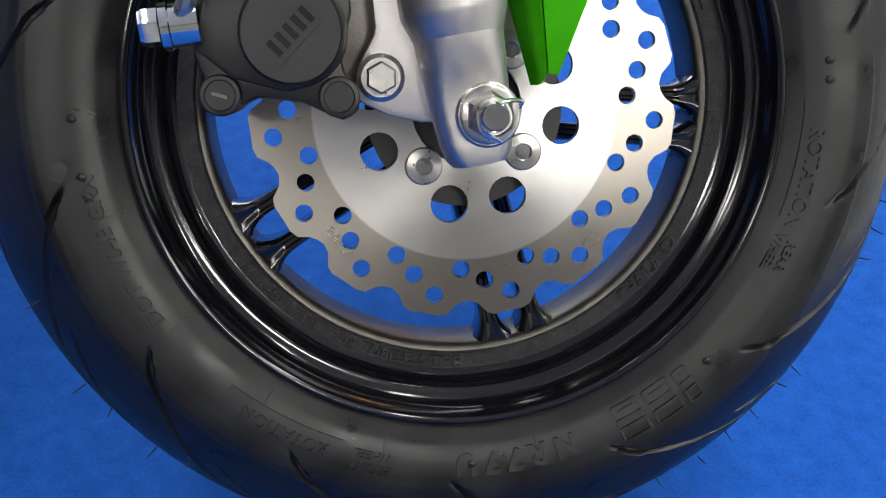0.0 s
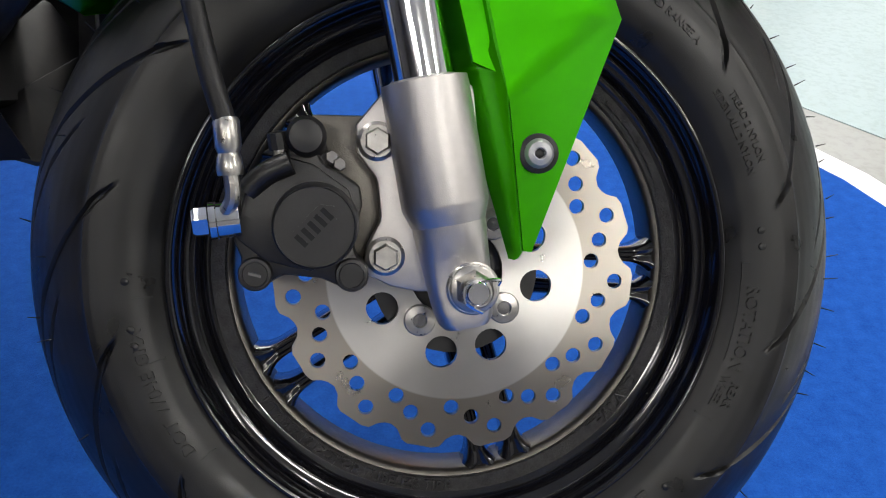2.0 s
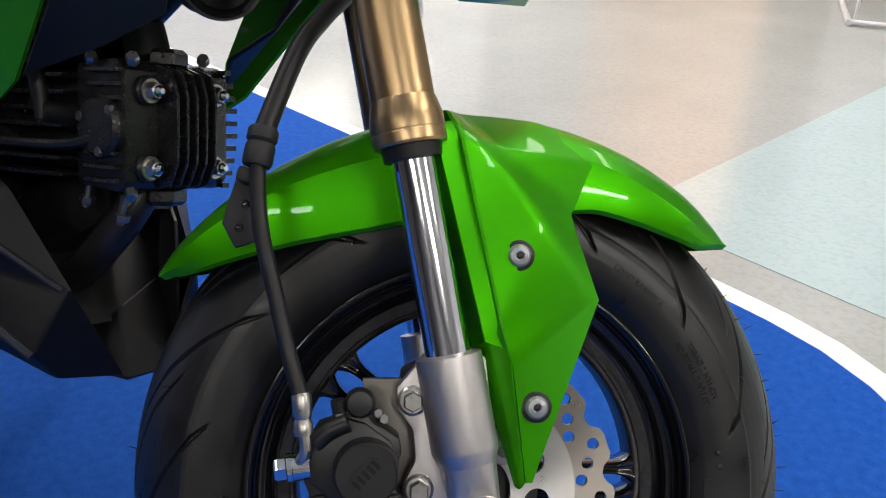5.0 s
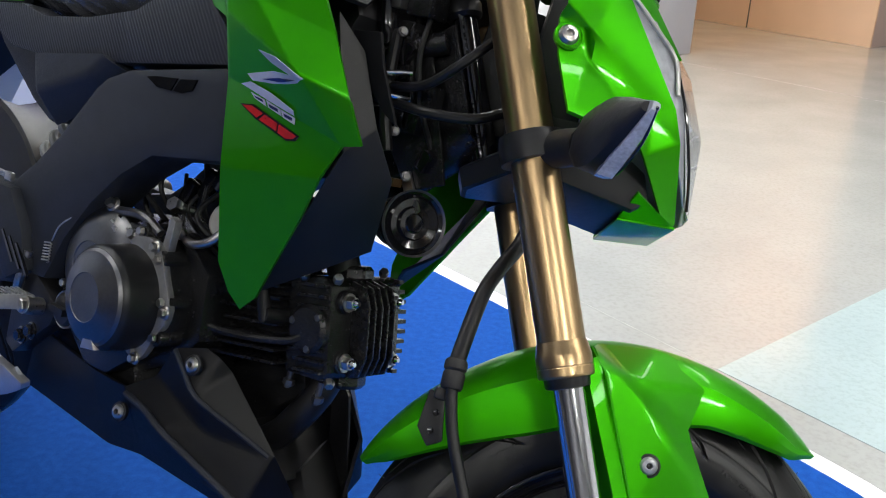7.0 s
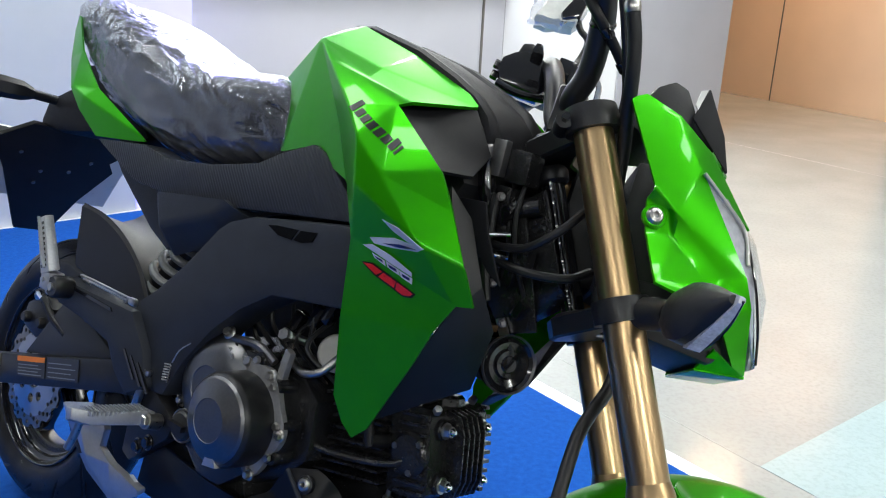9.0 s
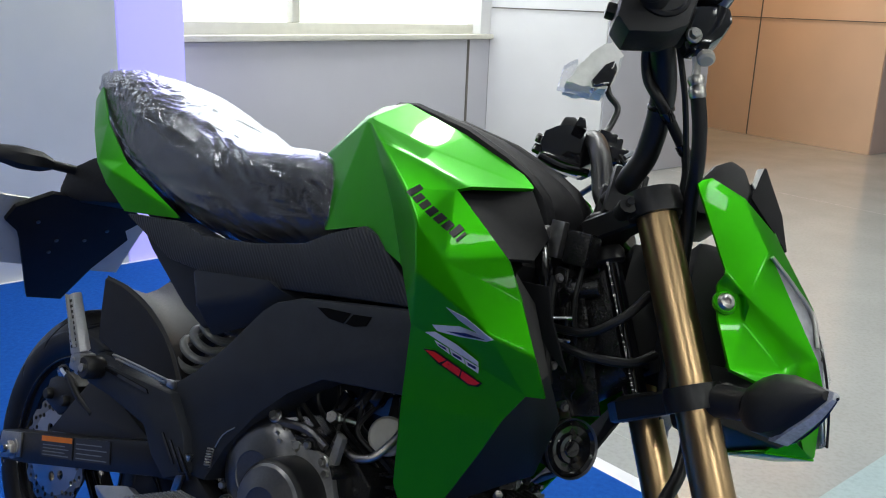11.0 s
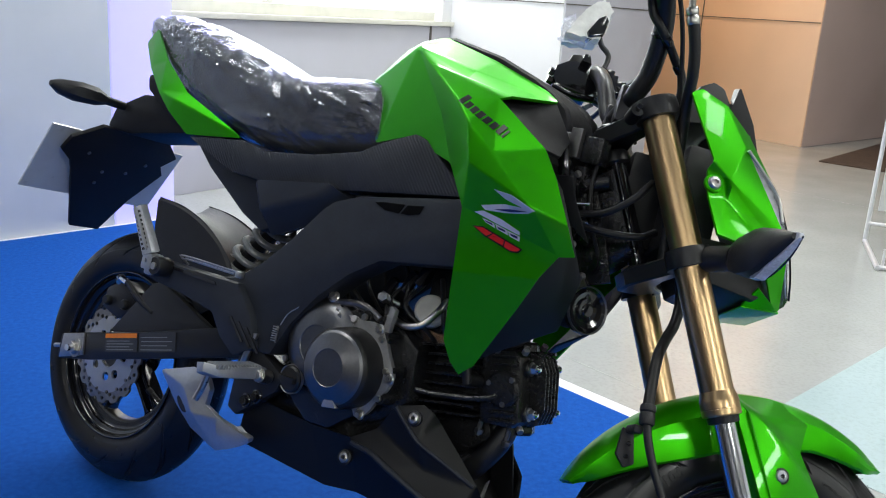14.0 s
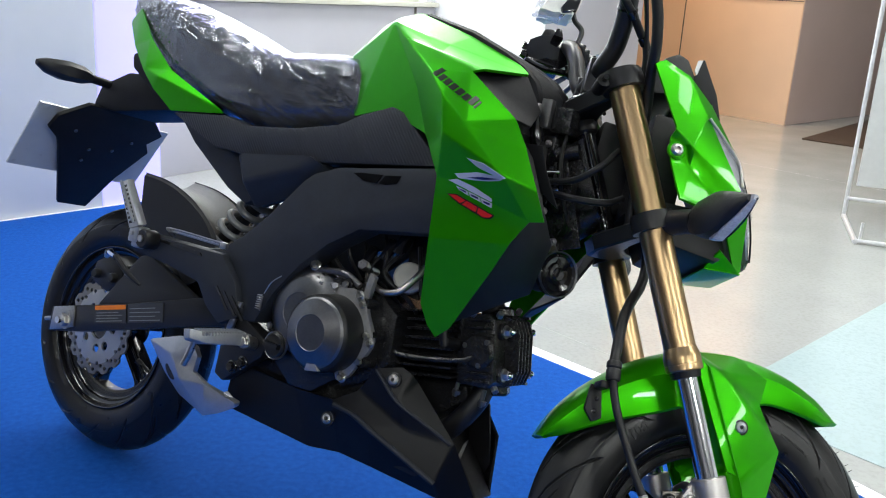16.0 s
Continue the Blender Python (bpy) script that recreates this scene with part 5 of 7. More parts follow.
wrap = prism([(0.780, 1.094), (0.783, 1.116), (0.796, 1.142), (0.812, 1.166), (0.826, 1.183), (0.840, 1.182), (0.849, 1.160), (0.850, 1.128), (0.838, 1.102)], 0.279, 0.325)
bmesh.ops.subdivide_edges(wrap, edges=wrap.edges[:], cuts=6, use_grid_fill=True)
for v in wrap.verts:
    v.co += 0.0045 * noise.noise_vector(v.co * 60) + 0.0025 * noise.noise_vector(v.co * 160)
front("film_wrap", wrap, MIRROR_WHITE, mir, "crumpled white protective film", angle=20)
skirt = prism([(0.770, 1.086), (0.768, 1.122), (0.786, 1.140), (0.792, 1.112), (0.822, 1.098), (0.818, 1.088)], 0.284, 0.300)
bmesh.ops.subdivide_edges(skirt, edges=skirt.edges[:], cuts=4, use_grid_fill=True)
for v in skirt.verts:
    v.co += 0.004 * noise.noise_vector(v.co * 70)
front("film_skirt", skirt, FILM, mir, "clear loose end of the film", angle=20)

# headlight cowl
HL = {"a": (0.921, -0.142, 0.832), "b": (0.936, -0.136, 0.843), "c": (0.974, -0.131, 0.832), "d": (1.022, -0.098, 0.819), "e": (1.085, -0.077, 0.760), "f": (1.010, -0.130, 0.787), "h": (1.080, -0.114, 0.700),
      "h2": (1.095, -0.113, 0.672), "i": (1.127, -0.054, 0.615), "k": (0.970, -0.145, 0.750), "k2": (0.997, -0.142, 0.731), "l0": (0.966, -0.139, 0.738), "q": (0.990, -0.133, 0.737), "l1": (0.975, -0.137, 0.706),
      "n1": (1.001, -0.126, 0.714), "n2": (1.050, -0.126, 0.675), "n3": (1.066, -0.117, 0.692), "m": (1.030, -0.150, 0.654), "l2": (1.000, -0.136, 0.664), "s1": (1.075, -0.112, 0.655), "s2": (1.108, -0.070, 0.618),
      "j0": (1.074, -0.062, 0.606), "j1": (1.080, -0.092, 0.625)}
HF = ["a b c f k", "c d f", "d e f", "k f h n3 k2", "k k2 q l0", "l0 q n1 l1", "q k2 n1", "k2 n3 n2 n1", "n1 n2 m l2 l1", "n3 h h2 s1 n2", "h2 i s2 s1", "j1 s2 i j0"]
cowl = front("headlight_cowl", soft_shell(HL, HF, 0.003, 0.0035), GREEN, None, "angular green headlight cowl with a clear lens", angle=30)
front("cowl_side", mirrored(soft_shell(HL, HF, 0.003, 0.0035)), GREEN, cowl, angle=30)
front("cowl_brow", shell({"a": (1.022, -0.097, 0.819), "b": (1.022, 0.097, 0.819), "c": (1.056, 0.034, 0.822), "d": (1.056, -0.034, 0.822)}, ["a d c b"], 0.003), GREEN, cowl)
front("cowl_chin", shell({"a": (1.128, -0.052, 0.6135), "b": (1.128, 0.052, 0.6135), "c": (1.074, 0.061, 0.604), "d": (1.074, -0.061, 0.604)}, ["a b c d"], 0.003), GREEN, cowl, bevel=0.001)
lens = front("headlight_lens", loft([[(1.023, -0.096, 0.812), (1.048, -0.05, 0.818), (1.056, 0, 0.820), (1.048, 0.05, 0.818), (1.023, 0.096, 0.812)],
                                     [(1.077, -0.097, 0.746), (1.104, -0.045, 0.757), (1.112, 0, 0.760), (1.104, 0.045, 0.757), (1.077, 0.097, 0.746)],
                                     [(1.099, -0.095, 0.703), (1.130, -0.045, 0.703), (1.137, 0, 0.703), (1.130, 0.045, 0.703), (1.099, 0.095, 0.703)],
                                     [(1.128, -0.072, 0.629), (1.142, -0.03, 0.632), (1.145, 0, 0.632), (1.142, 0.03, 0.632), (1.128, 0.072, 0.629)]], False, False), LENS_GLASS, cowl, "clear moulded headlight lens")
front("lens_side", shell({"a": (1.012, -0.129, 0.783), "b": (1.023, -0.097, 0.812), "c": (1.077, -0.098, 0.746), "d": (1.099, -0.096, 0.703), "e": (1.096, -0.108, 0.674), "f": (1.079, -0.112, 0.703), "g": (1.126, -0.072, 0.630)}, ["a b c f", "c d e f", "d g e"], 0.002), LENS_GLASS, cowl, "clear side window of the headlight", bevel=0.001)
front("lens_trim", tube([(1.014, -0.1300, 0.784), (1.045, -0.116, 0.767), (1.076, -0.1005, 0.748), (1.086, -0.106, 0.715)], 0.0022, 8, 4), ALLOY, cowl, "bright trim along the headlight")
front("reflector", loft([[(1.020, -0.070, 0.812), (1.045, 0, 0.812), (1.020, 0.070, 0.812)], [(1.045, -0.060, 0.755), (1.070, 0.0, 0.76), (1.045, 0.060, 0.755)], [(1.085, -0.048, 0.69), (1.105, 0, 0.70), (1.085, 0.048, 0.69)], [(1.118, -0.03, 0.63), (1.128, 0, 0.63), (1.118, 0.03, 0.63)]], False, False), SILVER, cowl, "silvered reflector", angle=10)
front("lens_rim", tube([(1.079, -0.098, 0.745), (1.100, -0.096, 0.703), (1.118, -0.086, 0.660), (1.129, -0.073, 0.628)], 0.0014, 8, 4), BLACK_GLOSS, cowl)
front("cowl_lining", merge(box(0.955, 1.015, -0.070, 0.070, 0.655, 0.80)), BLACK_MATT, cowl, bevel=0.01)
front("cowl_bolt", button_bolt((0.978, -0.1385, 0.7235), (0.15, -0.98, 0.1), 0.0092), STEEL, cowl, "button-head screw")
front("bolt_seat", turned([(0.0125, -0.003), (0.0125, 0.001), (0.0105, 0.0025)], (0.978, -0.1365, 0.7235), (0.15, -0.98, 0.1), 20), GREEN, cowl)
# black block added to keep the gap between stem and cowl dark
front("gap_filler_box", box(0.902, 0.958, 0.010, 0.076, 0.662, 0.800), BLACK_MATT, cowl, bevel=0.006)
front("lower_tray", prism([(0.984, 0.672), (1.03, 0.676), (1.084, 0.648), (1.094, 0.624), (1.082, 0.611), (1.01, 0.616)], -0.080, 0.074), BLACK_MATT, cowl, "black tray under the headlight", bevel=0.006)
dash = front("instrument_pod", prism([(0.918, 0.842), (0.940, 0.868), (0.952, 0.890), (0.969, 0.903), (0.986, 0.896), (1.000, 0.874), (1.002, 0.860), (0.985, 0.838), (0.95, 0.83)], -0.062, 0.062), BLACK_MATT, None, "black instrument pod behind the headlight", bevel=0.008)
front("screen", shell({"a": (0.997, -0.066, 0.864), "b": (1.007, -0.060, 0.905), "t": (1.022, 0, 0.918), "c": (1.007, 0.060, 0.905), "d": (0.997, 0.066, 0.864), "e": (1.050, 0.060, 0.818), "f": (1.050, -0.060, 0.818), "g": (1.060, 0, 0.848), "m": (1.036, -0.059, 0.858), "n": (1.036, 0.059, 0.858)},
                      ["a b m f", "b t g m", "m g f", "t c n g", "n e g", "c d e n"], 0.003), INSERT_BLACK, dash, "small black fly screen", bevel=0.0015)
front("screen_lip", shell({"a": (0.996, -0.064, 0.880), "b": (0.9985, -0.060, 0.900), "c": (1.006, -0.058, 0.904), "d": (1.001, -0.064, 0.874)}, ["a b c d"], 0.002), PLATE_GREY, dash, "pale folded edge of the screen")

# front turn signals
for s in (-1, 1):
    sig = front("turn_signal", tube([(0.985, s * 0.090, 0.632), (1.002, s * 0.125, 0.632), (1.014, s * 0.150, 0.631), (1.018, s * 0.165, 0.630)], 0.012, 14, 6, (0.017, 0.015)), BLACK_MATT, None, "black front turn signal with a clear lens")
    rings = []
    for q, x, z0, z1, w in ((0.156, 1.015, 0.617, 0.644, 0.009), (0.166, 1.018, 0.609, 0.651, 0.013), (0.180, 1.020, 0.604, 0.657, 0.015), (0.200, 1.024, 0.602, 0.660, 0.015), (0.214, 1.027, 0.605, 0.659, 0.014), (0.240, 1.034, 0.620, 0.652, 0.010), (0.262, 1.041, 0.636, 0.644, 0.004)):
        zc, h = (z0 + z1) / 2, (z1 - z0) / 2
        rings.append([(x + w * cx, s * q, zc + h * cz) for cx, cz in ((-0.9, -0.55), (-1, 0.1), (-0.8, 0.62), (-0.3, 0.93), (0.3, 1), (0.8, 0.9), (1, 0.4), (1, -0.6), (0.7, -1), (-0.4, -0.95))])
    front("signal_body", loft(rings), BLACK_MATT, sig, angle=40)
    lr = []
    for q, x, z0, z1, w in ((0.194, 1.032, 0.600, 0.630, 0.005), (0.207, 1.035, 0.5985, 0.648, 0.008), (0.222, 1.038, 0.607, 0.653, 0.008), (0.247, 1.043, 0.622, 0.649, 0.006), (0.268, 1.046, 0.637, 0.643, 0.003)):
        zc, h = (z0 + z1) / 2, (z1 - z0) / 2
        lr.append([(x + w * cx, s * q, zc + h * cz) for cx, cz in ((-0.9, -1), (-0.9, 1), (0.2, 1), (0.8, 0.6), (1, -0.2), (0.6, -1))])
    front("signal_lens", loft(lr), SIGNAL_LENS, sig, "clear ribbed lens")
    front("lens_edge", tube([(1.037, s * 0.198, 0.6005), (1.043, s * 0.216, 0.604), (1.048, s * 0.244, 0.621), (1.047, s * 0.269, 0.639)], 0.0012, 8, 4), BLACK_GLOSS, sig)

# ---- steering head and frame (fixed) ----
HT, HB = Vector((0.8755, 0, 0.772)), Vector((0.9515, 0, 0.620))
head = body("steering_head", rod(HB, HT, 0.0125, 32), BLACK_GLOSS, None, "black steel steering head with welded gussets")
body("bearing_cup", turned([(0.0150, -0.012), (0.0185, -0.008), (0.0190, 0.003), (0.0160, 0.008)], HT, HT - HB, 32), BLACK_SATIN, head)
body("bearing_cup", turned([(0.022, -0.006), (0.0245, 0), (0.0245, 0.008), (0.019, 0.012)], HB, HT - HB, 32), BLACK_SATIN, head)
body("down_tube", tube([(0.93, 0, 0.66), (0.86, 0, 0.60), (0.78, 0, 0.52), (0.73, 0, 0.47)], 0.024, 14), ENGINE_BLACK, head)
for s in (-1, 1):
    body("top_tube", tube([(0.885, s * 0.022, 0.735), (0.80, s * 0.05, 0.705), (0.66, s * 0.085, 0.665), (0.52, s * 0.095, 0.62)], 0.012, 12), ENGINE_BLACK, head)
    body("gusset", prism([(0.885, 0.755), (0.940, 0.645), (0.88, 0.625), (0.82, 0.66), (0.84, 0.725)], s * 0.017 - 0.003, s * 0.017 + 0.003), ENGINE_BLACK, head, bevel=0.002)
    body("weld_tab", box(0.874, 0.898, s * 0.034 - 0.010, s * 0.034 + 0.010, 0.664, 0.690), ENGINE_BLACK, head, bevel=0.003)
body("ignition_lock", merge(turned([(0.010, 0), (0.0125, 0.003), (0.0125, 0.015), (0.0095, 0.018)], (0.822, -0.056, 0.770), (-0.3, -0.2, 0.92), 24), box(0.829, 0.846, -0.060, -0.048, 0.756, 0.797)), DARK_METAL, head, "grey steel ignition lock", bevel=0.0015)
body("wire_bracket", tube([(0.884, -0.06, 0.672), (0.870, -0.078, 0.672), (0.864, -0.078, 0.692), (0.880, -0.06, 0.697)], 0.0028, 10, 1), CHROME, head, "bent steel wire guide")
body("cable_run", tube([(0.846, -0.055, 0.682), (0.880, -0.066, 0.683), (0.915, -0.075, 0.690), (0.945, -0.070, 0.715), (0.955, -0.045, 0.742)], 0.0048, 10, 8), HOSE, None, "black cable through the wire guide")
body("cable_run", tube([(0.840, -0.055, 0.668), (0.880, -0.068, 0.666), (0.920, -0.070, 0.664), (0.955, -0.050, 0.668), (0.965, -0.02, 0.68)], 0.0050, 10, 8), HOSE, None, "black cable through the wire guide")
body("cable_run", tube([(0.842, -0.050, 0.735), (0.85, -0.058, 0.70), (0.858, -0.062, 0.66), (0.870, -0.060, 0.62)], 0.0062, 10, 8), HOSE, None, "black cable loom below the ignition lock")
rng = random.Random(23)
for k in range(2):
    x, y = 0.848 + 0.020 * k, -0.030 - 0.006 * (k % 3)
    body("loom_cable", tube([(x, y, 0.765 - 0.008 * k), (x + rng.uniform(-0.006, 0.012), y - 0.010, 0.725 - 0.01 * k), (x + 0.016 + rng.uniform(-0.006, 0.006), y - rng.uniform(0, 0.012), 0.68 - 0.008 * k), (x + 0.030, y + 0.008, 0.635 - 0.004 * k)], rng.uniform(0.0026, 0.0048), 8, 6), HOSE, head)
for dy, turn in ((-0.0125, 0.0), (-0.004, 0.012)):
    rings = []
    for k in range(60):
        c = HB.lerp(HT, 0.04 + 0.92 * k / 59) + Vector((-turn if dy > -0.01 else 0.004, dy, 0))
        rr = 0.0030 + 0.0011 * noise.noise(Vector((k * 0.7, dy * 900, 3)))
        rings.append([c + rr * Vector((math.cos(a), math.sin(a), 0)) for a in (q * math.pi / 4 for q in range(8))])
    body("weld_bead", loft(rings), BLACK_GLOSS, head)
# lock barrel with its black sleeve, and the cast brackets beside the head
body("lock_sleeve", turned([(0.0100, 0), (0.0108, 0.006), (0.0098, 0.020), (0.0106, 0.030), (0.0085, 0.044), (0.0060, 0.050)], (0.822, -0.056, 0.769), (0.28, 0.05, -0.95), 20), BLACK_GLOSS, head, "black sleeve of the ignition lock")
for x0, x1, z0, z1, y0 in ((0.846, 0.876, 0.752, 0.790, -0.050), (0.838, 0.858, 0.715, 0.748, -0.046), (0.856, 0.886, 0.640, 0.662, -0.044), (0.836, 0.866, 0.690, 0.706, -0.050)):
    body("cast_bracket", moved(box(x0, x1, y0, y0 + 0.030, z0, z1), Matrix.Rotation(0.0, 4, "Y")), ENGINE_BLACK, head, bevel=0.004)
body("head_plate", prism([(0.826, 0.742), (0.868, 0.735), (0.905, 0.650), (0.925, 0.600), (0.880, 0.585), (0.830, 0.640)], -0.030, -0.026), ENGINE_BLACK, head, "black pressed side plate", bevel=0.003)
for x, y, z in ((0.858, -0.046, 0.715), (0.872, -0.040, 0.655), (0.900, -0.034, 0.618), (0.852, -0.05, 0.690)):
    body("loom_clip", moved(box(-0.007, 0.007, -0.006, 0.006, -0.010, 0.010), Matrix.Translation((x, y, z)) @ Matrix.Rotation(0.5, 4, "Y")), BLACK_GLOSS, head, bevel=0.002)
for x, y, z in ((0.866, -0.050, 0.640), (0.889, -0.046, 0.600), (0.850, -0.052, 0.735)):
    body("loom_bolt", bolt((x, y, z), (0.75, -0.62, 0.1), 0.0036, 0.004), DARK_METAL, head)
horn = body("horn", turned([(0.026, -0.012), (0.032, -0.008), (0.033, 0.0), (0.031, 0.004), (0.027, 0.001), (0.025, 0.004), (0.017, 0.002), (0.0155, 0.005), (0.010, 0.004), (0.0085, 0.0055), (0.0035, 0.0058)], (0.900, -0.032, 0.556), (0.88, -0.45, 0.15), 48), BLACK_GLOSS, None, "round black horn in a chrome rim")
body("horn_rim", turned([(0.0315, 0.004), (0.0335, 0.006), (0.0335, 0.001), (0.0315, -0.001), (0.0315, 0.004)], (0.900, -0.032, 0.556), (0.88, -0.45, 0.15), 40, False), DARK_METAL, horn, "bright horn rim")
body("horn_back", turned([(0.022, -0.045), (0.026, -0.040), (0.026, -0.012)], (0.900, -0.032, 0.556), (0.88, -0.45, 0.15), 28), BLACK_MATT, horn)
for k in (-1, 1):
    body("horn_terminal", box(0.872, 0.880, -0.052, -0.038, 0.575 + 0.012 * k, 0.583 + 0.012 * k), AMBER_STEEL, horn)
body("horn_stay", prism([(0.872, 0.60), (0.882, 0.605), (0.905, 0.57), (0.897, 0.56)], -0.035, -0.031), STEEL, horn)

# ---- tank, shrouds, seat ----
TK = {"M": (0.470, -0.068, 0.814), "N0": (0.515, -0.050, 0.880), "T00": (0.548, -0.060, 0.893), "T0": (0.590, -0.062, 0.902), "TM": (0.690, -0.064, 0.874), "TR": (0.806, -0.070, 0.825), "A": (0.594, -0.132, 0.868), "K": (0.536, -0.104, 0.722),
      "L": (0.608, -0.124, 0.738), "C1": (0.672, -0.148, 0.775), "B": (0.702, -0.144, 0.710), "R0": (0.634, -0.150, 0.844), "R1a": (0.712, -0.180, 0.792), "R1": (0.745, -0.191, 0.763), "R2": (0.761, -0.193, 0.712), "D": (0.744, -0.149, 0.819)}
# shroud panel below and ahead of the knee
TK.update({"D2": (0.762, -0.159, 0.801), "E": (0.856, -0.172, 0.746), "X1": (0.791, -0.187, 0.730), "V1": (0.862, -0.189, 0.671), "E2": (0.880, -0.172, 0.712), "G1": (0.905, -0.163, 0.660), "F": (0.920, -0.152, 0.622), "V2": (0.893, -0.155, 0.622),
      "N": (0.757, -0.172, 0.655), "J0": (0.758, -0.162, 0.567), "Q0": (0.875, -0.148, 0.583), "Q1": (0.852, -0.138, 0.541), "J": (0.754, -0.138, 0.474), "J2": (0.766, -0.128, 0.446), "T": (0.779, -0.120, 0.431), "T2": (0.800, -0.123, 0.449),
      "TF": (0.694, -0.124, 0.845), "S": (0.696, -0.143, 0.829), "TR2": (0.784, -0.066, 0.839)})
TFACES = ["M N0 T00 A", "A C1 L K M", "A R0 R1a C1", "C1 R1a R1", "C1 R1 R2 B", "C1 B L", "R2 N B", "T00 T0 TM TF A", "A TF S", "A S R0", "R0 S D", "TM TR2 TR TF", "TF TR D S", "R0 D D2 R1a", "D2 E X1 R1 R1a", "X1 E E2", "X1 E2 G1 V1", "V1 G1 F V2", "R1 X1 V1 R2", "R2 V1 V2 N",
          "N V2 Q0 J0", "J0 Q0 Q1 T2 J", "J T2 T J2"]
tank = body("fuel_tank", soft_shell(TK, TFACES, 0.004, 0.006), GREEN, None, "angular green fuel tank with side shrouds", angle=34)
body("tank_side", mirrored(soft_shell(TK, TFACES, 0.004, 0.006)), GREEN, tank, angle=34)
body("tank_core", prism([(0.535, 0.74), (0.535, 0.85), (0.565, 0.882), (0.69, 0.850), (0.79, 0.800), (0.825, 0.74), (0.80, 0.68), (0.59, 0.71)], -0.090, 0.090), BLACK_MATT, tank, bevel=0.008)
rings = []
for x, z, w in ((0.546, 0.888, 0.054), (0.566, 0.897, 0.058), (0.60, 0.899, 0.060), (0.69, 0.878, 0.063), (0.755, 0.853, 0.065), (0.790, 0.835, 0.064), (0.812, 0.816, 0.062), (0.824, 0.790, 0.058), (0.828, 0.752, 0.052)):
    rings.append([(x, w * cy, z + dz) for cy, dz in ((-1, -0.012), (-0.98, 0.002), (-0.88, 0.006), (-0.72, 0.005), (-0.60, -0.001), (-0.3, 0.005), (0.3, 0.005), (0.60, -0.001), (0.72, 0.005), (0.88, 0.006), (0.98, 0.002), (1, -0.012), (0, -0.03))])
body("tank_strip", loft(rings), INSERT_BLACK, tank, "matt black centre cover along the tank", angle=28)
body("filler_cap", turned([(0.036, -0.004), (0.038, 0.004), (0.034, 0.007), (0.022, 0.008)], (0.64, 0, 0.884), (0.3, 0, 0.95), 32), BLACK_SATIN, tank, "black filler cap")
IN = {"a": (0.746, -0.1470, 0.8165), "a2": (0.764, -0.1560, 0.7995), "b": (0.804, -0.071, 0.822), "c": (0.836, -0.068, 0.775), "d": (0.842, -0.100, 0.748), "e": (0.854, -0.1680, 0.746)}
for s in (1, -1):
    ins = shell(IN, ["a b c a2", "c d e a2"], 0.004)
    body("tank_insert", ins if s == 1 else mirrored(ins), INSERT_BLACK, tank, "black insert in the shroud", bevel=0.0008)
    inner = shell({"a": (0.846, -0.138, 0.735), "b": (0.862, -0.110, 0.705), "c": (0.896, -0.110, 0.640), "d": (0.908, -0.086, 0.594), "e": (0.880, -0.060, 0.520), "f": (0.826, -0.068, 0.486), "g": (0.786, -0.108, 0.450), "h": (0.884, -0.134, 0.612)},
                  ["a b c h", "c d e h", "e f g h"], 0.004)
    fin = prism([(0.832, 0.724), (0.867, 0.726), (0.879, 0.695), (0.910, 0.644), (0.890, 0.655), (0.876, 0.668), (0.846, 0.681)], -0.101, -0.097)
    body("shroud_fin", fin if s == 1 else mirrored(fin), INSERT_BLACK, tank, "charcoal fin beside the steering head", bevel=0.0015)
    body("shroud_lining", inner if s == 1 else mirrored(inner), BLACK_MATT, tank, "black inner panel behind the shroud", bevel=0.003)

# maker's name on the tank as plain slanted black bars, and a silver emblem over a red bar
def sticker(pts, name, material, parent, lift=0.0012):
    """A thin sticker on the right shroud: side-view points laid on the panel, following its facets."""
    bm = bmesh.new()
    bm.faces.new([bm.verts.new((x, 0, z)) for x, z in pts])
    bmesh.ops.triangulate(bm, faces=bm.faces[:])
    bmesh.ops.subdivide_edges(bm, edges=bm.edges[:], cuts=3, use_grid_fill=True)
    for v in bm.verts:
        hit = PANEL.ray_cast(Vector((v.co.x, -0.5, v.co.z)), Vector((0, 1, 0)))
        v.co.y = (hit[0].y if hit[0] else -0.17) - lift
    bmesh.ops.recalc_face_normals(bm, faces=bm.faces)
    bmesh.ops.solidify(bm, geom=bm.faces[:], thickness=0.0006)
    return body(name, bm, material, parent)


panel_bm = soft_shell(TK, TFACES, 0.004, 0.006)
PANEL = BVHTree.FromBMesh(panel_bm)
panel_bm.free()
dx, dz = 0.0860 / 8, -0.0430 / 8
for k in range(8):
    x, z = 0.7160 + dx * k, 0.7900 + dz * k
    tall = 1.25 if k in (0, 6) else 1.1 if k == 7 else 0.85
    ux, uz = 0.0052 * tall, 0.0092 * tall

    def stroke(p0, p1, q0, q1):
        """A slanted block between two fractions along the line of the name and two across it."""
        return [(x + dx * p + ux * q, z + dz * p + uz * q) for p, q in ((p0, q0), (p1, q0), (p1, q1), (p0, q1))]

    sticker(stroke(0.0, 0.74 if k != 7 else 0.3, 0, 1), "name_bar", INK, tank)
sticker([(0.8035, 0.6831), (0.8329, 0.6798), (0.8688, 0.6667), (0.8591, 0.6647), (0.8207, 0.6742)], "emblem_bar", EMBLEM, tank, 0.0016)
sticker([(0.7844, 0.6606), (0.8191, 0.6675), (0.8688, 0.6667), (0.8584, 0.6619), (0.819, 0.6569), (0.7908, 0.6555)], "emblem_bar", EMBLEM, tank)
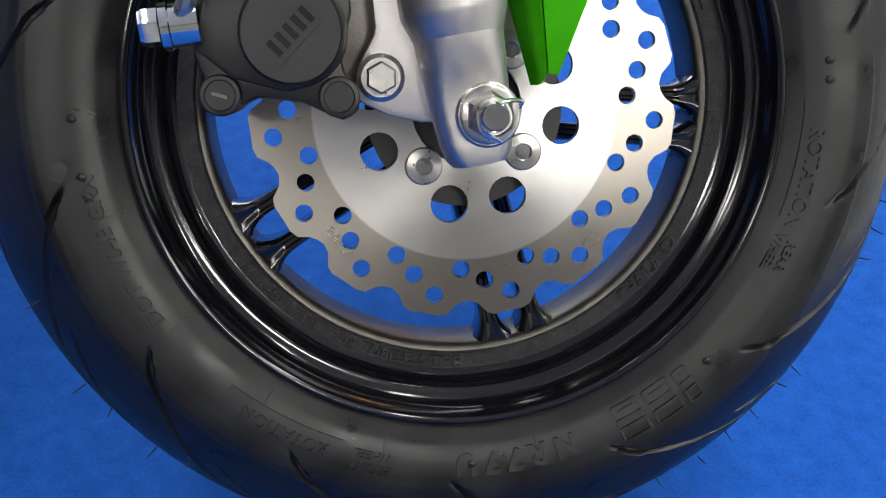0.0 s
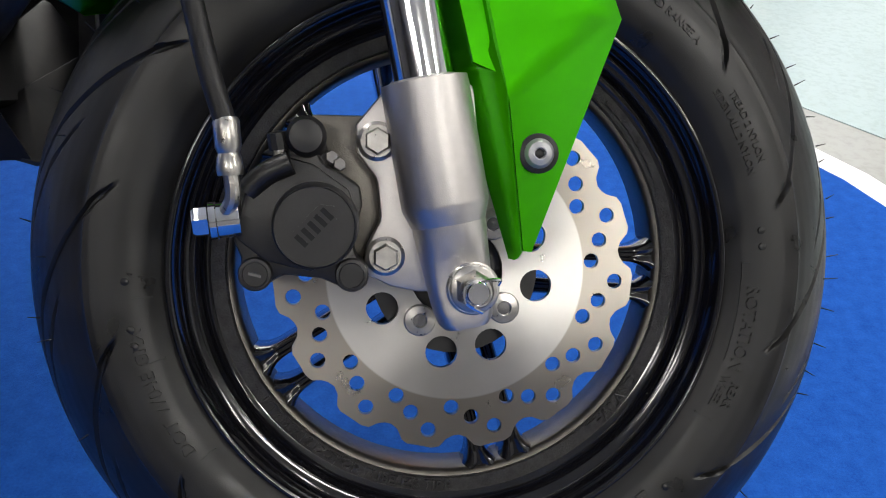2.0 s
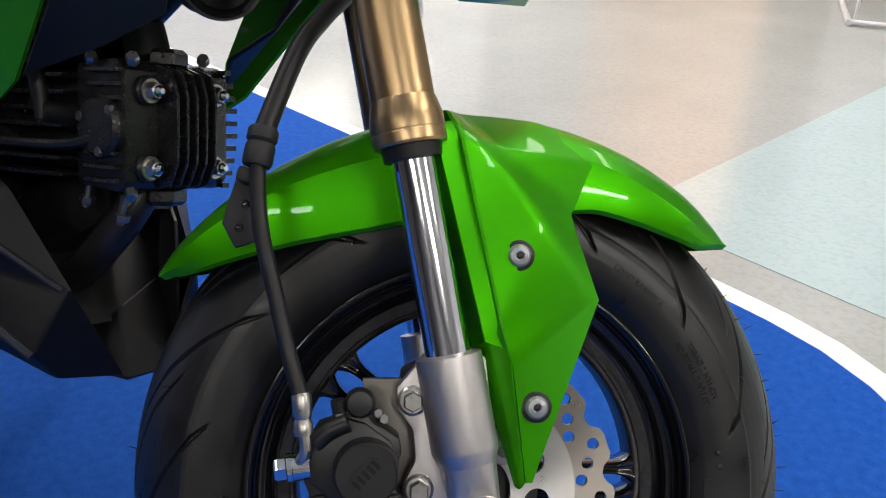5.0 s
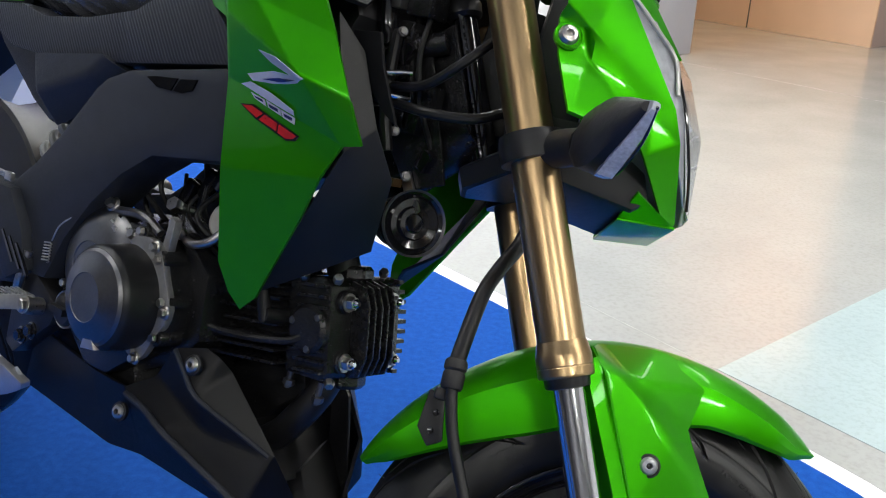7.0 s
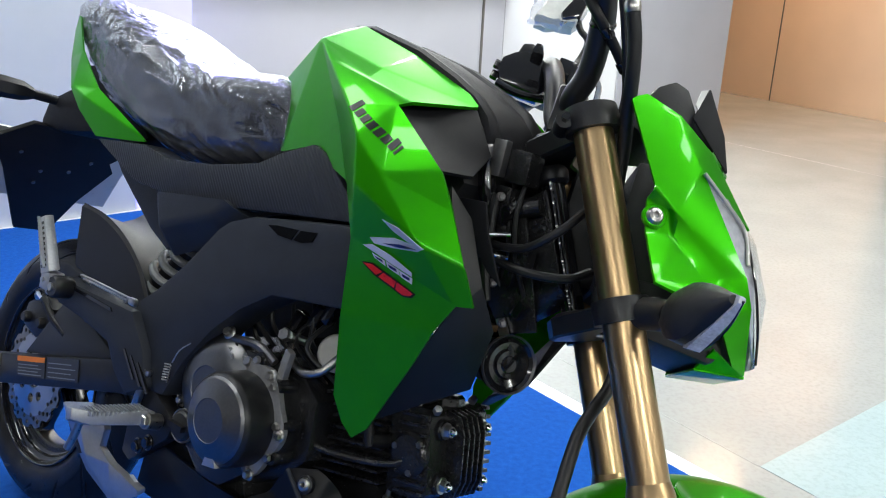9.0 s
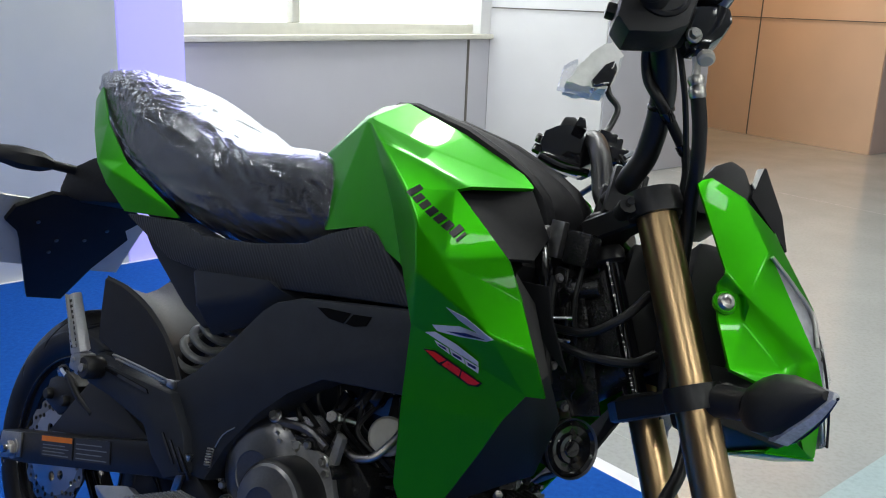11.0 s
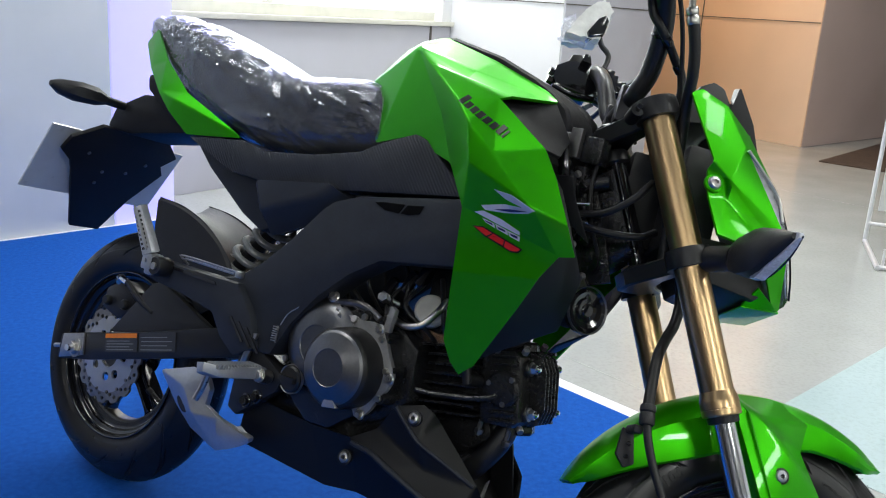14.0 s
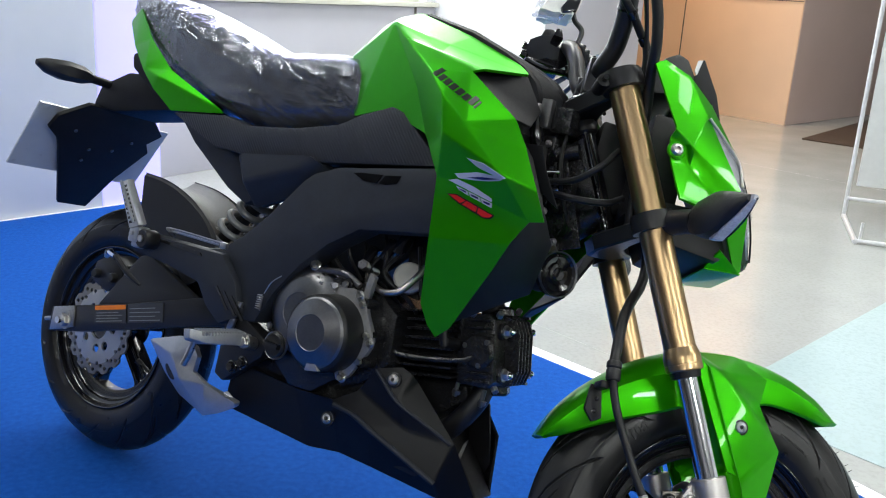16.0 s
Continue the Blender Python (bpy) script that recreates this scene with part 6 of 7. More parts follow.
sticker([(0.8047, 0.6588), (0.8269, 0.6629), (0.8575, 0.6639), (0.8269, 0.6594)], "emblem_bar", BLUE_TRIM, tank, 0.0020)
sticker([(0.7754, 0.6506), (0.7883, 0.6543), (0.8013, 0.6515), (0.8158, 0.6484), (0.8439, 0.6378), (0.8436, 0.6335), (0.8113, 0.6413), (0.7853, 0.6482)], "emblem_bar", EMBLEM, tank, 0.0016)
for block in ([(0.7873, 0.645), (0.8051, 0.641), (0.8074, 0.6355), (0.7918, 0.6406)], [(0.8067, 0.6408), (0.8243, 0.6362), (0.8266, 0.6302), (0.8098, 0.6349)], [(0.8259, 0.636), (0.8438, 0.6318), (0.8438, 0.6258), (0.829, 0.6296)]):
    cx, cz = sum(p[0] for p in block) / 4, sum(p[1] for p in block) / 4
    sticker(block, "emblem_block", EMBLEM, tank, 0.0014)
    sticker([(cx + 0.62 * (x - cx), cz + 0.45 * (z - cz)) for x, z in block], "emblem_block", BLUE_TRIM, tank, 0.0022)
sticker([(0.7742, 0.6323), (0.7891, 0.6344), (0.8495, 0.6166), (0.8450, 0.6113), (0.8340, 0.6096), (0.7932, 0.6222)], "emblem_red_backing", INK, tank, 0.0011)
for block in ([(0.7775, 0.6317), (0.7887, 0.6329), (0.8040, 0.6283), (0.7963, 0.6231)], [(0.8056, 0.6278), (0.8228, 0.6228), (0.8214, 0.6158), (0.7995, 0.6222)], [(0.8244, 0.6224), (0.8467, 0.6160), (0.8425, 0.6126), (0.8335, 0.6114), (0.8236, 0.6148)]):
    sticker(block, "emblem_red_bar", RED, tank, 0.0018)

# seat and its packing film
SEAT = [(-0.100, 0.050, 0.848, 0.879), (-0.068, 0.078, 0.832, 0.892), (-0.01, 0.100, 0.800, 0.894), (0.06, 0.113, 0.758, 0.885), (0.12, 0.122, 0.722, 0.867), (0.19, 0.124, 0.702, 0.847), (0.26, 0.124, 0.682, 0.821), (0.33, 0.122, 0.672, 0.813),
        (0.40, 0.118, 0.676, 0.816), (0.46, 0.112, 0.688, 0.820), (0.505, 0.104, 0.702, 0.820), (0.522, 0.092, 0.716, 0.810)]


def seat_rings(grow=0.0, rough=0.0):
    rings = []
    for x, w, z0, z1 in smooth_sections(SEAT, 26 if rough else 5):
        ring, n = [], 220 if rough else 40
        for k in range(n):
            a = 2 * math.pi * k / n
            cy, cz = math.cos(a), math.sin(a)
            e = 0.62
            y = (w + grow) * math.copysign(abs(cy) ** e, cy)
            z = (z0 + z1) / 2 + ((z1 - z0) / 2 + grow) * math.copysign(abs(cz) ** e, cz)
            p = Vector((x + (0.055 * (z - z1) / (z0 - z1) if x > 0.44 else 0) * min(1, max(0, (x - 0.44) / 0.08)), y, z))
            if rough:
                q = p + Vector((0.1, 0, 0))
                u, v = q.x * 0.90 - q.z * 0.43, q.z * 0.90 + q.x * 0.43
                bend = 0.02 * noise.noise(Vector((u * 9, q.y * 6, v * 9)))
                fold = 1 - 2.0 * abs(noise.noise(Vector((u * 3.5, q.y * 7, (v + bend) * 20))))
                thin = (1 - min(1.0, 3.2 * abs(noise.noise(Vector((u * 6 + 7, q.y * 14, (v + bend) * 60)))))) ** 2
                patch = max(0.0, noise.noise(Vector((u * 8, q.y * 5, v * 10 + 4))) + 0.15)
                fine = noise.noise(Vector((u * 130, q.y * 130, v * 150))) + 0.6 * noise.noise(Vector((u * 60, q.y * 70, v * 70)))
                p += Vector((0, cy, cz)) * (rough * (0.6 * fold + 0.70 * thin + 0.9 * patch * fine))
            ring.append(p)
        rings.append(ring)
    return rings


def smooth_sections(rows, steps):
    out = []
    for (a, b) in zip(rows, rows[1:]):
        for k in range(steps):
            t = k / steps
            out.append(tuple(p + (q - p) * t for p, q in zip(a, b)))
    return out + [rows[-1]]


seat = body("seat", loft(seat_rings()), BLACK_MATT, None, "black vinyl seat wrapped in crumpled clear film", angle=60)
body("film_cover", loft(seat_rings(0.0012, 0.0040)), FILM, seat, "crumpled clear packing film", angle=70)
body("seat_edge", tube([(0.522, -0.090, 0.815), (0.560, -0.100, 0.745), (0.575, -0.100, 0.715)], 0.004, 8), HOSE, seat)
TL = {"a": (-0.063, -0.076, 0.850), "a2": (-0.073, -0.080, 0.836), "b": (-0.020, -0.106, 0.850), "c": (0.055, -0.130, 0.794), "d": (0.126, -0.136, 0.742), "e": (0.290, -0.131, 0.687), "f": (0.158, -0.137, 0.674), "g": (0.106, -0.144, 0.708), "k1": (0.121, -0.150, 0.728),
      "h": (0.077, -0.146, 0.739), "i": (-0.004, -0.112, 0.786), "k": (-0.092, -0.030, 0.840), "l": (-0.080, -0.030, 0.805)}
for s in (1, -1):
    tl = soft_shell(TL, ["a b c i a2", "c d k1 h i", "d e k1", "k1 e f g", "h k1 g", "k a a2 l"], 0.003, 0.004)
    body("tail_panel", tl if s == 1 else mirrored(tl), GREEN, None, "angular green tail panel beside the seat", angle=34)
body("tail_lamp", prism([(-0.100, 0.790), (-0.096, 0.830), (-0.085, 0.836), (-0.05, 0.80), (-0.06, 0.775)], -0.032, 0.032), BLACK_GLOSS, None, "dark tail lamp", bevel=0.006)
body("under_tail", prism([(-0.060, 0.775), (0.05, 0.790), (0.20, 0.69), (0.15, 0.660), (0.02, 0.705), (-0.05, 0.745)], -0.075, 0.075), INSERT_BLACK, None, "black under-tail moulding", bevel=0.01)


# ---- engine ----
engine = body("engine", prism([(0.445, 0.300), (0.450, 0.430), (0.52, 0.470), (0.640, 0.475), (0.690, 0.440), (0.695, 0.365), (0.655, 0.325), (0.58, 0.285), (0.50, 0.280)], -0.092, 0.095), ENGINE_BLACK, None, "black air-cooled single-cylinder engine", bevel=0.008)
CASE = [(0.478, 0.370), (0.486, 0.425), (0.520, 0.458), (0.560, 0.470), (0.615, 0.474), (0.655, 0.450), (0.676, 0.405), (0.674, 0.362), (0.640, 0.335), (0.585, 0.292), (0.540, 0.290), (0.500, 0.318)]
case = body("crankcase_cover", prism(CASE, -0.124, -0.090), ENGINE_BLACK, engine, "black cast crankcase cover", bevel=0.006)
dome = body("clutch_dome", turned([(0.072, -0.010), (0.070, 0.004), (0.062, 0.014), (0.048, 0.021), (0.030, 0.0245), (0.029, 0.0235), (0.0002, 0.0235)], (0.545, -0.120, 0.408), RIGHT, 56), FACE_ALLOY, engine, angle=30)
body("clutch_cover", turned([(0.0600, -0.004), (0.0580, 0.038), (0.0570, 0.042), (0.0540, 0.0455)], (0.606, -0.124, 0.391), RIGHT, 64), BLACK_SATIN, engine, "round satin black barrel of the clutch cover", angle=30)
body("cover_face", turned([(0.0540, 0.0450), (0.0500, 0.0485), (0.0460, 0.0498), (0.0270, 0.0570), (0.0262, 0.0562), (0.0002, 0.0562)], (0.606, -0.124, 0.391), RIGHT, 64), FACE_ALLOY, engine, "brushed graphite face of the clutch cover", angle=20)
p = Vector((0.606 + 0.050 * math.cos(radians(281)), -0.166, 0.391 + 0.050 * math.sin(radians(281))))
body("cover_notch", moved(prism([(-0.013, -0.006), (0.013, -0.006), (0.004, 0.016), (-0.004, 0.016)], -0.008, 0.004), Matrix.Translation(p) @ Matrix.Rotation(-radians(281 + 90), 4, "Y")), ALLOY, engine, bevel=0.0015)
FLANGE = [(0.606 + 0.072 * math.cos(radians(a)) * (1 + 0.05 * math.cos(radians(6 * a))), 0.395 + 0.072 * math.sin(radians(a)) * (1 + 0.05 * math.cos(radians(6 * a)))) for a in range(-70, 131, 8)]
body("case_flange", prism(FLANGE, -0.129, -0.120), CASE_ALLOY, engine, "bare alloy joint flange", bevel=0.0015)
for a in (-60, 0, 60, 120):
    body("flange_bolt", bolt((0.606 + 0.073 * math.cos(radians(a)), -0.129, 0.395 + 0.073 * math.sin(radians(a))), RIGHT, 0.0050, 0.006), STEEL, engine)
for x, z in CASE[:9]:
    o = Vector((0.58 - x, 0, 0.385 - z)).normalized() * 0.006
    body("case_boss", turned([(0.0100, -0.02), (0.0100, 0.006), (0.0090, 0.008)], (x + o.x, -0.120, z + o.z), RIGHT, 18), ENGINE_BLACK, engine)
    body("case_bolt", bolt((x + o.x, -0.128, z + o.z), RIGHT, 0.0052, 0.005, False), STEEL if z > 0.36 else DARK_METAL, engine)
body("oil_plug", merge(turned([(0.020, 0), (0.020, 0.008), (0.017, 0.011)], (0.511, -0.134, 0.346), RIGHT, 28), box(0.496, 0.526, -0.153, -0.144, 0.342, 0.350)), BLACK_SATIN, engine, "black oil filler plug")
body("plug_ring", turned([(0.020, 0.007), (0.0225, 0.009), (0.0225, 0.004), (0.020, 0.004), (0.020, 0.007)], (0.511, -0.132, 0.346), RIGHT, 28, False), ALLOY, engine)
body("clutch_lever", merge(tube([(0.524, -0.120, 0.456), (0.545, -0.118, 0.474), (0.575, -0.114, 0.480), (0.596, -0.110, 0.476)], 0.0042, 8), box(0.517, 0.531, -0.128, -0.112, 0.446, 0.462)), CASE_ALLOY, engine, "alloy clutch release lever", bevel=0.001)
body("lever_bracket", prism([(0.640, 0.452), (0.652, 0.452), (0.656, 0.490), (0.646, 0.494)], -0.122, -0.112), CASE_ALLOY, engine, bevel=0.0015)
for x, z in ((0.593, 0.458), (0.543, 0.482)):
    body("top_bolt", bolt((x, -0.124, z), (0.1, -0.9, 0.4), 0.0062, 0.007), STEEL, engine)
body("gear_lug", merge(rod((0.515, -0.10, 0.474), (0.530, -0.118, 0.484), 0.0075), hexagon((0.530, -0.118, 0.484), (0.3, -0.9, 0.3), 0.008, 0.006)), STEEL, engine)
body("rib", tube([(0.53, -0.120, 0.470), (0.56, -0.122, 0.478), (0.60, -0.122, 0.482), (0.63, -0.118, 0.470)], 0.0055, 8), DARK_METAL, engine)
body("sump", prism([(0.455, 0.300), (0.49, 0.262), (0.585, 0.258), (0.66, 0.300), (0.69, 0.345), (0.60, 0.335)], -0.085, 0.085), ENGINE_BLACK, engine, bevel=0.008)

# cylinder lying forward, with its stack of fins
CY = Matrix.Translation((0.680, 0.008, 0.400)) @ Matrix.Rotation(radians(-11), 4, "Y")
cyl = body("cylinder", moved(box(-0.01, 0.106, -0.046, 0.044, -0.044, 0.042), CY), ENGINE_BLACK, engine, "black finned cylinder", bevel=0.006)
for k in range(8):
    z = -0.048 + 0.0137 * k
    body("fin", moved(prism([(-0.030, z - 0.0017), (0.098, z - 0.0017), (0.101, z), (0.098, z + 0.0017), (-0.030, z + 0.0017)], -0.072 - 0.003 * math.sin(k), 0.058), CY), FIN_BLACK, engine, bevel=0.0007)
for z in (-0.034, -0.008, 0.020):
    body("stamped_pad", moved(box(-0.026, -0.019, -0.0765, -0.068, z, z + 0.009), CY), DARK_METAL, engine, "small bare casting lug")
CYH = CY @ Matrix.Translation((0.013, 0.004, 0))
hd = body("cylinder_head", moved(prism([(0.088, -0.056), (0.088, 0.046), (0.138, 0.050), (0.150, 0.040), (0.152, -0.050), (0.140, -0.060)], -0.064, 0.050), CYH), ENGINE_BLACK, engine, "black cylinder head with bolts", bevel=0.006)
for y in (-0.044, 0.027):
    for z in (0.024, -0.039):
        body("head_boss", moved(turned([(0.0125, -0.02), (0.0125, 0.004), (0.0110, 0.006)], (0.151, y, z), (1, 0, 0), 20), CYH), ENGINE_BLACK, engine)
        body("head_nut", moved(merge(hexagon((0.158, y, z), (1, 0, 0), 0.0076, 0.008), turned([(0.0100, 0), (0.0100, 0.0016)], (0.157, y, z), (1, 0, 0), 18)), CYH), STEEL, engine, "plated cap nut")
        body("stud_end", moved(turned([(0.0050, 0), (0.0048, 0.004), (0.0024, 0.0065)], (0.165, y, z), (1, 0, 0), 14), CYH), CHROME, engine)
for k in range(5):
    y = -0.030 + 0.0105 * k
    body("head_fin", moved(prism([(0.148, -0.058), (0.148, 0.046), (0.167, 0.040), (0.174, 0.020), (0.174, -0.034), (0.165, -0.054)], y - 0.0014, y + 0.0014), CYH), FIN_BLACK, engine, bevel=0.0006)
for k in range(10):
    z = -0.056 + 0.0112 * k
    body("side_fin", moved(box(0.106, 0.150, 0.045, 0.062 - 0.00012 * (k - 4.5) ** 2 * 4, z - 0.0022, z + 0.0022), CYH), FIN_BLACK, engine)
for k in range(9):
    z = -0.050 + 0.0112 * k
    body("side_fin", moved(box(0.106, 0.146, -0.070, -0.062, z - 0.0014, z + 0.0014), CYH), FIN_BLACK, engine)
body("cam_cover", moved(turned([(0.026, 0), (0.026, 0.006), (0.022, 0.010), (0.008, 0.011)], (0.126, -0.064, -0.006), (0, -1, 0), 28), CYH), ENGINE_BLACK, engine)
for a in (40, 160, 280):
    body("cover_bolt", moved(hexagon((0.126 + 0.021 * math.cos(radians(a)), -0.071, -0.006 + 0.021 * math.sin(radians(a))), (0, -1, 0), 0.0045, 0.004), CYH), DARK_METAL, engine)
for z, d in ((-0.060, -1), (0.048, 1)):
    body("valve_cap", moved(turned([(0.020, 0), (0.020, 0.009), (0.016, 0.013)], (0.128, -0.005, z), (0.0, 0.0, d), 6), CYH), ENGINE_BLACK, engine)
for x, y, z in ((0.152, -0.058, 0.046), (0.150, -0.058, -0.058), (0.138, 0.030, 0.052), (0.112, -0.066, 0.046)):
    body("small_bolt", moved(hexagon((x, y, z), (0.6, -0.5, 0.6 if z > 0 else -0.6), 0.0055, 0.008), CYH), STEEL, engine)
body("spark_plug", moved(merge(rod((0.098, -0.050, 0.000), (0.094, -0.088, 0.004), 0.009, 14), rod((0.094, -0.084, -0.002), (0.088, -0.088, 0.040), 0.007, 12)), CY), HOSE, engine, "black spark plug cap")
body("plug_lead", tube([(0.770, -0.075, 0.485), (0.775, -0.075, 0.515), (0.760, -0.062, 0.545)], 0.0042, 8), HOSE, engine)
body("oil_line", tube([(0.665, -0.085, 0.385), (0.71, -0.078, 0.384), (0.76, -0.074, 0.392), (0.80, -0.066, 0.402), (0.815, -0.058, 0.412)], 0.0042, 8), ENGINE_BLACK, engine)
for x, z in ((0.786, 0.348), (0.832, 0.345)):
    body("exhaust_stud", merge(rod((x, -0.035, z + 0.02), (x - 0.002, -0.035, z - 0.006), 0.0034, 8), hexagon((x, -0.035, z + 0.004), (-0.1, 0, -1), 0.0068, 0.007)), DARK_METAL, engine, "plated stud and nut")
body("intake_tube", tube([(0.80, 0.0, 0.475), (0.775, 0.0, 0.51), (0.73, 0.0, 0.525), (0.69, 0.0, 0.53)], 0.019, 14), BLACK_MATT, engine, "black rubber intake stub")
body("throttle_body", merge(turned([(0.026, 0), (0.026, 0.05)], (0.70, 0.0, 0.530), (-1, 0, 0.05), 24), box(0.655, 0.695, -0.045, 0.03, 0.505, 0.555)), BLACK_SATIN, engine, "black throttle body", bevel=0.003)
body("breather_cap", turned([(0.022, -0.012), (0.024, -0.008), (0.024, 0.008), (0.021, 0.012), (0.010, 0.013)], (0.676, -0.062, 0.496), (0.45, -0.85, 0.25), 32), RESERVOIR, engine, "round off-white plastic cap")
body("bent_pipe", tube([(0.640, -0.098, 0.474), (0.668, -0.106, 0.470), (0.690, -0.100, 0.478), (0.702, -0.085, 0.500), (0.705, -0.070, 0.520)], 0.0052, 12, 8), STEEL, engine, "bent plated breather pipe")
body("pipe_union", hexagon((0.628, -0.096, 0.474), (1, -0.25, 0.0), 0.0085, 0.012), STEEL, engine)
body("pipe_bracket", prism([(0.618, 0.452), (0.628, 0.452), (0.640, 0.488), (0.630, 0.490)], -0.104, -0.100), DARK_METAL, engine)
rng = random.Random(11)
for k in range(9):
    x, z = 0.50 + 0.026 * k, 0.50 + rng.uniform(-0.012, 0.03)
    body("wiring_lead", tube([(x, -0.06, z + 0.04), (x + rng.uniform(-0.02, 0.03), -0.080 + rng.uniform(-0.01, 0.02), z), (x + 0.03, -0.07, z - 0.03), (x + 0.04, -0.05, z - 0.05)], rng.uniform(0.0024, 0.0046), 8), HOSE, engine)
for x, z in ((0.600, 0.512), (0.634, 0.530), (0.655, 0.545)):
    body("connector", moved(box(-0.008, 0.008, -0.008, 0.008, -0.018, 0.018), Matrix.Translation((x, -0.066, z)) @ Matrix.Rotation(0.4, 4, "Y")), BLACK_GLOSS, engine, bevel=0.002)
body("sensor", merge(hexagon((0.606, -0.086, 0.498), (0.2, -0.9, 0.3), 0.009, 0.010), rod((0.606, -0.086, 0.498), (0.606, -0.05, 0.49), 0.006, 10)), STEEL, engine, "plated sensor nut")
body("engine_mount", prism([(0.655, 0.470), (0.690, 0.465), (0.735, 0.560), (0.66, 0.575)], -0.048, -0.040), ENGINE_BLACK, engine, bevel=0.002)

# added black blocks that stop the carpet showing through below the engine
body("underside_filler", prism([(0.38, 0.37), (0.50, 0.345), (0.60, 0.31), (0.62, 0.27), (0.44, 0.245), (0.39, 0.29)], -0.100, -0.050), ENGINE_BLACK, engine, "black filler below the crankcase, added to close a gap", bevel=0.006)
body("cylinder_filler", prism([(0.64, 0.30), (0.69, 0.37), (0.79, 0.365), (0.80, 0.34), (0.75, 0.30), (0.70, 0.26)], -0.020, 0.050), ENGINE_BLACK, engine, "black filler below the cylinder, added to close a gap", bevel=0.004)

# exhaust header and belly cowl
body("exhaust_pipe", tube([(0.815, 0.0, 0.372), (0.812, -0.012, 0.342), (0.795, -0.020, 0.308), (0.765, -0.018, 0.275), (0.70, -0.01, 0.235), (0.55, 0.01, 0.215), (0.42, 0.05, 0.215)], 0.0165, 18, 8), BLACK_SATIN, None, "black exhaust header pipe")
BC = {"a": (0.691, -0.118, 0.360), "b": (0.732, -0.110, 0.373), "b2": (0.745, -0.100, 0.365), "c": (0.752, -0.086, 0.351), "d": (0.819, -0.074, 0.280), "e": (0.849, -0.026, 0.206), "i": (0.407, -0.112, 0.216), "j": (0.405, -0.106, 0.290),
      "k": (0.557, -0.122, 0.289), "r0": (0.640, -0.131, 0.291), "r1": (0.709, -0.133, 0.277), "r2": (0.816, -0.094, 0.224), "p1": (0.742, -0.123, 0.325), "q0": (0.672, -0.119, 0.322), "q1": (0.752, -0.108, 0.288), "h": (0.590, -0.104, 0.206), "g": (0.644, -0.098, 0.214), "g2": (0.697, -0.090, 0.210), "f": (0.811, -0.064, 0.196)}
BF = ["a b b2 p1", "b2 c p1", "c d p1", "a p1 q1 q0", "p1 d q1", "q0 q1 r1 r0", "q1 d r2 r1", "d e f r2", "r0 r1 g2 g", "r1 r2 f g2", "r0 g h k", "k h i j"]
belly = body("belly_cowl", soft_shell(BC, BF, 0.004, 0.005), COWL_BLACK, None, "black moulded belly cowl with button screws", angle=30)
body("belly_side", mirrored(soft_shell(BC, BF, 0.004, 0.005)), COWL_BLACK, belly, angle=30)
body("belly_mouth", shell({"a": (0.742, 0.082, 0.350), "b": (0.800, 0.052, 0.328), "c": (0.838, 0.05, 0.200), "d": (0.853, 0.022, 0.205), "e": (0.853, -0.024, 0.205), "f": (0.80, -0.07, 0.215), "g": (0.745, 0.0, 0.20), "h": (0.770, 0.070, 0.26), "i": (0.80, 0.0, 0.245)},
                          ["a b c h", "h c d i", "d e i", "e f g i", "g h i"], 0.004), BLACK_MATT, belly, bevel=0.002)
body("belly_core", prism([(0.44, 0.27), (0.45, 0.225), (0.64, 0.228), (0.78, 0.222), (0.80, 0.235), (0.70, 0.29), (0.60, 0.285)], -0.095, 0.095), BLACK_MATT, belly, bevel=0.006)
# slim ribs, lighter than the cowl: their lit edges are put into the colour
for pts, rr in (([(0.640, -0.1305, 0.290), (0.680, -0.1335, 0.287), (0.712, -0.1325, 0.2755), (0.765, -0.1135, 0.250), (0.815, -0.0935, 0.2245)], 0.0042), ([(0.693, -0.1185, 0.358), (0.718, -0.1210, 0.341), (0.744, -0.1220, 0.324), (0.782, -0.0980, 0.302), (0.818, -0.0745, 0.281)], 0.0030)):
    body("rib_highlight", tube(pts, rr, 10, 6), FRAME_BLACK, belly)
for x, y, z in ((0.727, -0.1195, 0.353), (0.634, -0.130, 0.266)):
    body("cowl_screw", button_bolt((x, y, z), (0.1, -0.96, 0.2), 0.0088), STEEL, belly, "button-head screw")
    body("screw_washer", turned([(0.0112, -0.003), (0.0112, 0.001), (0.010, 0.0018)], (x, y, z), (0.1, -0.96, 0.2), 20), BLACK_SATIN, belly)


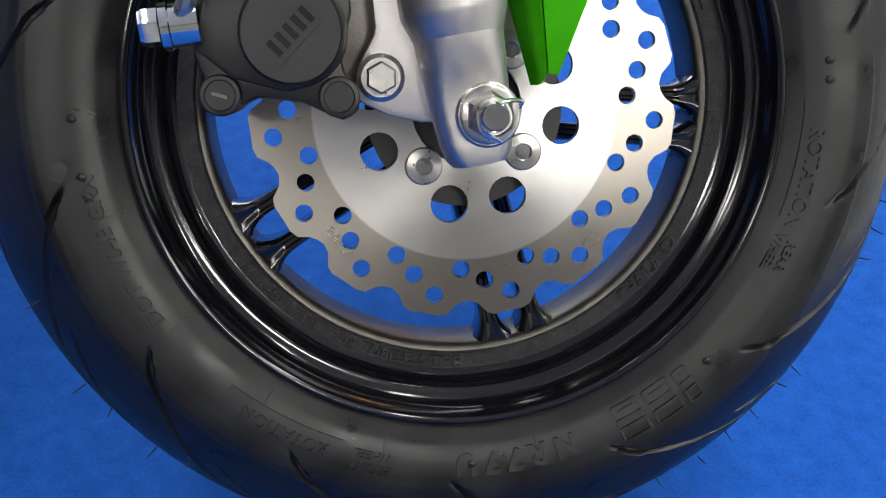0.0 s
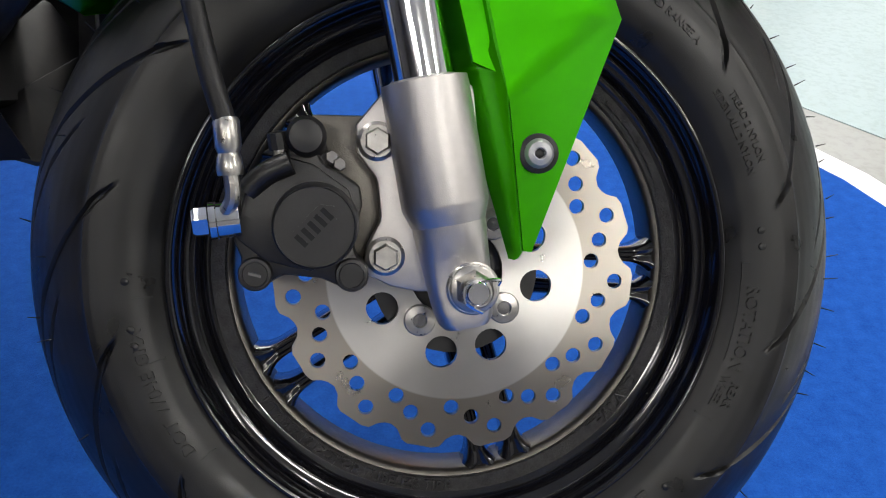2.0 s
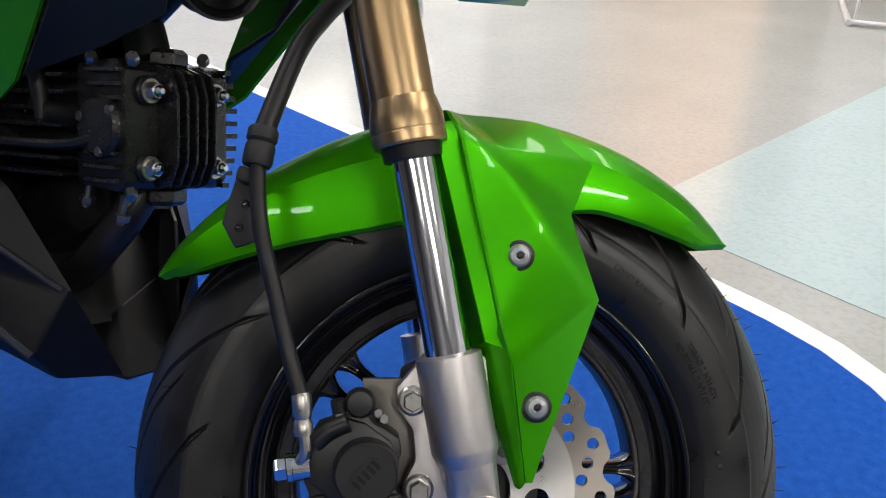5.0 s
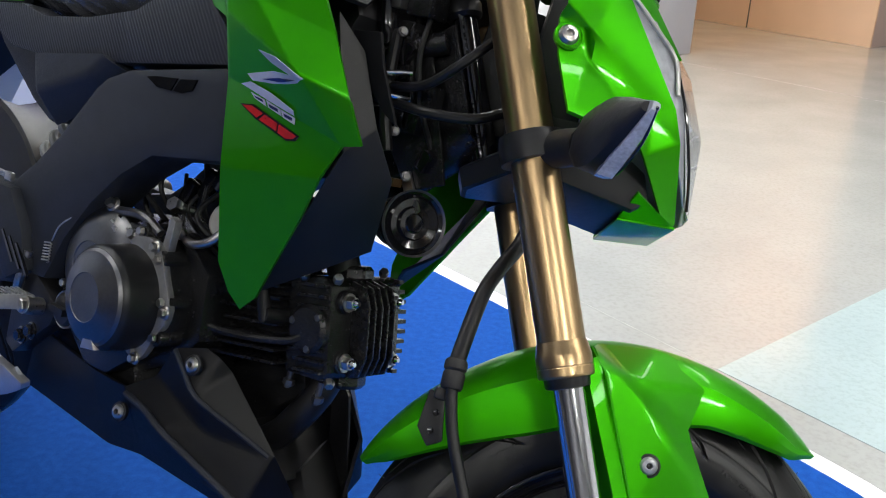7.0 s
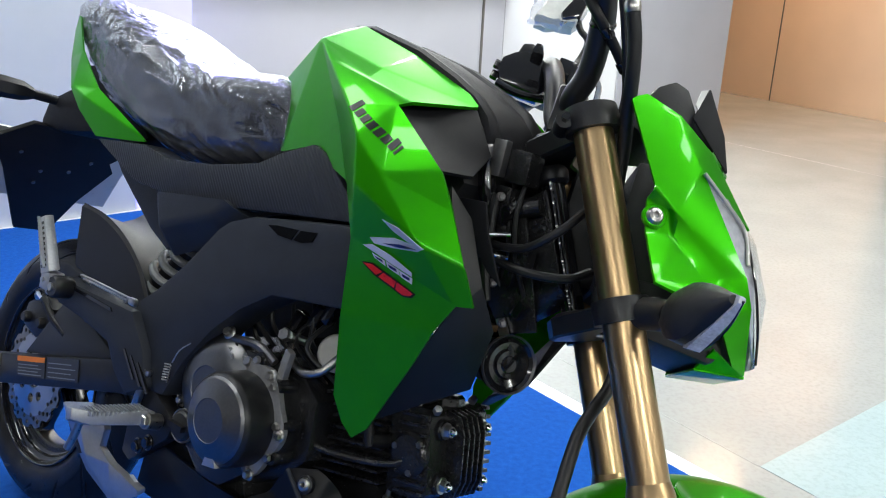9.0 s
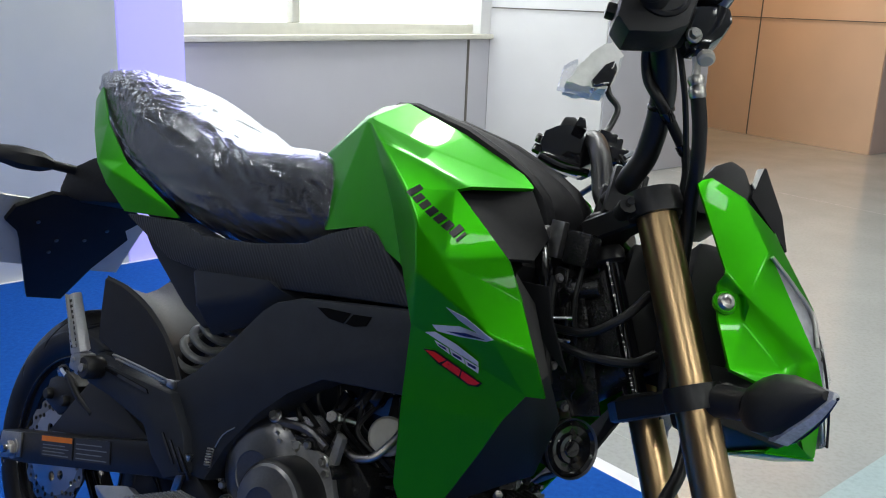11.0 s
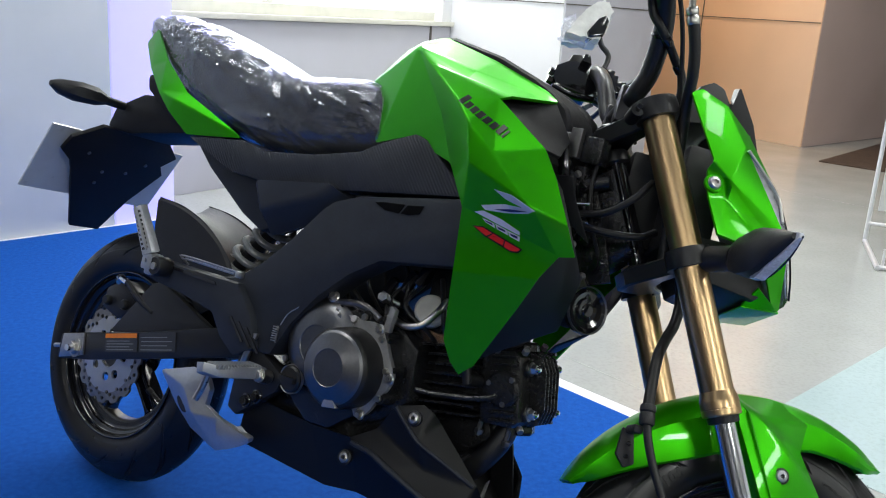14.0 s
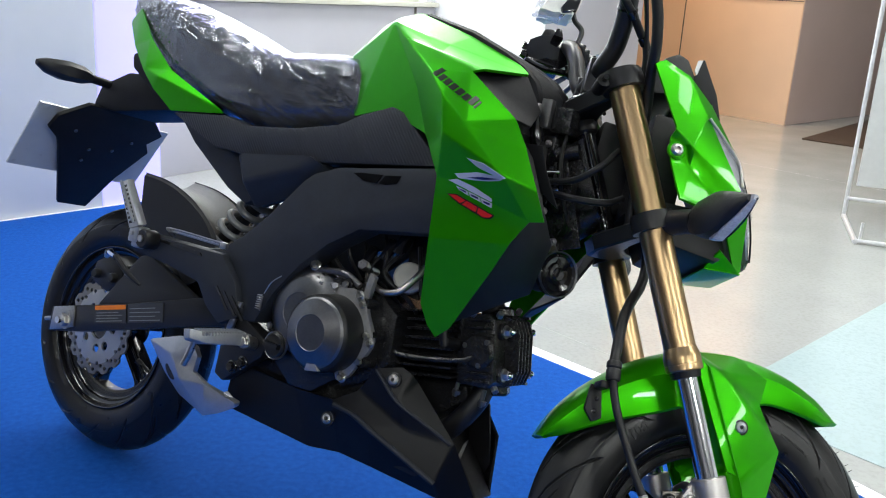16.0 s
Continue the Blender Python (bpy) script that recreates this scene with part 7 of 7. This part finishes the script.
# ---- frame covers, swingarm, rear wheel ----
for s in (1, -1):
    c1 = prism([(0.160, 0.672), (0.292, 0.684), (0.349, 0.674), (0.447, 0.684), (0.536, 0.702), (0.575, 0.722), (0.628, 0.742), (0.651, 0.736), (0.740, 0.668), (0.62, 0.652), (0.508, 0.637), (0.403, 0.624), (0.282, 0.628)], -0.138, -0.095)
    weave = body("side_cover", c1 if s == 1 else mirrored(c1), CARBON, None, "black side cover with a moulded weave pattern", bevel=0.006, angle=25)
    c2 = prism([(0.150, 0.670), (0.282, 0.632), (0.420, 0.626), (0.420, 0.580), (0.372, 0.556), (0.349, 0.545), (0.300, 0.566), (0.200, 0.628)], -0.108, -0.05)
    seat_base = body("seat_support_cover", c2 if s == 1 else mirrored(c2), FRAME_BLACK, None, "charcoal moulding below the seat", bevel=0.006, angle=25)
    blk = soft_shell({"b": (0.352, -0.130, 0.626), "c": (0.506, -0.134, 0.645), "d": (0.480, -0.137, 0.623), "e": (0.376, -0.135, 0.587), "f": (0.392, -0.112, 0.553), "g": (0.489, -0.110, 0.600), "h": (0.530, -0.108, 0.634), "a": (0.345, -0.100, 0.590)}, ["b c d e", "e d g f", "d c h g", "b e f a"], 0.012, 0.004)
    body("support_block", blk if s == 1 else mirrored(blk), FRAME_BLACK, seat_base, "facetted block under the side cover", angle=30)
    c3 = prism([(0.500, 0.608), (0.518, 0.622), (0.558, 0.637), (0.740, 0.666), (0.772, 0.640), (0.758, 0.572), (0.690, 0.562), (0.625, 0.552), (0.575, 0.520), (0.530, 0.478), (0.490, 0.425), (0.462, 0.368), (0.435, 0.366), (0.357, 0.384), (0.318, 0.430), (0.300, 0.456), (0.360, 0.470), (0.400, 0.500), (0.446, 0.545)], -0.146, -0.085)
    beam = body("frame_cover", c3 if s == 1 else mirrored(c3), FRAME_BLACK, None, "charcoal moulded cover over the swooping main frame", bevel=0.009, angle=25)
    c4 = prism([(0.150, 0.446), (0.175, 0.458), (0.300, 0.460), (0.378, 0.462), (0.420, 0.420), (0.440, 0.372), (0.400, 0.350), (0.363, 0.372), (0.335, 0.404), (0.253, 0.416), (0.19, 0.420)], -0.160, -0.120)
    plate = body("rear_set_plate", c4 if s == 1 else mirrored(c4), FRAME_BLACK, None, "charcoal rear-set bracket for the footrests", bevel=0.007, angle=25)
    # raised black strip paints the dark of a slot; the plate is not cut
    groove = prism([(0.200, 0.4515), (0.205, 0.4560), (0.330, 0.4530), (0.335, 0.4480)], -0.1625, -0.158)
    body("slot_strip", groove if s == 1 else mirrored(groove), BLACK_GLOSS, plate, "thin gloss black strip in place of a dark slot")
    if s == 1:
        for z0, x0, x1 in ((0.4775, 0.242, 0.384), (0.4735, 0.250, 0.372)):
            body("brake_rod", tube([(x0, -0.150, z0 - 0.010), (x0 + 0.008, -0.163, z0), (x1, -0.165, z0 + 0.001)], 0.0019, 8, 4), STEEL, plate, "thin plated rod")
        body("rod_clevis", box(0.374, 0.390, -0.167, -0.160, 0.470, 0.481), STEEL, plate, bevel=0.003)
    for k in range(3):
        slit = prism([(0.380 + 0.018 * k, 0.408 - 0.004 * k), (0.383 + 0.018 * k, 0.410 - 0.004 * k), (0.418 + 0.018 * k, 0.378 - 0.004 * k), (0.414 + 0.018 * k, 0.376 - 0.004 * k)], -0.1618, -0.158)
        body("louvre", slit if s == 1 else mirrored(slit), BLACK_GLOSS, plate)
    # no recess: slightly proud black plates stand for the shade in the vents
    for pts in ([(0.594, 0.6335), (0.610, 0.6365), (0.647, 0.6395), (0.639, 0.6255), (0.615, 0.6255)], [(0.6520, 0.6395), (0.679, 0.643), (0.674, 0.631), (0.657, 0.6260), (0.643, 0.6262)]):
        v = prism(pts, -0.1475, -0.142)
        body("vent", v if s == 1 else mirrored(v), VENT_SHADE, beam, "small black plate in place of a vent opening")
    # swingarm
    arm = prism([(-0.050, 0.222), (-0.050, 0.268), (0.02, 0.288), (0.156, 0.324), (0.330, 0.378), (0.40, 0.385), (0.40, 0.345), (0.351, 0.334), (0.170, 0.281), (0.03, 0.240)], -0.137, -0.103)
    arm = body("swingarm_leg", arm if s == 1 else mirrored(arm), BLACK_SATIN, None, "black box-section swingarm leg", bevel=0.003, angle=25)
    br = prism([(0.050, 0.298), (0.090, 0.350), (0.135, 0.408), (0.160, 0.416), (0.200, 0.402), (0.290, 0.372), (0.32, 0.365)], -0.116, -0.104)
    body("swingarm_brace", br if s == 1 else mirrored(br), BLACK_SATIN, arm, bevel=0.003)
    lug = prism([(-0.040, 0.226), (-0.040, 0.270), (0.018, 0.286), (0.026, 0.248), (0.006, 0.240)], -0.1405, -0.1372)
    body("adjuster_plate", lug if s == 1 else mirrored(lug), STEEL, arm, "plated chain adjuster plate", bevel=0.001)
    body("rear_axle_nut", merge(hexagon((0.0, s * -0.1405, 0.2425 + 0.012), (0, -s, 0), 0.0125, 0.009), turned([(0.017, 0), (0.017, 0.002)], (0.0, s * -0.1395, 0.2425 + 0.012), (0, -s, 0), 24)), STEEL, arm, "plated rear axle nut")
    body("axle_stub", rod((0.0, s * -0.145, 0.2545), (0.0, s * -0.158, 0.2545), 0.0062, 12), CHROME, arm)
    body("adjuster_bolt", rod((-0.05, s * -0.125, 0.246), (-0.078, s * -0.125, 0.238), 0.0042, 8), STEEL, arm)
    if s == 1:
        ang = math.atan2(0.324 - 0.268, 0.206)
        q = Matrix.Translation((0.080, -0.1378, 0.2685)) @ Matrix.Rotation(-ang, 4, "Y")
        body("warning_label", moved(box(0, 0.085, -0.0008, 0, 0, 0.033), q), LABEL, arm, "grey printed warning label with an orange band")
        body("label_band", moved(box(0.001, 0.084, -0.0014, -0.0008, 0.024, 0.032), q), ORANGE, arm)
        body("label_panel", moved(box(0.090, 0.180, -0.0008, 0, 0, 0.033), q), LABEL, arm)
        for k in range(4):
            body("label_line", moved(box(0.005, 0.075 - 0.01 * (k % 2), -0.0013, -0.0008, 0.003 + 0.005 * k, 0.0045 + 0.005 * k), q), SPRING, arm)
            body("label_line", moved(box(0.095, 0.172 - 0.012 * (k % 2), -0.0013, -0.0008, 0.003 + 0.007 * k, 0.0045 + 0.007 * k), q), SPRING, arm)
    # footrests; the heel guard is dished, with a rib across it
    HG = {"a": (0.244, -0.150, 0.284), "b": (0.319, -0.150, 0.310), "c": (0.352, -0.152, 0.303), "d": (0.366, -0.153, 0.286), "e": (0.358, -0.154, 0.260), "f": (0.393, -0.155, 0.247), "g": (0.468, -0.152, 0.239), "h": (0.464, -0.150, 0.230),
          "i": (0.436, -0.148, 0.213), "m": (0.395, -0.147, 0.203), "k": (0.337, -0.148, 0.215), "l": (0.294, -0.148, 0.240), "n": (0.345, -0.162, 0.243), "o": (0.315, -0.160, 0.277)}
    hl = soft_shell(HG, ["a b c d o", "a o n l", "o d e f n", "n f g h i m", "l n m k"], 0.012, 0.003)
    heel = body("heel_guard", hl if s == 1 else mirrored(hl), HEEL_SILVER, None, "silver painted heel guard plate", bevel=0.006, angle=40)
    # black ellipse laid on the guard where the slot would look dark
    ds = prism([(0.314 + 0.016 * math.cos(a) * 0.77 + 0.006 * math.sin(a) * 0.64, 0.247 - 0.016 * math.cos(a) * 0.64 + 0.006 * math.sin(a) * 0.77) for a in (k * math.pi / 9 for k in range(18))], -0.1568, -0.1500)
    body("heel_slot_plate", ds if s == 1 else mirrored(ds), BLACK_MATT, heel, "matt black plate in place of the heel guard slot", bevel=0.001)
    body("footrest_hanger", prism([(0.40, 0.36), (0.44, 0.372), (0.50, 0.345), (0.49, 0.32), (0.42, 0.262), (0.40, 0.270)], min(-0.144 * s, -0.120 * s), max(-0.144 * s, -0.120 * s)), BLACK_SATIN, heel, bevel=0.004)
    peg = body("footrest", loft([[(0.452, s * -0.160, 0.352), (0.478, s * -0.160, 0.354), (0.480, s * -0.160, 0.336), (0.454, s * -0.160, 0.330)],
                                 [(0.440, s * -0.240, 0.348), (0.462, s * -0.240, 0.352), (0.464, s * -0.240, 0.336), (0.444, s * -0.240, 0.330)],
                                 [(0.436, s * -0.262, 0.352), (0.452, s * -0.264, 0.356), (0.454, s * -0.264, 0.342), (0.440, s * -0.262, 0.336)]]), SILVER, None, "silver serrated footrest", bevel=0.002)
    for k in range(15):
        y0 = 0.168 + 0.0054 * k
        body("serration", box(0.449 - 0.0006 * k, 0.473 - 0.0006 * k, min(s * -y0, s * -(y0 + 0.0026)), max(s * -y0, s * -(y0 + 0.0026)), 0.348, 0.3560 - 0.00014 * k), SILVER, peg)
    body("pivot_bolt", merge(rod((0.474, s * -0.150, 0.338), (0.476, s * -0.172, 0.342), 0.011, 16), hexagon((0.476, s * -0.172, 0.342), (0, -s, 0), 0.009, 0.006)), STEEL, peg)
    body("peg_feeler", tube([(0.446, s * -0.245, 0.336), (0.442, s * -0.246, 0.316), (0.436, s * -0.248, 0.296)], 0.0052, 10), STEEL, peg)
    pp = body("passenger_footrest", loft([[(0.184, s * -0.174, 0.464), (0.206, s * -0.174, 0.474), (0.206, s * -0.192, 0.470), (0.184, s * -0.192, 0.460)], [(0.112, s * -0.160, 0.533), (0.130, s * -0.160, 0.543), (0.129, s * -0.174, 0.540), (0.111, s * -0.174, 0.530)]]),
              SILVER, None, "silver passenger footrest folded up", bevel=0.003)
    for k in range(9):
        # nine proud black plates paint in the shade of the footrest's holes
        f, g = 0.10 + 0.095 * k, 0.15 + 0.095 * k
        slot = [(0.1855 - 0.0730 * q + 0.0185 * w, s * (-0.1926 + 0.0180 * q), 0.4608 + 0.0700 * q + 0.0085 * w) for q, w in ((f, 0.12), (f, 0.80), (g, 0.80), (g, 0.12))]
        body("grip_slot_plate", loft([slot, [(x, y + s * 0.0012, z) for x, y, z in slot]]), INK, pp)
    for k in range(12):
        t = 0.12 + 0.070 * k
        c = Vector((0.196, s * -0.196, 0.4725)).lerp(Vector((0.119, s * -0.176, 0.535)), t)
        body("serration", moved(box(-0.0095, 0.0095, -0.002, 0.002, -0.0013, 0.0013), Matrix.Translation(c) @ Matrix.Rotation(radians(45), 4, "Y")), SILVER, pp)
    body("hinge", merge(box(0.182, 0.206, min(s * -0.164, s * -0.190), max(s * -0.164, s * -0.190), 0.440, 0.468), box(0.176, 0.198, min(s * -0.160, s * -0.176), max(s * -0.160, s * -0.176), 0.430, 0.446)), SILVER, pp, "silver footrest hinge", bevel=0.004)
    body("hinge_block", turned([(0.015, 0), (0.0165, 0.004), (0.0165, 0.026), (0.014, 0.030)], (0.214, s * -0.158, 0.450), (0, -s, 0), 24), BLACK_SATIN, pp, "black pivot block")
    body("hinge_pin", merge(rod((0.214, s * -0.186, 0.450), (0.214, s * -0.191, 0.450), 0.0060, 14), rod((0.192, s * -0.188, 0.455), (0.192, s * -0.193, 0.455), 0.004, 10)), STEEL, pp)

body("swingarm_cross", rod((0.36, -0.12, 0.36), (0.36, 0.12, 0.36), 0.026, 20), BLACK_SATIN, None, "black swingarm cross tube")
body("brake_pedal_link", merge(tube([(0.430, -0.150, 0.395), (0.424, -0.152, 0.36), (0.418, -0.150, 0.34)], 0.006, 10), box(0.417, 0.430, -0.158, -0.145, 0.374, 0.388)), STEEL, None, "plated brake master cylinder link")
for k in range(2):
    body("hanger_bolt", bolt((0.436 + 0.02 * k, -0.144, 0.290 + 0.012 * k), RIGHT, 0.0075), BLACK_GLOSS)
body("brake_spring", tube([(0.468 + 0.0042 * math.cos(i * 0.62), -0.150 + 0.0042 * math.sin(i * 0.62), 0.392 + 0.00035 * i) for i in range(72)], 0.0008, 6, 2), STEEL, None, "small coiled return spring")
body("tie_wire", tube([(0.475, -0.150, 0.42), (0.485, -0.15, 0.44), (0.50, -0.145, 0.455)], 0.0009, 6), STEEL)

# shock absorber beside the hugger
SA, SB = Vector((0.225, -0.030, 0.452)), Vector((0.345, -0.030, 0.585))
d = (SB - SA).normalized()
shock = body("shock_absorber", rod(SA, SB, 0.013, 18), BLACK_SATIN, None, "black rear shock absorber with a grey coil spring")
e1 = Vector((0, 1, 0))
e2 = d.cross(e1)
body("coil_spring", tube([SA + d * (0.012 + 0.150 * i / 88) + 0.0245 * (e1 * math.cos(i * 0.4) + e2 * math.sin(i * 0.4)) for i in range(89)], 0.0064, 10, 2), SPRING, shock, "grey coil spring")
body("spring_seat", turned([(0.030, 0), (0.031, 0.004), (0.027, 0.008)], SA, d, 28), STEEL, shock)

# inner rear mudguard over the wheel
rings = []
for i in range(24):
    t = i / 23
    top_r = 0.313 + 0.028 * min(1, t * 1.5)
    low = 0.216 + 0.024 * t
    half = 0.064
    flank = [(-half, low), (-half * 1.03, low + (top_r - low) * 0.45), (-half * 1.0, top_r - 0.005), (-half * 0.95, top_r), (-half * 0.84, top_r - 0.002), (-half * 0.5, top_r - 0.011), (0, top_r - 0.015)]
    ring = flank + [(-y, r) for y, r in flank[-2::-1]]
    ring += [(y * 0.93, r - 0.004) for y, r in ring[::-1]]
    cut = radians(5.0) * (1 - t) ** 2
    rings.append([(r * math.cos(a), y, 0.2425 + r * math.sin(a)) for y, r, a in ((y, r, radians(83 - 51 * t) - cut * (1 - min(1, abs(y) / half)) - cut * 1.6 * max(0, (0.30 - r) / 0.09)) for y, r in ring)])
hug = body("inner_mudguard", loft(rings), BLACK_MATT, None, "matt black inner rear mudguard with stitched seams", angle=25)
for s in (-1, 1):
    body("seam", tube([((0.3138 + 0.028 * min(1, t * 1.5)) * math.cos(radians(83 - 51 * t)), s * 0.0608, 0.2425 + (0.3138 + 0.028 * min(1, t * 1.5)) * math.sin(radians(83 - 51 * t))) for t in (0.0, 0.25, 0.5, 0.75, 1)], 0.0011, 6), FRAME_BLACK, hug)

RC = Vector((0, 0, 0.2425))
RW = wheel("rear_wheel", Matrix.Translation(RC), 317, "gloss black cast alloy rear wheel")
part("tyre", tyre_mesh(True, 600), RUBBER, RW, "black rubber rear tyre", angle=50)
part("valve_stem", merge(rod((0.118 * math.cos(-0.62), 0, 0.118 * math.sin(-0.62)), (0.088 * math.cos(-0.62), -0.012, 0.088 * math.sin(-0.62)), 0.005, 12), rod((0.096 * math.cos(-0.62), -0.009, 0.096 * math.sin(-0.62)), (0.084 * math.cos(-0.62), -0.014, 0.084 * math.sin(-0.62)), 0.0062, 12)), HOSE, RW, "black rubber valve stem")
rd = part("rear_disc", disc_mesh(0.92), DISC, BIKE, "drilled petal rear brake disc", Matrix.Translation(RC + Vector((0, -0.062, 0))), angle=40)
part("disc_carrier", turned([(0.040, 0), (0.040, 0.026), (0.033, 0.032)], (0, 0.0025, 0), (0, 1, 0), 32), BLACK_GLOSS, rd)
rc = body("rear_caliper", prism([(0.000, 0.335), (0.005, 0.372), (0.040, 0.392), (0.082, 0.380), (0.090, 0.345), (0.05, 0.322)], -0.105, -0.045), BLACK_SATIN, None, "black rear brake caliper", bevel=0.006)
for x, z in ((0.018, 0.350), (0.066, 0.352)):
    body("caliper_pin", turned([(0.0095, -0.01), (0.0095, 0.006), (0.007, 0.010)], (x, -0.105, z), RIGHT, 18), BLACK_SATIN, rc)
body("rear_banjo", merge(hexagon((0.032, -0.100, 0.392), (0.0, -0.4, 0.9), 0.008, 0.008), turned([(0.009, -0.004), (0.009, 0.004)], (0.032, -0.100, 0.390), (0, -0.4, 0.9), 16)), STEEL, rc, "plated banjo bolt")
body("rear_hose", tube([(0.034, -0.104, 0.394), (0.070, -0.112, 0.392), (0.110, -0.115, 0.372), (0.15, -0.112, 0.358)], 0.0056, 10, 8), HOSE, rc)
body("hose_ferrule", tube([(0.040, -0.106, 0.395), (0.066, -0.112, 0.392)], 0.0062, 12, 1), CHROME, rc)

# tail: number plate holder and rear turn signals
def tail_plane(y, z, out=0.0):
    """On the slanting plane of the number plate."""
    return Vector((-0.177 + (z - 0.636) * 0.70 + out, y, z - out * 0.7))


def tail_sheet(pts, out, thick):
    a = [tail_plane(y, z, out) for y, z in pts]
    b = [tail_plane(y, z, out - thick) for y, z in pts]
    return loft([a, b])


hold = body("plate_holder", tail_sheet([(-0.128, 0.634), (-0.132, 0.606), (-0.100, 0.588), (-0.085, 0.570), (-0.004, 0.452), (0.066, 0.452), (0.085, 0.528), (0.118, 0.598), (0.100, 0.616), (0.122, 0.640), (0.080, 0.668), (-0.080, 0.668)], 0.014, 0.008), INSERT_BLACK, None, "black number plate holder and mudflap", bevel=0.002)
for y, z in ((-0.021, 0.580), (0.031, 0.587), (-0.021, 0.555), (-0.075, 0.612), (0.062, 0.612)):
    body("holder_screw", turned([(0.0038, 0), (0.0038, 0.0015), (0.002, 0.0022)], tail_plane(y, z, 0.0142), (0.82, 0, -0.57), 12), DARK_METAL, hold)
body("number_plate", tail_sheet([(-0.166, 0.640), (-0.150, 0.508), (0.160, 0.508), (0.150, 0.640)], -0.002, 0.003), PLATE_GREY, hold, "blank grey number plate")
body("tail_arm", prism([(0.14, 0.690), (0.03, 0.742), (-0.08, 0.738), (-0.155, 0.706), (-0.170, 0.660), (-0.10, 0.655), (0.02, 0.672)], -0.058, 0.058), INSERT_BLACK, None, "black tail arm carrying plate and signals", bevel=0.010, angle=25)
for s in (-1, 1):
    rs = body("rear_turn_signal", tube([(-0.130, s * 0.045, 0.706), (-0.133, s * 0.085, 0.708), (-0.136, s * 0.105, 0.709)], 0.0085, 12), BLACK_MATT, None, "black rear turn signal")
    rings = []
    for q, x, z, h, w in ((0.100, -0.136, 0.709, 0.010, 0.012), (0.120, -0.140, 0.710, 0.017, 0.020), (0.150, -0.148, 0.710, 0.019, 0.022), (0.180, -0.158, 0.711, 0.014, 0.014), (0.196, -0.166, 0.713, 0.005, 0.005)):
        rings.append([(x + w * cx, s * q, z + h * cz) for cx, cz in ((-1, -0.4), (-1, 0.4), (-0.5, 1), (0.5, 1), (1, 0.5), (1, -0.5), (0.5, -1), (-0.5, -1))])
    body("signal_body", loft(rings), BLACK_MATT, rs, angle=35)
